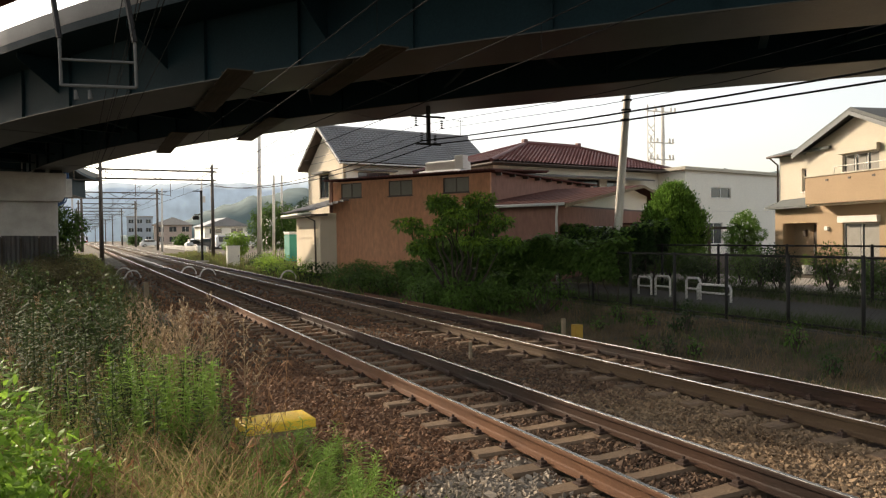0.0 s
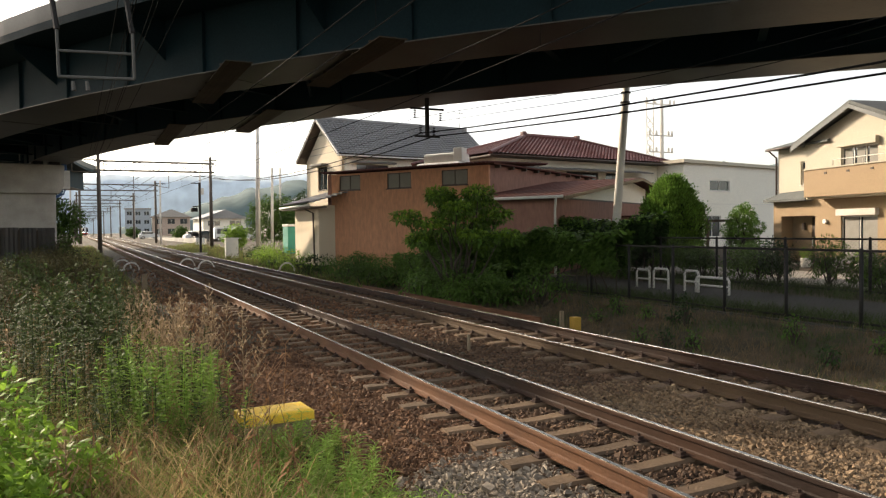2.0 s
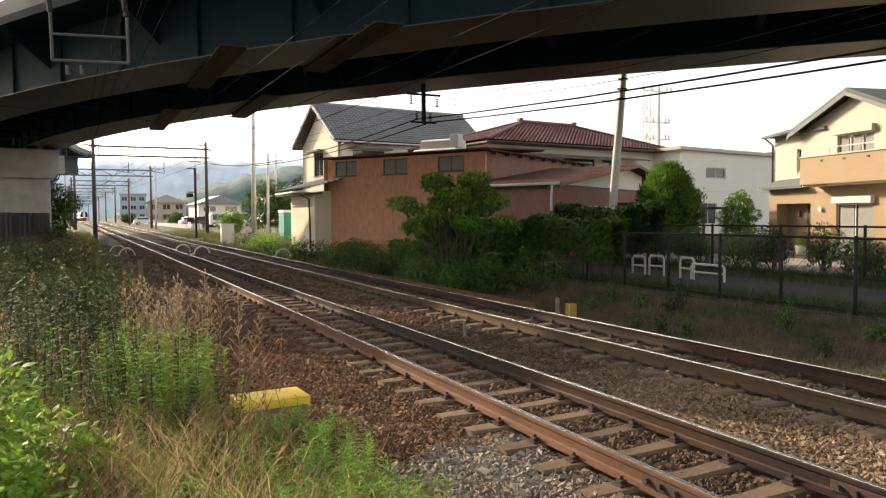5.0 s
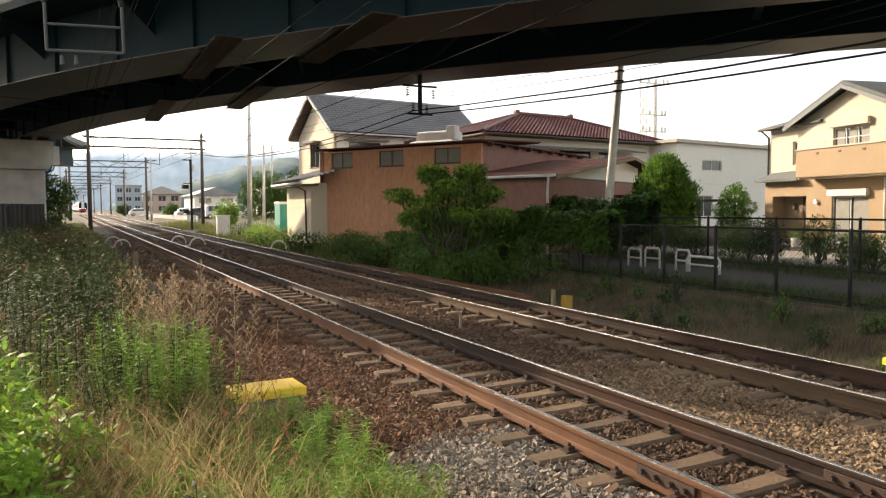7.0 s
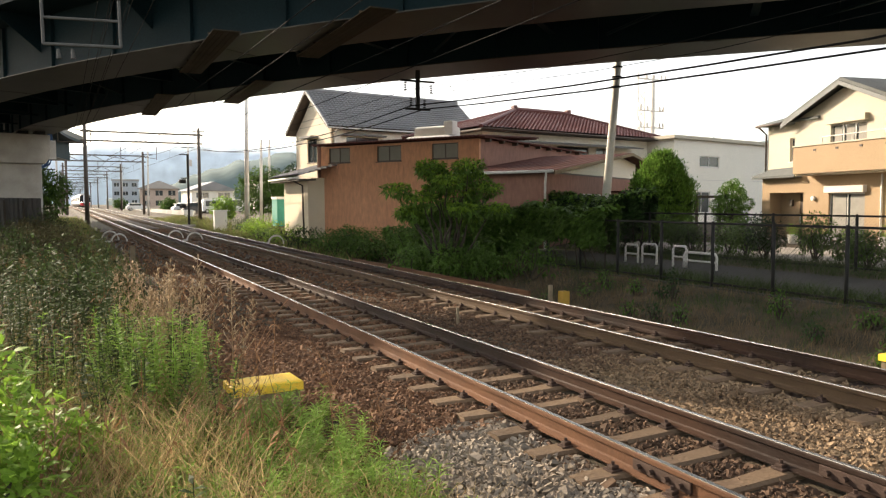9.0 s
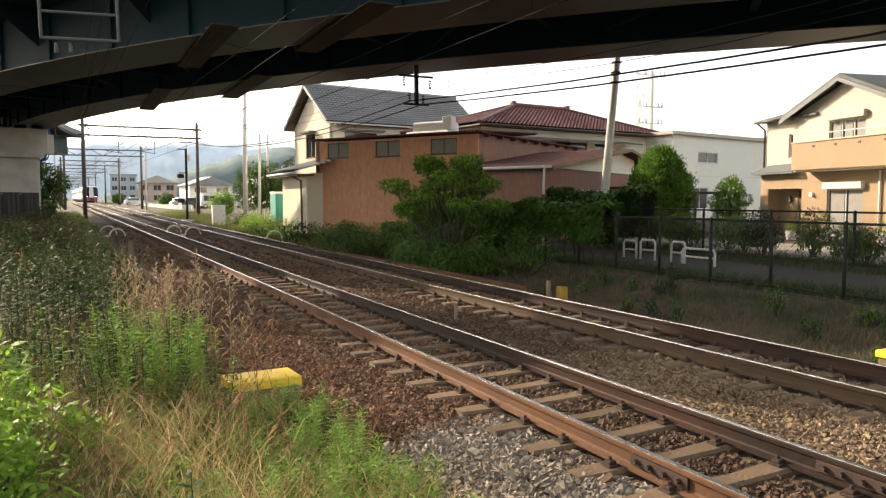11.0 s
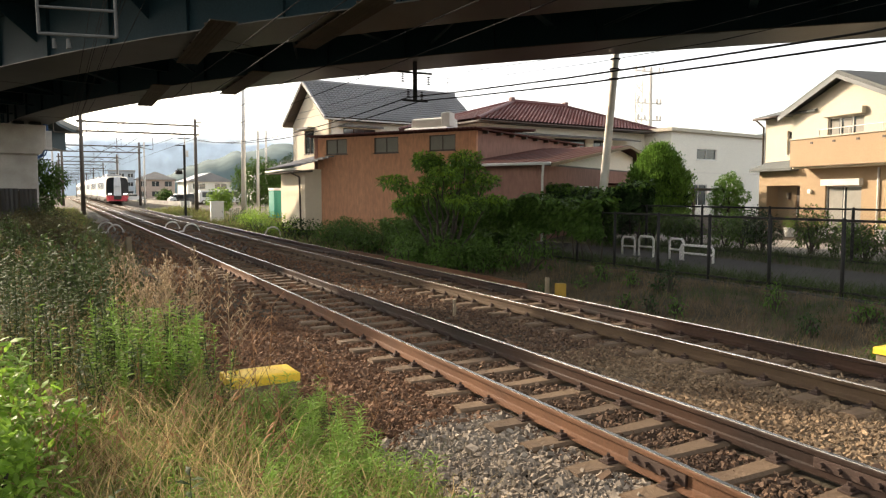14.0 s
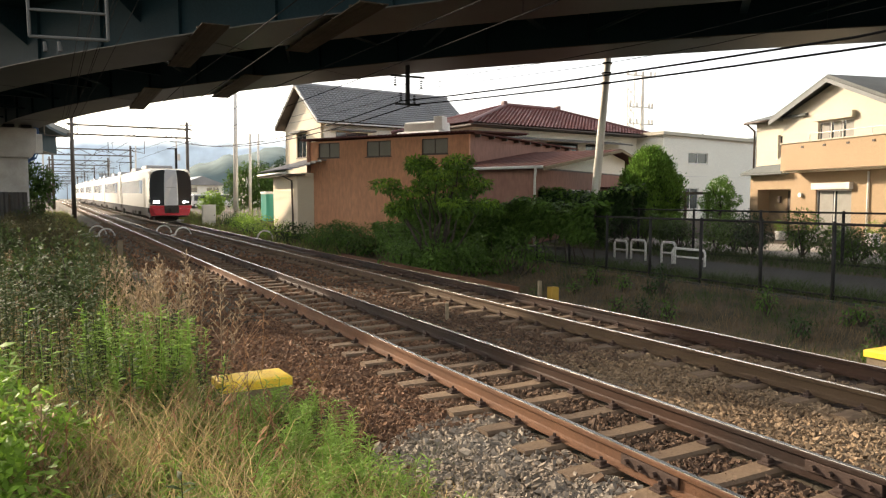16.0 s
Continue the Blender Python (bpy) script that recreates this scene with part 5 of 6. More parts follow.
def cable_loop(x, y, r):
    root = thing("cable_loop", "pale looped cable conduit beside the rails", "cable", "cable loops")
    b = B()
    dz = line(y)[1]
    tube(b, [(x - r * math.cos(a), y, dz - 0.25 + r * 1.1 * math.sin(a)) for a in [i * math.pi / 10 for i in range(11)]], 0.045, 8)
    part("conduit", b, "pole", root, smooth=True)
    b = B()
    tube(b, [(x - r, y, dz - 0.2), (x - r - 0.8, y + 0.3, dz - 0.28)], 0.045, 8)
    part("conduit", b, "pole", root, smooth=True)


for x, y, r in ((5.75, 46, 0.42), (6.35, 43.0, 0.42), (2.2, 46, 0.45), (2.5, 43.5, 0.4), (9.6, 38, 0.4)):
    cable_loop(x + line(y)[0], y, r)

# loose spare rail lying on the far shoulder
b = B()
loft(b, [[(9.35 + (y - 14) * -0.01 + px, y, -0.10 + pz) for px, pz in ((-0.05, -0.14), (0.05, -0.14), (0.015, -0.1), (0.03, 0), (-0.03, 0), (-0.015, -0.1))] for y in (14.2, 18, 22, 26)])
tagged(part("spare_rail", b, "rail_side"), "loose spare rail lying on the ballast shoulder", "rail")


# ---- the train ----
M["train_cream"] = mat("train_cream", (0.55, 0.50, 0.40), 0.35, (0.50, 0.455, 0.36), 0.5, 0.3, 0.0)
M["train_red"] = mat("train_red", (0.55, 0.02, 0.03), 0.3, (0.45, 0.02, 0.03), 0.5, 0.3, 0.0)
M["train_silver"] = mat("train_silver", (0.62, 0.63, 0.66), 0.3, (0.52, 0.53, 0.56), 0.6, 0.3, 0.0, metal=0.1)
M["train_grey"] = mat("train_grey", (0.34, 0.34, 0.35), 0.35, None, 0.8, 0.2, 0.0, metal=0.3)
M["train_glass"] = mat("train_glass", (0.010, 0.012, 0.016), 0.25, None, 1, 0.1, 0.0, spec=0.25)
M["blue_glass"] = mat("blue_glass", (0.05, 0.09, 0.22), 0.15, None, 1, 0.1, 0.0)
M["headlight"] = mat("headlight", (1.0, 0.95, 0.85), 0.3, None, 1, 0.0, 0.0, emit=6.0)
M["under"] = mat("under", (0.045, 0.04, 0.037), 0.85, (0.08, 0.065, 0.05), 1.5, 0.7, 0.1)


def body_ring(y, w, zlo, zhi, r=0.35):
    """A section across the car: upright sides and a rounded roof."""
    out = [(-w, zlo), (-w - 0.02, zlo + 0.9), (-w + 0.01, zhi - r)]
    for i in range(1, 5):
        a = math.pi / 2 * i / 5
        out.append((-w + 0.01 + r * (1 - math.cos(a)), zhi - r + r * math.sin(a) * 0.8))
    out += [(-x, z) for x, z in reversed(out)]
    return [(x, y, z) for x, z in out]


def build_car(lead):
    root = thing("train_car", "cream electric express train car with red skirt and dark cab glass" if lead else "cream electric express train car with dark windows",
                 "train", "cars of the train")
    L = 19.2
    nose = [(0.24, 0.95, 3.44), (0.5, 0.98, 3.55), (1.1, 1.0, 3.66)] if lead else [(0.0, 1.0, 3.66)]
    b = B()
    loft(b, [body_ring(y, 1.37 * k, 0.95, zh) for y, k, zh in nose + [(L, 1.0, 3.66)]])
    part("body", b, "train_cream", root, smooth=False)
    b = B()
    box(b, -1.1, 1.1, 0.9, L - 0.4, 0.32, 0.948)
    for y in (2.8, 5.2, L - 5.2, L - 2.8):
        tube(b, [(-0.75, y, 0.43), (0.75, y, 0.43)], 0.43, 12)
    for y in range(7, 13, 2):
        box(b, -1.3, 1.3, y, y + 1.4, 0.35, 0.9, bevel=0.05)
    part("underframe", b, "under", root)
    for y in (5.0, 12.0):
        b = B()
        box(b, -0.9, 0.9, y, y + 3.0, 3.60, 3.93, bevel=0.12)
        part("roof_unit", b, "train_grey", root)
    for s in (-1, 1):
        for i in range(11):
            y = 3.4 + i * 1.28 + (0.9 if i else 0)
            b = B()
            wide = 0.95 if i else 1.8
            box(b, s * 1.385 - 0.012, s * 1.385 + 0.012, y, y + wide, 1.90, 2.85, bevel=0.01)
            part("window", b, "train_glass" if i else "blue_glass", root)
        for y in (1.9, L - 1.3):
            b = B()
            box(b, s * 1.383 - 0.01, s * 1.383 + 0.01, y, y + 0.9, 1.0, 2.95, bevel=0.008)
            part("door", b, "cream_light", root)
        b = B()
        box(b, s * 1.30 - 0.03, s * 1.30 + 0.03, 0.9, L - 0.3, 0.62, 0.946)
        part("skirt", b, "under", root)
    if lead:
        for s in (-1, 1):
            b = B()
            pts0 = [(0.36, 1.12), (1.26, 1.16), (1.33, 1.5), (1.32, 2.6), (1.25, 3.05), (1.08, 3.32), (0.8, 3.44), (0.36, 3.48)]
            bot = [b.verts.new((s * x, -0.06 + 0.22 * max(0.0, x - 0.5) ** 2 + 0.05 * max(0.0, z - 2.4), z)) for x, z in pts0]
            top = [b.verts.new((s * x * 1.03, 0.06 + 0.5 * max(0.0, x - 0.7), z)) for x, z in pts0]
            b.faces.new(bot); b.faces.new(top[::-1])
            for k in range(8):
                b.faces.new((bot[k], bot[(k + 1) % 8], top[(k + 1) % 8], top[k]))
            part("cab_glass", b, "train_glass", root, "black wrap-round cab glass")
            b = B()
            tube(b, [(s * 0.82, -0.09, 1.34), (s * 0.82, 0.02, 1.34)], 0.09, 12)
            tube(b, [(s * 1.04, -0.08, 1.34), (s * 1.04, 0.05, 1.34)], 0.07, 12)
            part("headlight", b, "headlight", root, "lit white headlight")
            b = B()
            box(b, s * 0.95 - 0.33, s * 0.95 + 0.33, -0.07, 0.1, 1.20, 1.24, bevel=0.01)
            part("lamp_frame", b, "train_glass", root)
        b = B()
        loft(b, [[(x, y, 1.0), (x, y, 1.5), (x * 0.95, y + 0.02, 2.6), (x * 0.86, y + 0.08, 3.40), (x * 0.8, y + 0.16, 3.5), (-x * 0.8, y + 0.16, 3.5), (-x * 0.86, y + 0.08, 3.40), (-x * 0.95, y + 0.02, 2.6), (-x, y, 1.5), (-x, y, 1.0)]
                 for x, y in ((0.44, 0.08), (0.44, -0.07), (0.40, -0.10))])
        part("end_door", b, "train_silver", root, "silver-white centre panel between the cab windows")
        b = B()
        box(b, -0.26, 0.26, -0.115, -0.09, 2.3, 2.34)
        part("panel_seam", b, "train_grey", root)
        b = B()
        loft(b, [[(-1.32, 0.05, 0.90), (1.32, 0.05, 0.90), (1.32, 0.05, 1.11), (-1.32, 0.05, 1.11)], [(-1.18, -0.15, 0.90), (1.18, -0.15, 0.90), (1.20, -0.10, 1.11), (-1.20, -0.10, 1.11)]])
        part("bumper", b, "train_red", root)
        b = B()
        loft(b, [[(-1.22, 0.5, 0.42), (1.22, 0.5, 0.42), (1.32, 0.5, 0.89), (-1.32, 0.5, 0.89)], [(-1.0, -0.26, 0.46), (1.0, -0.26, 0.46), (1.2, -0.17, 0.89), (-1.2, -0.17, 0.89)]])
        part("skirt", b, "train_red", root, "red front skirt")
        b = B()
        box(b, -0.45, 0.45, -0.28, -0.1, 0.62, 1.12, bevel=0.04)
        tube(b, [(0, -0.3, 0.85), (0, -0.55, 0.85)], 0.13, 10)
        part("coupler", b, "under", root)
    else:
        b = B()
        tube(b, [(-0.5, 9.5, 3.95), (-0.5, 10.3, 4.5), (-0.5, 9.6, 5.0)], 0.03, 6)
        tube(b, [(0.5, 9.5, 3.95), (0.5, 10.3, 4.5), (0.5, 9.6, 5.0)], 0.03, 6)
        tube(b, [(-0.85, 9.6, 5.02), (0.85, 9.6, 5.02)], 0.03, 6)
        part("pantograph", b, "dark_steel", root)
    return root


CARS = [build_car(k == 0) for k in range(6)]
for c in CARS:
    c.scale = (1.09, 1.09, 1.09)


def car_pose(y):
    xa, za = line(y)
    xb, zb = line(y + 19.2)
    d = Vector((xb - xa, 19.2, zb - za))
    return Matrix.Translation((TRACKS[1] + xa, y, za)) @ pose(0, 0, 0, math.degrees(math.atan2(d.z, d.y)), 0, -math.degrees(math.atan2(d.x, d.y)))


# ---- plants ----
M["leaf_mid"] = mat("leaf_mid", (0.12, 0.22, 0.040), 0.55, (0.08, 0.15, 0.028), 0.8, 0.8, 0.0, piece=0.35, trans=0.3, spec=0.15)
M["leaf_conifer"] = mat("leaf_conifer", (0.16, 0.285, 0.05), 0.6, (0.10, 0.19, 0.034), 0.8, 0.8, 0.0, piece=0.4, trans=0.45, spec=0.15)
# dull olive leaf darkened to carry the shade on verge and bank
M["leaf_olive_shaded"] = mat("leaf_olive_shaded", (0.062, 0.098, 0.028), 0.65, (0.040, 0.052, 0.018), 0.7, 0.9, 0.0, piece=0.45, trans=0.22, spec=0.15)
M["leaf_weed"] = mat("leaf_weed", (0.27, 0.41, 0.085), 0.55, (0.17, 0.29, 0.055), 0.8, 0.8, 0.0, piece=0.35, trans=0.45, spec=0.15)
M["verge"] = mat("verge", (0.20, 0.165, 0.075), 0.85, (0.13, 0.125, 0.05), 0.4, 0.8, 0.0, piece=0.4, trans=0.25, spec=0.15)
M["leaf_dull"] = mat("leaf_dull", (0.068, 0.070, 0.030), 0.75, (0.062, 0.045, 0.022), 0.5, 0.9, 0.0, piece=0.4, trans=0.3, spec=0.15)
M["litter"] = mat("litter", (0.17, 0.12, 0.062), 0.9, (0.09, 0.065, 0.032), 0.8, 0.8, 0.0, piece=0.4)
M["brown_weed"] = mat("brown_weed", (0.30, 0.165, 0.085), 0.85, (0.20, 0.105, 0.055), 0.8, 0.8, 0.0, piece=0.35, trans=0.2, spec=0.15)

class Leaves:
    """Collects bent leaves and blades into one mesh."""

    def __init__(self, seed):
        self.v, self.f, self.rng = [], [], np.random.default_rng(seed)

    def leaf(self, p, d, length, width, droop=0.3, fold=0.0):
        p, d = np.asarray(p, float), np.asarray(d, float)
        d = d / (np.linalg.norm(d) + 1e-9)
        s = np.cross(d, (0, 0, 1.0)) + self.rng.normal(0, 0.25, 3)
        s = s / (np.linalg.norm(s) + 1e-9) * width * 0.5
        mid = p + d * length * 0.45 - np.array((0, 0, droop * length * 0.12))
        tip = p + d * length - np.array((0, 0, droop * length * 0.5))
        k = len(self.v)
        self.v += [p - s * 0.25, p + s * 0.25, mid + s, mid - s, tip]
        self.f += [(k, k + 1, k + 2, k + 3), (k + 3, k + 2, k + 4)]

    def blade(self, p, lean, length, width, bend):
        """A grass blade in four joints that arches over."""
        p = np.asarray(p, float)
        a = self.rng.uniform(0, math.tau)
        s = np.array((math.cos(a), math.sin(a), 0)) * width * 0.5
        k = len(self.v)
        q = p.copy()
        ang = 0.08 + 0.25 * self.rng.random()
        for i in range(4):
            w = (1.0, 0.85, 0.6, 0.0)[i]
            if i < 3:
                self.v += [q - s * w, q + s * w]
            else:
                self.v += [q]
            st = length / 3
            q = q + np.array((lean[0] * math.sin(ang), lean[1] * math.sin(ang), math.cos(ang))) * st
            ang += bend * (0.6 + 0.8 * self.rng.random())
        self.f += [(k, k + 1, k + 3, k + 2), (k + 2, k + 3, k + 5, k + 4), (k + 4, k + 5, k + 6)]

    def stem(self, p, q, w):
        p, q = np.asarray(p, float), np.asarray(q, float)
        k = len(self.v)
        for e, ww in ((p, w), (q, w * 0.6)):
            for i in range(3):
                a = i * math.tau / 3
                self.v.append(e + np.array((math.cos(a), math.sin(a), 0)) * ww)
        self.f += [(k + i, k + (i + 1) % 3, k + 3 + (i + 1) % 3, k + 3 + i) for i in range(3)]

    def mesh(self, name, material):
        return quads(name, [tuple(map(float, p)) for p in self.v], self.f, material)


def shell(rng, n, c, r, flat=1.0, inner=0.55):
    """Points in the outer part of an uneven ball, and the way outward."""
    d = rng.normal(size=(n, 3))
    d /= np.linalg.norm(d, axis=1)[:, None]
    rad = inner + (1 - inner) * rng.random(n) ** 0.5
    return np.asarray(c) + d * rad[:, None] * np.asarray(r), d


def crown(seed, clumps, n, size, material, droop=0.5, wide=0.5):
    """Leaves round many overlapping clumps (centre, radii)."""
    L = Leaves(seed)
    rng = L.rng
    for c, r in clumps:
        k = int(n * (r[0] * r[1] + r[0] * r[2] + r[1] * r[2]) / 3)
        pts, ds = shell(rng, max(k, 6), c, r)
        for p, d in zip(pts, ds):
            d = d + rng.normal(0, 0.55, 3) + (0, 0, -0.15)
            L.leaf(p, d, size * rng.uniform(0.6, 1.35), size * wide * rng.uniform(0.7, 1.2), droop)
    return L.mesh("crown", material)


def limb(b, p, q, r0, r1, rng, n=5):
    pts, rad = [], []
    for i in range(n + 1):
        f = i / n
        w = 0.06 * math.dist(p, q) * math.sin(f * math.pi)
        pts.append(tuple(a + (c - a) * f + rng.uniform(-w, w) for a, c in zip(p, q)))
        rad.append(r0 + (r1 - r0) * f)
    tube(b, pts, rad, 7)


def build_fig_tree():
    rng = random.Random(3)
    base = (10.95, 21.6, ground_z(10.95, 21.6))
    root = thing("broadleaf_tree", "small spreading broadleaf tree with tiered leaves, tops painted as sunlit", "tree")
    b = B()
    clumps, bright = [], []
    tops = []
    for i in range(11):
        a = i * 2.4
        rr = 0.5 + 0.95 * rng.random()
        h = 1.35 + 1.75 * (i / 10)
        rr *= 1.25 - 0.6 * (i / 10)
        tops.append((base[0] + rr * math.cos(a) * 0.9, base[1] + rr * math.sin(a), h))
    tops += [(9.5, 22.4, 2.35), (12.1, 20.9, 2.35), (12.2, 20.6, 1.7), (10.5, 21.9, 3.1), (11.6, 21.2, 2.75), (9.9, 22.2, 1.6)]
    for t in tops:
        limb(b, (base[0], base[1], base[2] + 0.1), t, 0.055, 0.012, rng)
        clumps.append((t, (0.55, 0.55, 0.17)))
        clumps.append(((t[0] + rng.uniform(-0.4, 0.4), t[1] + rng.uniform(-0.4, 0.4), t[2] - 0.1), (0.42, 0.42, 0.15)))
        # sunlight on each tier is painted: a thin brighter-leaved clump on top
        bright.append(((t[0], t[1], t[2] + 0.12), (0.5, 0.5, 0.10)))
    part("trunk", b, "bark", root)
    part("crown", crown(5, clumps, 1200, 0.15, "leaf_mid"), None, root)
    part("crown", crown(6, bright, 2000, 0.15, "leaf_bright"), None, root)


def tree(name, label, x, y, h, r, material, seed, leaf=0.2, n=300, trunk=0.15, cone=False, low=0.25, z=None):
    rng = random.Random(seed)
    z0 = ground_z(x, y) if z is None else z
    root = thing(name, label, "tree")
    b = B()
    tube(b, [(x, y, z0 - 0.1), (x + 0.05, y, z0 + h * 0.4), (x, y, z0 + h * 0.85)], [trunk, trunk * 0.7, trunk * 0.2], 8)
    clumps = []
    k = 34 if cone else 22
    for i in range(k):
        f = (i + 0.5) / k
        a = i * 2.4 + rng.uniform(-0.3, 0.3)
        hh = z0 + h * (low + (1 - low) * f)
        prof = (1 - f) ** 0.6 * (0.35 + f) ** 0.3 if cone else math.sin(math.pi * min(0.97, 0.15 + 0.8 * f)) ** 0.7
        rr = r * prof * rng.uniform(0.55, 0.85)
        c = (x + rr * math.cos(a), y + rr * math.sin(a), hh)
        s = r * (0.40 if cone else 0.42) * rng.uniform(0.75, 1.2) * (0.6 + 0.4 * prof)
        clumps.append((c, (s, s, s * (1.3 if cone else 0.75))))
        if not cone and i % 2:
            limb(b, (x, y, z0 + h * 0.3), c, trunk * 0.4, 0.02, rng)
    part("trunk", b, "bark", root)
    part("crown", crown(seed, clumps, n, leaf, material), None, root)
    return root


def build_hedge(name, label, x, y0, y1, ztop, thick, seed, drop, material="leaf_dark"):
    """Ivy grown thickly over a fence, hanging down in strands."""
    L, T = Leaves(seed), Leaves(seed + 1)
    rng = L.rng
    y = y0
    while y < y1:
        top = ztop + 0.14 * math.sin(y * 1.3) + 0.10 * math.sin(y * 3.7 + 1) + 0.05 * rng.normal()
        hang = drop * (0.72 + 0.28 * math.sin(y * 0.9 + 0.5) + 0.25 * rng.random())
        z0 = top - max(0.5, hang)
        for _ in range(100):
            f = rng.random() ** 0.8
            zz = top - f * (top - z0)
            half = thick * (0.5 + 0.12 * math.sin(y * 2.1)) * (1 - 0.55 * f)
            px = x + rng.choice((-1, -1, 1)) * half * rng.uniform(0.75, 1.05) if f > 0.08 else x + rng.uniform(-half, half)
            d = (math.copysign(0.6, px - x) + rng.normal(0, 0.4), rng.normal(0, 0.6), rng.uniform(-0.7, 0.35))
            # light on the hedge top is painted: most topmost leaves get a lighter green
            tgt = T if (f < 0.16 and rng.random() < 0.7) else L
            tgt.leaf((px, y + rng.uniform(-0.1, 0.1), zz), d, rng.uniform(0.11, 0.21), rng.uniform(0.09, 0.16), 0.6)
        y += 0.035
    root = thing(name, label, "hedge", kind="")
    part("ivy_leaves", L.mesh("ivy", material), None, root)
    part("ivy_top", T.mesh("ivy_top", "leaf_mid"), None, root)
    b = B()
    rr = random.Random(seed)
    y = y0 + 0.2
    while y < y1:
        limb(b, (x + rr.uniform(-0.1, 0.1), y, ground_z(x, y) - 0.05), (x + rr.uniform(-0.15, 0.15), y + rr.uniform(-0.2, 0.2), ztop - 0.2), 0.025, 0.012, rr)
        y += 0.5
    part("vine_stem", b, "bark", root)


def bush(name, label, x, y, r, h, material, seed, leaf=0.12, n=420, group=""):
    rng = random.Random(seed)
    z = ground_z(x, y)
    clumps = []
    for i in range(12):
        a, f = i * 2.4, rng.random()
        rr = r * 0.72 * math.sqrt((i + 0.4) / 12)
        clumps.append(((x + rr * math.cos(a), y + rr * math.sin(a), z + h * (0.75 - 0.5 * (rr / r) ** 2) * rng.uniform(0.75, 1.15)), (r * 0.38, r * 0.38, h * 0.34)))
    root = thing(name, label, "bush", group)
    b = B()
    for c, _ in clumps[::2]:
        limb(b, (x, y, z - 0.05), c, 0.03, 0.01, rng, 3)
    part("stem", b, "bark", root)
    part("foliage", crown(seed, clumps, n, leaf, material), None, root)


build_fig_tree()
for k, (x, y, r, hh) in enumerate(((10.3, 20.3, 0.7, 0.95), (11.3, 19.8, 0.7, 0.9), (9.8, 22.0, 0.7, 1.0), (10.9, 21.2, 0.8, 1.2))):
    bush("lineside_bush", "leafy green shrub at the foot of the broadleaf tree", x, y, r, hh, "leaf" if k % 2 else "leaf_mid", 600 + k, 0.12, 700, "bushes on the bank")
build_hedge("ivy_hedge", "dense dark ivy smothering the fence and hanging in strands", 13.9, 16.9, 30.0, 1.80, 1.0, 21, 1.3, "leaf")
build_hedge("ivy_hedge", "thick dark creeper covering the bank below the fence", 13.1, 21.5, 31.0, 0.7, 1.0, 23, 1.0, "leaf")
build_hedge("ivy_hedge", "rounded mound of dark ivy grown over the far fence", 18.3, 20.2, 29.0, 2.2, 1.3, 25, 1.35)
def build_conifer(x, y, h, r):
    """A dense evergreen: upswept sprays packed over an egg-shaped crown."""
    root = thing("conifer_tree", "dense bright-green conical evergreen tree beside the house", "tree")
    z0 = ground_z(x, y)
    b = B()
    tube(b, [(x, y, z0 - 0.1), (x, y, z0 + h * 0.9)], [0.16, 0.03], 8)
    part("trunk", b, "bark", root)
    L, D = Leaves(31), Leaves(32)
    rng = L.rng
    for i in range(1500):
        f = (i + 0.5) / 1500
        a = i * 2.39996
        prof = math.sin(math.pi * (0.17 + 0.80 * f)) ** 0.72
        rr = r * prof * (0.84 + 0.32 * noise.noise((math.cos(a) * 3, math.sin(a) * 3, f * 9)) + rng.normal(0, 0.05))
        out = np.array((math.cos(a), math.sin(a), 0.0))
        c = np.array((x, y, z0 + 0.25 + f * (h - 0.3))) + out * rr
        for _ in range(26):
            q = c + rng.normal(0, 0.11, 3) - out * rng.uniform(0, 0.16)
            L.leaf(q, out * 0.5 + np.array((0, 0, 1.0)) + rng.normal(0, 0.4, 3), rng.uniform(0.09, 0.19), rng.uniform(0.04, 0.075), 0.1)
        # shade inside the crown is painted: inner leaves use the dark green
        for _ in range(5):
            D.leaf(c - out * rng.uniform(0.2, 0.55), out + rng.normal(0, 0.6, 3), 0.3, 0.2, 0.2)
    part("crown", L.mesh("crown", "leaf_conifer"), None, root)
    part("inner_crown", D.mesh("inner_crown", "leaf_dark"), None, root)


build_conifer(23.8, 25.4, 3.85, 1.5)
tree("garden_tree", "small bushy garden tree by the yellow house", 27.7, 24.9, 2.6, 0.85, "leaf_conifer", 33, 0.10, 4200, 0.07)
M_far = (
    ("roadside_tree", "dark green tree beside the concrete pier", -2.6, 66.0, 4.6, 2.2, "leaf", 41, 0.26, 480),
    ("roadside_tree", "dark green tree in shade beyond the pier", -4.6, 70.0, 5.6, 2.6, "leaf_dark", 42, 0.28, 480),
    ("roadside_tree", "round green tree behind the lineside poles", 15.0, 66.0, 4.6, 2.4, "leaf", 43, 0.24, 480),
    ("roadside_tree", "round green tree behind the lineside poles", 18.5, 69.0, 4.9, 2.7, "leaf_dark", 44, 0.24, 480),
    ("roadside_tree", "bright green tree near the white cabinet", 12.6, 71.0, 2.3, 1.2, "leaf_bright", 45, 0.24, 480),
    ("roadside_tree", "green tree beside parked cars far along the line", 13.6, 126.0, 2.0, 1.3, "leaf", 46, 0.4, 200),
    ("roadside_tree", "green tree beside parked cars far along the line", 9.4, 185.0, 2.2, 1.6, "leaf", 47, 0.45, 160),
)
for a in M_far:
    tree(*a)
rng0 = random.Random(77)
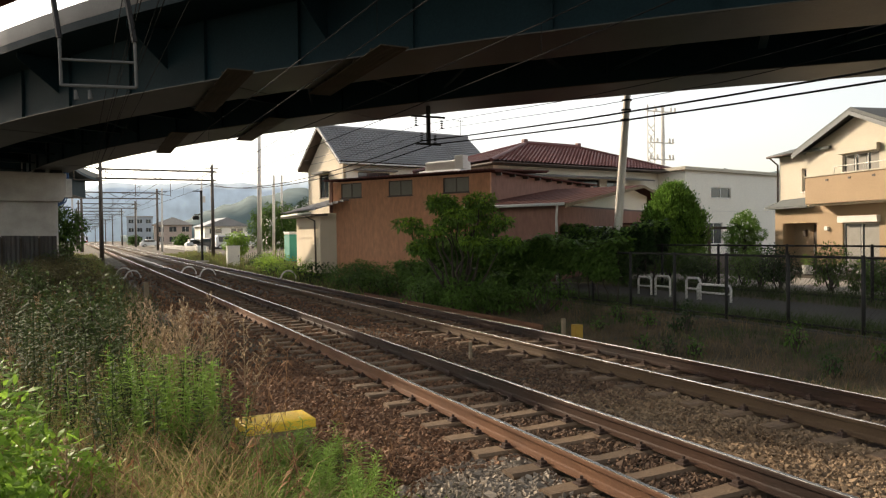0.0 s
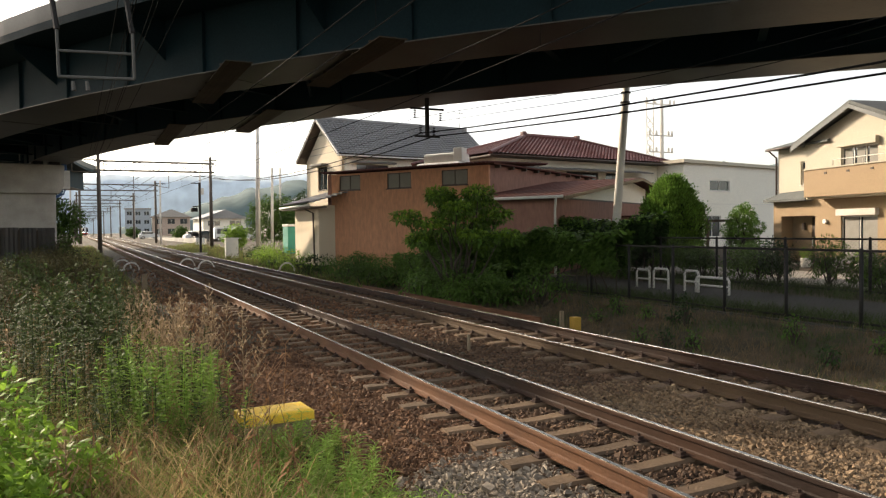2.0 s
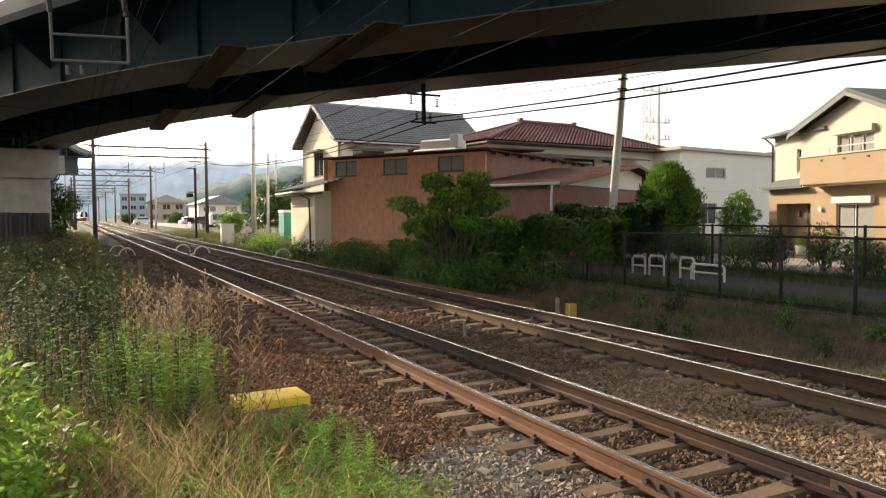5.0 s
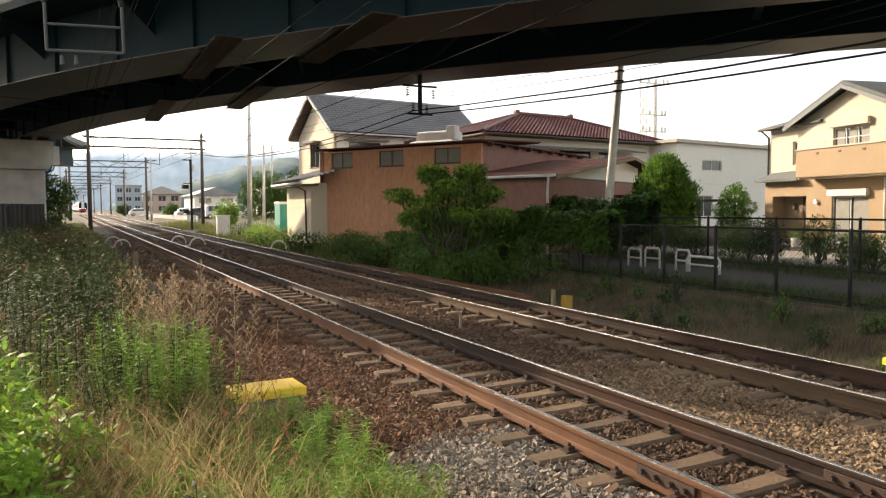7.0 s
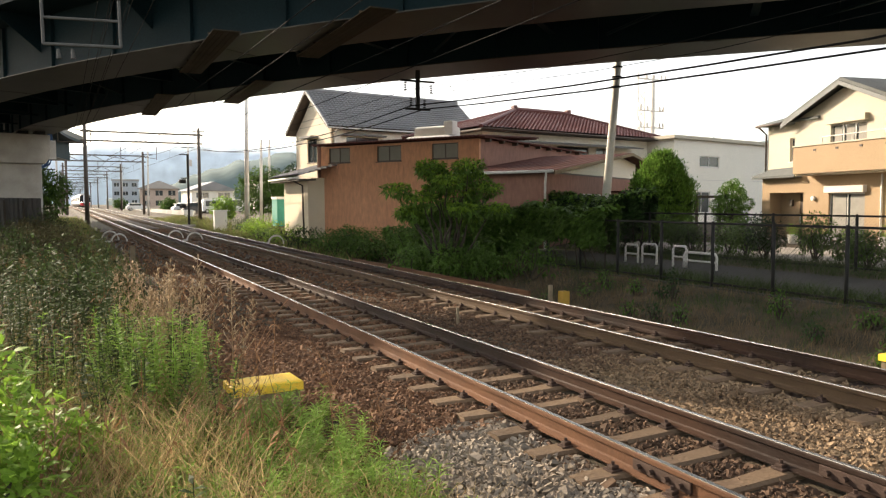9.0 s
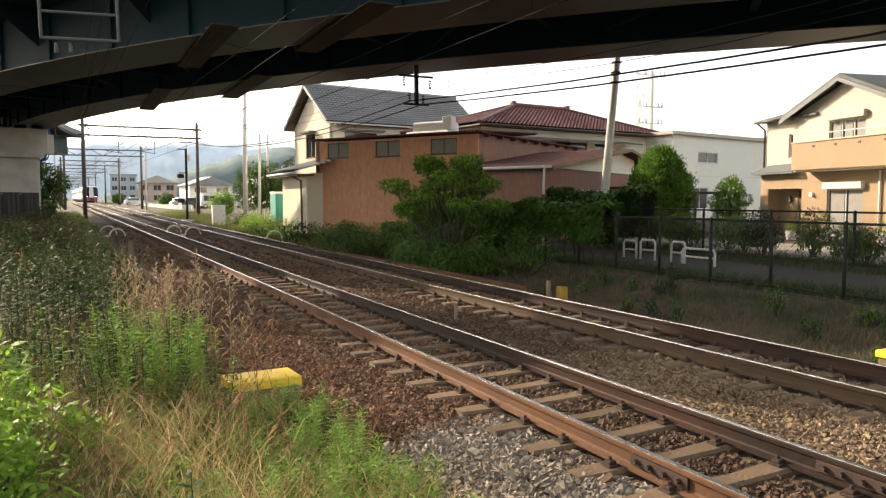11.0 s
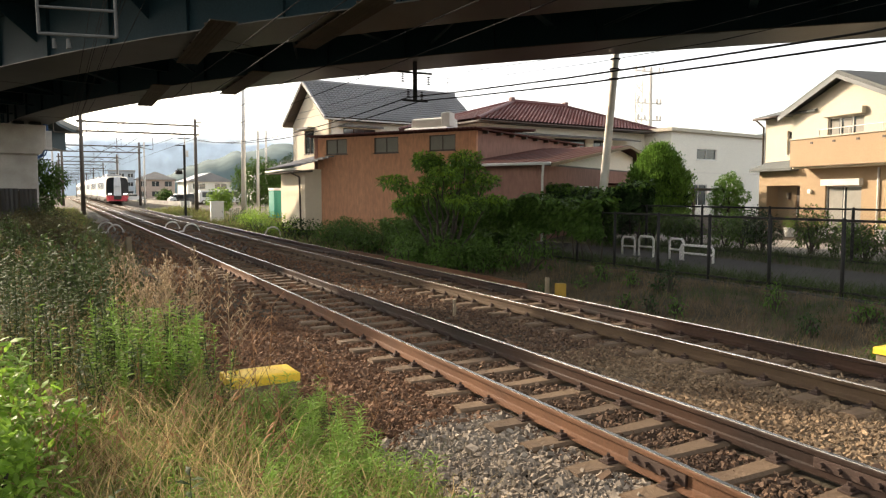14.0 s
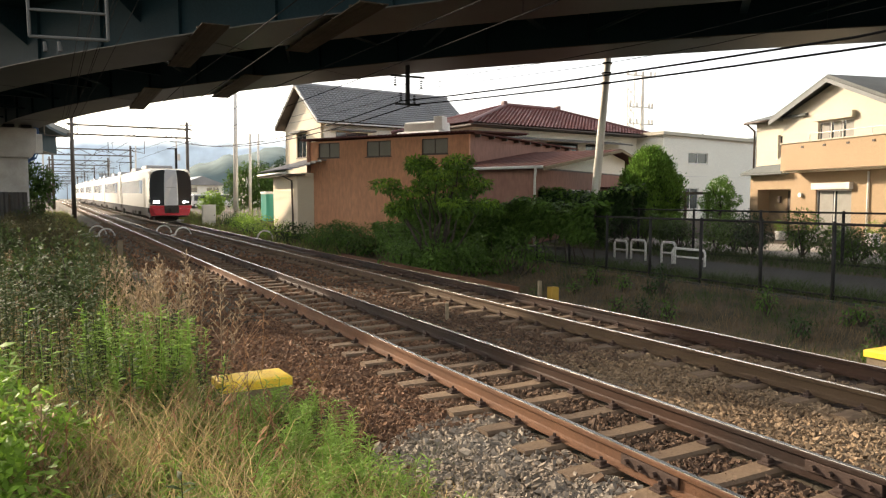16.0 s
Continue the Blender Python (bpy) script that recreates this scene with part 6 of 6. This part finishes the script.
for i in range(17):
    y = 18.5 + i * 1.05
    bush("lineside_bush", "leafy green bush on the railway bank", 11.3 + rng0.uniform(-0.9, 1.2), y + rng0.uniform(-0.4, 0.4), 1.0 + 0.4 * rng0.random(), 0.9 + 0.45 * rng0.random(),
         rng0.choice(["leaf", "leaf_mid", "leaf"]), 80 + i, 0.12, 420, "bushes on the bank")
for i in range(9):
    y = 37 + i * 2.1
    # sunlight is put into the bright leaf colour; every fourth bush stays dark
    bush("lineside_bush", "bush beside the line, sunlight painted as bright yellow-green leaves", 10.9 + rng0.uniform(-0.7, 0.9), y, 1.1 + 0.4 * rng0.random(), 0.8 + 0.5 * rng0.random(),
         "leaf_bright" if i % 4 else "leaf_dark", 100 + i, 0.14, 260, "bushes on the bank")
for i in range(15):
    bush("garden_shrub", "low garden shrub behind the lane", 19.6 + rng0.uniform(-0.6, 0.8), 9.0 + i * 1.15, 0.6, 0.9 + 0.7 * rng0.random(), rng0.choice(["leaf", "leaf_dark", "leaf_mid"]), 130 + i, 0.10, 1800, "garden shrubs")
for i, (x, y, h) in enumerate([(12.2, 12.6, 0.75), (12.0, 9.6, 0.55), (12.5, 8.0, 0.4), (11.8, 7.2, 0.5), (12.4, 15.2, 0.5)] + [(rng0.uniform(10.6, 13.3), rng0.uniform(6.5, 18), rng0.uniform(0.2, 0.45)) for _ in range(16)]):
    bush("bank_weed", "leafy weed on the bare shaded bank", x, y, 0.22, h, "leaf" if i % 3 else "leaf_dark", 150 + i, 0.09, 900, "weeds on the bank")
for i in range(22):
    y = 13 + i * 1.9
    bush("lineside_bush", "dull olive-brown bush overgrowing the near verge", -0.9 - 0.03 * y + rng0.uniform(-1.3, 1.3), y, 0.9 + 0.4 * rng0.random(), 1.2 + 0.7 * rng0.random(),
         rng0.choice(["leaf_dull", "leaf_dull", "leaf_olive_shaded"]), 500 + i, 0.09, 650, "bushes on the near verge")
# the sprawling vine at the camera's feet
for i, (x, y, r, h) in enumerate(((-0.28, 5.9, 0.42, 0.86), (-0.02, 6.3, 0.32, 0.66), (-0.75, 5.4, 0.62, 1.35), (-0.42, 4.6, 0.42, 1.0), (-1.25, 6.9, 0.5, 1.2), (-0.9, 4.5, 0.5, 1.1), (-1.7, 8.8, 0.7, 1.9))):
    bush("broadleaf_weed", "bright green broad-leaved vine sprawling over the weeds", x, y, r, h, "leaf_bright", 170 + i, 0.095, 1700, "vines in the foreground")


def build_weeds():
    rng = np.random.default_rng(9)
    green, dry, leafy, lit, seed, brown = (Leaves(200 + k) for k in range(6))

    def edge(y):
        """The right edge of the weeds."""
        if y < 6.8:
            return 2.3 + 0.2 * math.sin(y * 3.1) - 0.25 * max(0.0, y - 6.0)
        return -0.1 + 1.75 + 0.35 * math.sin(y * 1.1) + 0.2 * math.sin(y * 2.7 + 1) + (0.5 if y < 6.2 else 0.0) - (0.35 if 8.6 < y < 12 else 0)

    # arching grass, dry and green, in tufts
    for _ in range(3600):
        y = 3.0 + 26 * rng.random() ** 1.7
        x = rng.uniform(-3.5 - 0.12 * y, edge(y))
        if 1.3 < x < 2.3 and 7.5 < y < 8.4:
            continue
        z = ground_z(x, y) - 0.02
        is_dry = noise.noise((x * 0.55, y * 0.55, 2.0)) + 0.30 * rng.normal() + (0.28 if -0.6 < x < 1.6 and y < 7.5 else 0) > 0.02
        L = dry if is_dry else green
        for _ in range(9):
            a = rng.uniform(0, math.tau)
            L.blade((x + rng.normal(0, 0.09), y + rng.normal(0, 0.09), z), (math.cos(a), math.sin(a)), rng.uniform(0.35, 1.0) * (0.42 if x > 1.05 and y > 5.6 else 0.7 if x > 1.05 else 1.0), rng.uniform(0.005, 0.010), 0.42)
    # tall leafy stalks
    for _ in range(3300):
        y = 3.6 + 30 * rng.random() ** 1.5
        x = rng.uniform(-4.5 - 0.12 * y, edge(y) - 0.15)
        patch = noise.noise((x * 0.5 + 9, y * 0.5, 5.0))
        if patch < 0.0 and rng.random() < 0.88:
            continue
        if (y < 6.8 and x > -0.6 and rng.random() < 0.96) or (1.3 < x < 2.3 and 7.5 < y < 8.4):
            continue
        z = ground_z(x, y)
        h = rng.uniform(0.45, 1.05) * (1.1 + 0.5 * max(patch, 0)) * (0.6 if x > 0.9 else 1.0) + (0.35 if x < -1.5 else 0)
        tip = np.array((x + rng.normal(0, 0.12), y + rng.normal(0, 0.12), z + h))
        p0 = np.array((x, y, z - 0.02))
        # lit and shaded leaf colours; past y = 9 almost all stalks go dark
        L = lit if noise.noise((x * 0.8, y * 0.8, 11.0)) > (0.05 if y < 9.0 else 0.55) else leafy
        L.stem(p0, tip, 0.006)
        n = int(h * 40)
        for k in range(n):
            f = 0.12 + 0.88 * k / n
            a = k * 2.4 + rng.uniform(-0.3, 0.3)
            L.leaf(p0 + (tip - p0) * f, (math.cos(a), math.sin(a), 0.55 - 0.6 * (1 - f)), rng.uniform(0.08, 0.17) * (1.15 - 0.45 * f), rng.uniform(0.02, 0.042), 0.6)
    # flattened golden grass in front of the junction box
    for _ in range(380):
        y = rng.uniform(4.0, 7.4)
        x = rng.uniform(-0.9, 1.25)
        if noise.noise((x * 1.3, y * 1.3, 17.0)) < -0.12:
            continue
        z = ground_z(x, y) - 0.02
        for _ in range(5):
            a = rng.uniform(0, math.tau)
            dry.blade((x + rng.normal(0, 0.08), y + rng.normal(0, 0.08), z), (math.cos(a), math.sin(a)), rng.uniform(0.55, 1.15), rng.uniform(0.005, 0.009), 0.46)
    # rough grass behind the viewer
    for _ in range(700):
        x, y = rng.uniform(-6, 1.8), rng.uniform(-9, 2.6)
        if x * x + y * y < 1.2:
            continue
        z = ground_z(x, y) - 0.02
        for _ in range(6):
            a = rng.uniform(0, math.tau)
            green.blade((x + rng.normal(0, 0.15), y + rng.normal(0, 0.15), z), (math.cos(a), math.sin(a)), rng.uniform(0.2, 0.5), 0.012, 0.42)
    # feathery green rosettes in front
    for _ in range(520):
        y = rng.uniform(3.2, 7.6)
        x = rng.uniform(0.1, 2.3)
        if (1.3 < x < 2.3 and 7.5 < y < 8.4) or x > edge(y) + 0.3:
            continue
        z = ground_z(x, y)
        h = rng.uniform(0.18, 0.5)
        p0, tip = np.array((x, y, z)), np.array((x + rng.normal(0, 0.05), y + rng.normal(0, 0.05), z + h))
        lit.stem(p0, tip, 0.005)
        for k in range(42):
            f = 0.25 + 0.75 * k / 42
            a = k * 2.4
            lit.leaf(p0 + (tip - p0) * f, (math.cos(a), math.sin(a), 0.6), rng.uniform(0.08, 0.17), 0.012, 0.7)
    # a stand of fresh stalks by the junction box, and tall ones further back
    for k in range(330):
        if k < 120:
            x, y, h = rng.uniform(0.15, 1.28), rng.uniform(6.9, 9.2), rng.uniform(0.7, 1.25)
        else:
            x, y, h = rng.uniform(-3.0, 0.5), rng.uniform(8, 17), rng.uniform(0.9, 1.6)
        z = ground_z(x, y)
        p0, tip = np.array((x, y, z)), np.array((x + rng.normal(0, 0.1), y + rng.normal(0, 0.1), z + h))
        L = lit if k < 120 and rng.random() < 0.75 else leafy
        L.stem(p0, tip, 0.006)
        for j in range(int(h * 60)):
            f = 0.1 + 0.9 * j / (h * 60)
            a = j * 2.4 + rng.uniform(-0.4, 0.4)
            L.leaf(p0 + (tip - p0) * f, (math.cos(a), math.sin(a), 0.6), rng.uniform(0.06, 0.13), rng.uniform(0.015, 0.032), 0.7)
    # dried seed heads
    heads = [(1.05 + rng.normal(0, 0.28), 9.3 + rng.normal(0, 0.7), rng.uniform(1.15, 1.75)) for _ in range(26)]
    heads += [(rng.uniform(-2.2, 1.2), rng.uniform(5, 20), rng.uniform(0.8, 1.3)) for _ in range(24)]
    for x, y, h in heads:
        z = ground_z(x, y)
        p0 = np.array((x, y, z))
        tip = np.array((x + rng.normal(0, 0.18), y + rng.normal(0, 0.18), z + h))
        seed.stem(p0, tip, 0.007)
        for k in range(16):
            f = 0.45 + 0.55 * k / 16
            a = k * 2.4 + rng.uniform(-0.4, 0.4)
            d = np.array((math.cos(a), math.sin(a), 1.1))
            d /= np.linalg.norm(d)
            q = p0 + (tip - p0) * f
            e = q + d * (0.34 * (1.15 - f))
            seed.stem(q, e, 0.0042)
            for j in range(11):
                u = q + (e - q) * (0.15 + 0.85 * j / 11)
                seed.leaf(u, d + rng.normal(0, 0.65, 3), 0.045, 0.013, 0.1)
    # brown withered stalks
    for _ in range(240):
        y = 5 + 22 * rng.random() ** 1.4
        x = rng.uniform(-3.5, min(edge(y) + 0.5, 2.3))
        z = ground_z(x, y)
        h = rng.uniform(0.5, 1.2)
        p0 = np.array((x, y, z))
        tip = p0 + (rng.normal(0, 0.2), rng.normal(0, 0.2), h)
        brown.stem(p0, tip, 0.005)
        for k in range(7):
            a = rng.uniform(0, math.tau)
            q = p0 + (tip - p0) * rng.uniform(0.3, 1)
            brown.stem(q, q + np.array((math.cos(a) * 0.2, math.sin(a) * 0.2, 0.22)) * rng.uniform(0.5, 1.2), 0.003)
        for k in range(10):
            a = rng.uniform(0, math.tau)
            brown.leaf(p0 + (tip - p0) * rng.uniform(0.2, 1), (math.cos(a), math.sin(a), -0.2), 0.09, 0.02, 1.2)
    for L, name, material, label in ((green, "grass", "grass", "long arching green grass beside the track"), (dry, "dry_grass", "dry", "dry straw-coloured grass beside the track"),
                                     (leafy, "tall_weeds", "leaf_olive_shaded", "tall leafy weeds beside the track, shade painted as dark olive"), (lit, "leafy_weeds", "leaf_weed", "fresh green feathery weeds beside the track"),
                                     (seed, "seed_heads", "seed", "dried pinkish-brown seed heads of tall weeds"), (brown, "withered_stalks", "brown_weed", "withered rust-brown weed stalks")):
        tagged(new(name, L.mesh(name, material)), label, "weeds", kind="stuff")


build_weeds()
build_patio()


def build_bank_grass():
    """Short rough grass and litter along the banks and verges."""
    rng = np.random.default_rng(15)
    A, C, D, E = Leaves(301), Leaves(302), Leaves(303), Leaves(304)
    for _ in range(9500):
        y = 4 + 30 * rng.random() ** 1.2
        x = rng.uniform(9.7, 13.6)
        z = ground_z(x, y) - 0.02
        L = C if noise.noise((x * 0.6, y * 0.6, 3)) + 0.25 * rng.normal() > -0.25 else E
        a = rng.uniform(0, math.tau)
        for _ in range(3):
            L.blade((x + rng.normal(0, 0.05), y + rng.normal(0, 0.05), z), (math.cos(a), math.sin(a)), rng.uniform(0.10, 0.32), 0.008, 0.4)
    for _ in range(7000):
        y = 28 + 70 * rng.random()
        dx = line(y)[0]
        x = dx + (rng.uniform(-6, 2.0) if rng.random() < 0.55 else rng.uniform(9.7, 13.5))
        z = ground_z(x, y) - 0.02
        a = rng.uniform(0, math.tau)
        L = D if rng.random() < 0.6 else A
        for _ in range(3):
            L.blade((x + rng.normal(0, 0.15), y + rng.normal(0, 0.15), z), (math.cos(a), math.sin(a)), rng.uniform(0.25, 0.75), 0.03, 0.4)
    for _ in range(4200):
        y = 6 + 18 * rng.random()
        x = rng.choice((rng.uniform(13.8, 14.7), rng.uniform(17.2, 19.6)))
        z = ground_z(x, y) - 0.02
        a = rng.uniform(0, math.tau)
        for _ in range(3):
            E.blade((x + rng.normal(0, 0.08), y + rng.normal(0, 0.08), z), (math.cos(a), math.sin(a)), rng.uniform(0.15, 0.45), 0.012, 0.4)
    # shade_grass has the bank's shade in its leaf colour
    for L, name, material, label in ((A, "bank_grass", "grass", "rough green grass on the railway banks"), (E, "shade_grass", "leaf_olive_shaded", "thin grass on the bank and lane edges, shade painted dark"), (C, "bank_litter", "litter", "withered brown grass on the shaded bank"),
                                     (D, "verge_grass", "verge", "dry olive grass along the far verges")):
        tagged(new(name, L.mesh(name, material)), label, "grass", kind="stuff")


build_bank_grass()


# ---- far things ----
def build_hills():
    def ridge(name, label, d, a0, a1, heights, material, seed, rough):
        b = B()
        n = 90
        rows = []
        for k in range(n + 1):
            f = k / n
            a = radians(a0 + (a1 - a0) * f)
            h = np.interp(f, np.linspace(0, 1, len(heights)), heights)
            h = h + rough * (noise.noise((f * 14, seed, 0)) + 0.5 * noise.noise((f * 40, seed, 2)) + 0.35 * noise.noise((f * 120, seed, 5)))
            x, y = math.sin(a), math.cos(a)
            rows.append([(x * d, y * d, -3), (x * (d + 12), y * (d + 12), max(h * 0.55, -2)), (x * (d + 60), y * (d + 60), max(h, -1)), (x * (d + 260), y * (d + 260), -3)])
        loft(b, rows, closed=False)
        tagged(part(name, b, material, smooth=True), label, "hill", kind="structure")

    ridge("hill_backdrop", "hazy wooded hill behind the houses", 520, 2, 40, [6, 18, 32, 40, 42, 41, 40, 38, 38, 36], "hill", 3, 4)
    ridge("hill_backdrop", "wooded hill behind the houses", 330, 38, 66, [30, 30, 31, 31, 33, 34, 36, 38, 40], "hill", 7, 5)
    ridge("mountain_backdrop", "distant mountains with the haze painted in as pale blue", 2600, -14, 34, [60, 100, 150, 190, 200, 200, 215, 220, 200, 180], "hazed_far_hill", 5, 14)


build_hills()


def lattice_tower(x, y, z0, h):
    root = thing("power_pole", "steel power pole with cross-arms behind the red roof", "pole")
    b = B()
    tube(b, [(x, y, z0), (x, y, z0 + h)], [0.28, 0.16], 8)
    part("shaft", b, "pole", root)
    b = B()
    for k in range(9):
        za = z0 + h * 0.35 + k * 0.9
        for s, t in ((-1, 1), (1, -1)):
            tube(b, [(x - 1.1 + 0.45 * s, y + 0.5, za), (x - 1.1 + 0.45 * t, y + 0.5, za + 0.9)], 0.05, 4)
    for s in (-1, 1):
        tube(b, [(x - 1.1 + 0.45 * s, y + 0.5, z0), (x - 1.1 + 0.45 * s, y + 0.5, z0 + h + 0.3)], 0.06, 5)
    part("lattice_mast", b, "pole", root)
    for dz, w in ((0.4, 2.2), (3.6, 1.8), (5.3, 1.8), (7.0, 1.6)):
        b = B()
        box(b, x - w, x + w * 0.8, y - 0.08, y + 0.08, z0 + h - dz - 0.1, z0 + h - dz, pose(0, 0, 0))
        for k in (-0.9, -0.4, 0.5, 0.75):
            tube(b, [(x + w * k, y, z0 + h - dz), (x + w * k, y, z0 + h - dz + 0.45)], [0.14, 0.09], 6)
        part("cross_arm", b, "pole", root)


lattice_tower(53.5, 58.5, 0, 15.0)


def lineside_poles():
    for x, y, h, r, lab in ((12.1, 58.6, 10.4, 0.2, "pale concrete lineside pole"), (14.2, 63, 7.2, 0.14, "thin concrete lineside pole"), (15.6, 66, 7.4, 0.13, "thin concrete lineside pole"),
                            (11.9, 82, 9.9, 0.14, "slim grey lineside pole"), (6.8 + line(118)[0] + 5.0, 118, 9.5, 0.16, "grey lineside pole"), (13.2, 100, 9.2, 0.14, "grey lineside pole with a transformer"),
                            (9.0, 170, 9.5, 0.18, "grey lineside pole"), (-1.2, 140, 9.5, 0.18, "grey lineside pole"), (-3.5, 190, 9.5, 0.2, "grey lineside pole"), (-2.0, 105, 8.0, 0.15, "grey lineside pole")):
        z = ground_z(x, y)
        p = build_pole("lineside_pole", lab + " beside the railway", (x, y, z - 0.2), (x + 0.12, y, z + h), r, r * 0.7, "pole", "lineside poles")
        if y in (82, 100, 118, 170, 140):
            b = B()
            box(b, x - 0.7, x + 0.8, y - 0.04, y + 0.04, z + h - 0.5, z + h - 0.4)
            part("cross_arm", b, "dark_steel", p)
        if y == 100:
            b = B()
            tube(b, [(x + 0.3, y, z + 6.4), (x + 0.3, y, z + 7.2)], 0.25, 10)
            part("transformer", b, "pole", p)


lineside_poles()


def signal_mast():
    x, y = 9.6 + line(66)[0], 66
    z = line(66)[1] - 0.3
    root = thing("signal_mast", "dark railway signal mast beside the far track", "signal")
    b = B()
    tube(b, [(x, y, z), (x, y, z + 6.2)], 0.10, 8)
    part("shaft", b, "dark_steel", root)
    for dz, w in ((6.1, 0.7), (4.1, 0.6)):
        b = B()
        box(b, x - w, x + 0.1, y - 0.05, y + 0.05, z + dz, z + dz + 0.08)
        part("bracket", b, "dark_steel", root)
    for dz in (3.7, 1.6):
        b = B()
        box(b, x - 0.75, x - 0.2, y - 0.2, y + 0.1, z + dz, z + dz + 0.35, bevel=0.05)
        tube(b, [(x - 0.6, y - 0.2, z + dz + 0.2), (x - 0.6, y - 0.45, z + dz + 0.2)], 0.12, 10)
        part("signal_head", b, "dark_steel", root)
    b = B()
    box(b, x - 0.5, x + 0.5, y - 0.3, y + 0.3, z, z + 0.18, bevel=0.03)
    part("foot", b, "concrete", root)


signal_mast()


def cabinet():
    root = thing("relay_cabinet", "plain white steel relay cabinet beside the line", "cabinet")
    b = B()
    z = ground_z(10.5, 61.5)
    box(b, 10.05, 11.05, 61.2, 61.8, z, z + 1.65, bevel=0.02)
    part("body", b, "frame_white", root)
    b = B()
    box(b, 10.0, 11.1, 61.13, 61.87, z + 1.652, z + 1.73, bevel=0.015)
    part("lid", b, "frame_white", root)
    b = B()
    box(b, 10.1, 11.0, 61.185, 61.198, z + 0.12, z + 1.58)
    door = part("door", b, "frame_white", root)
    b = B()
    box(b, 10.9, 10.94, 61.165, 61.183, z + 0.8, z + 0.95)
    part("handle", b, "dark_steel", door)
    f = thing("picket_fence", "low white picket fence beside the lineside bushes", "fence")
    for k in range(26):
        b = B()
        x = 11.4 + k * 0.16
        box(b, x, x + 0.07, 60.9, 60.93, ground_z(x, 61) - 0.1, ground_z(x, 61) + 0.85)
        part("picket", b, "cream_light", f)
    b = B()
    box(b, 11.3, 15.6, 60.94, 60.97, 0.35, 0.42)
    part("rail", b, "cream_light", f)
    t = thing("portable_toilet", "green portable toilet cabin with a pale roof", "cabin", at=pose(14.6, 57.5, 0.2, 0, 0, 6))
    b = B()
    box(b, -0.6, 0.6, -0.6, 0.6, 0, 2.1, bevel=0.04)
    part("body", b, "toilet_green", t)
    b = B()
    box(b, -0.64, 0.64, -0.64, 0.64, 2.104, 2.3, bevel=0.08)
    part("roof", b, "frame_white", t)
    b = B()
    box(b, -0.4, 0.4, -0.63, -0.602, 0.1, 1.95, bevel=0.01)
    part("door", b, "toilet_green", t)


M["toilet_green"] = mat("toilet_green", (0.03, 0.30, 0.22), 0.5, None, 1, 0.3, 0.0)
cabinet()


def build_car_parked(x, y, rz, paint, label, van=False):
    """A small parked car seen from afar: body, glass, wheels."""
    z = ground_z(x, y)
    root = thing("parked_car", label, "car", "parked cars", at=pose(x, y, z, 0, 0, rz))
    h = 1.85 if van else 1.5
    side = [(-1.75, 0.3), (1.75, 0.3), (1.75, 0.85), (1.2, 0.95), (0.75, h - 0.08), (0.6, h), (-1.5, h), (-1.7, h - 0.2)] if van else \
        [(-1.9, 0.3), (1.9, 0.3), (1.9, 0.75), (1.0, 0.92), (0.4, h), (-0.9, h), (-1.5, 0.95), (-1.9, 0.85)]
    b = B()
    prism(b, side, -0.78, 0.78)
    bmesh.ops.bevel(b, geom=list(b.edges), offset=0.06, segments=2, affect="EDGES")
    part("body", b, paint, root, smooth=False)
    b = B()
    box(b, -1.4, 0.62, -0.80, 0.80, 0.98, h - 0.14, bevel=0.03)
    part("side_glass", b, "glass", root)
    for wx in (-1.2, 1.2):
        for s in (-1, 1):
            b = B()
            tube(b, [(wx, s * 0.68, 0.3), (wx, s * 0.82, 0.3)], 0.30, 14)
            wheel = part("wheel", b, "under", root)
            b = B()
            tube(b, [(wx, s * 0.821, 0.3), (wx, s * 0.835, 0.3)], 0.17, 10)
            part("rim", b, "pole", wheel)


M["car_white"] = mat("car_white", (0.75, 0.75, 0.74), 0.25, None, 1, 0.1, 0.0)
M["car_dark"] = mat("car_dark", (0.05, 0.055, 0.06), 0.25, None, 1, 0.1, 0.0)
for x, y, rz, p, lab, v in ((17.0, 104, 12, "car_white", "white van parked beside the line", True), (15.2, 108, 10, "car_dark", "dark car parked beside the line", False),
                            (14.6, 114, 8, "car_white", "white car parked beside the line", False), (16.6, 112, 10, "car_dark", "dark car parked beside the line", False),
                            (10.5, 150, 5, "car_white", "white car parked far along the line", False), (19.3, 101, 15, "car_white", "white van parked by the hedge", True)):
    build_car_parked(x, y, rz, p, lab, v)


def low_wall():
    b = B()
    loft(b, [[(x, y, 0.2), (x + 0.15, y, 0.2), (x + 0.15, y, 1.15), (x, y, 1.15)] for x, y in ((13.2, 95), (12.6, 108), (11.6, 130), (11.0, 160))])
    tagged(part("low_wall", b, "concrete"), "low grey concrete wall along the car park", "wall", kind="structure")
    b = B()
    box(b, 11.9, 13.0, 94.4, 94.6, 0.1, 1.25, bevel=0.02)
    tagged(part("white_board", b, "frame_white"), "blank white board at the end of the wall", "board")
    root = thing("shade_fence", "dark weathered board fence in the shade of the pier", "fence")
    for k in range(40):
        b = B()
        x = -8.6 + k * 0.17
        h = 1.5 + 0.12 * math.sin(k * 1.7)
        box(b, x, x + 0.15, 57.3, 57.33, -0.4, h - 0.2)
        part("board", b, "frame_dark", root)
    b = B()
    box(b, -8.7, -1.7, 57.34, 57.38, 0.6, 0.7)
    part("rail", b, "frame_dark", root)


low_wall()


# ---- what moves ----
def motions():
    for k, car in enumerate(CARS):
        walk(car, [(t * 0.5, car_pose(56.5 + 28.2 * (16.0 - t * 0.5) + 21.5 * k)) for t in range(33)])


motions()
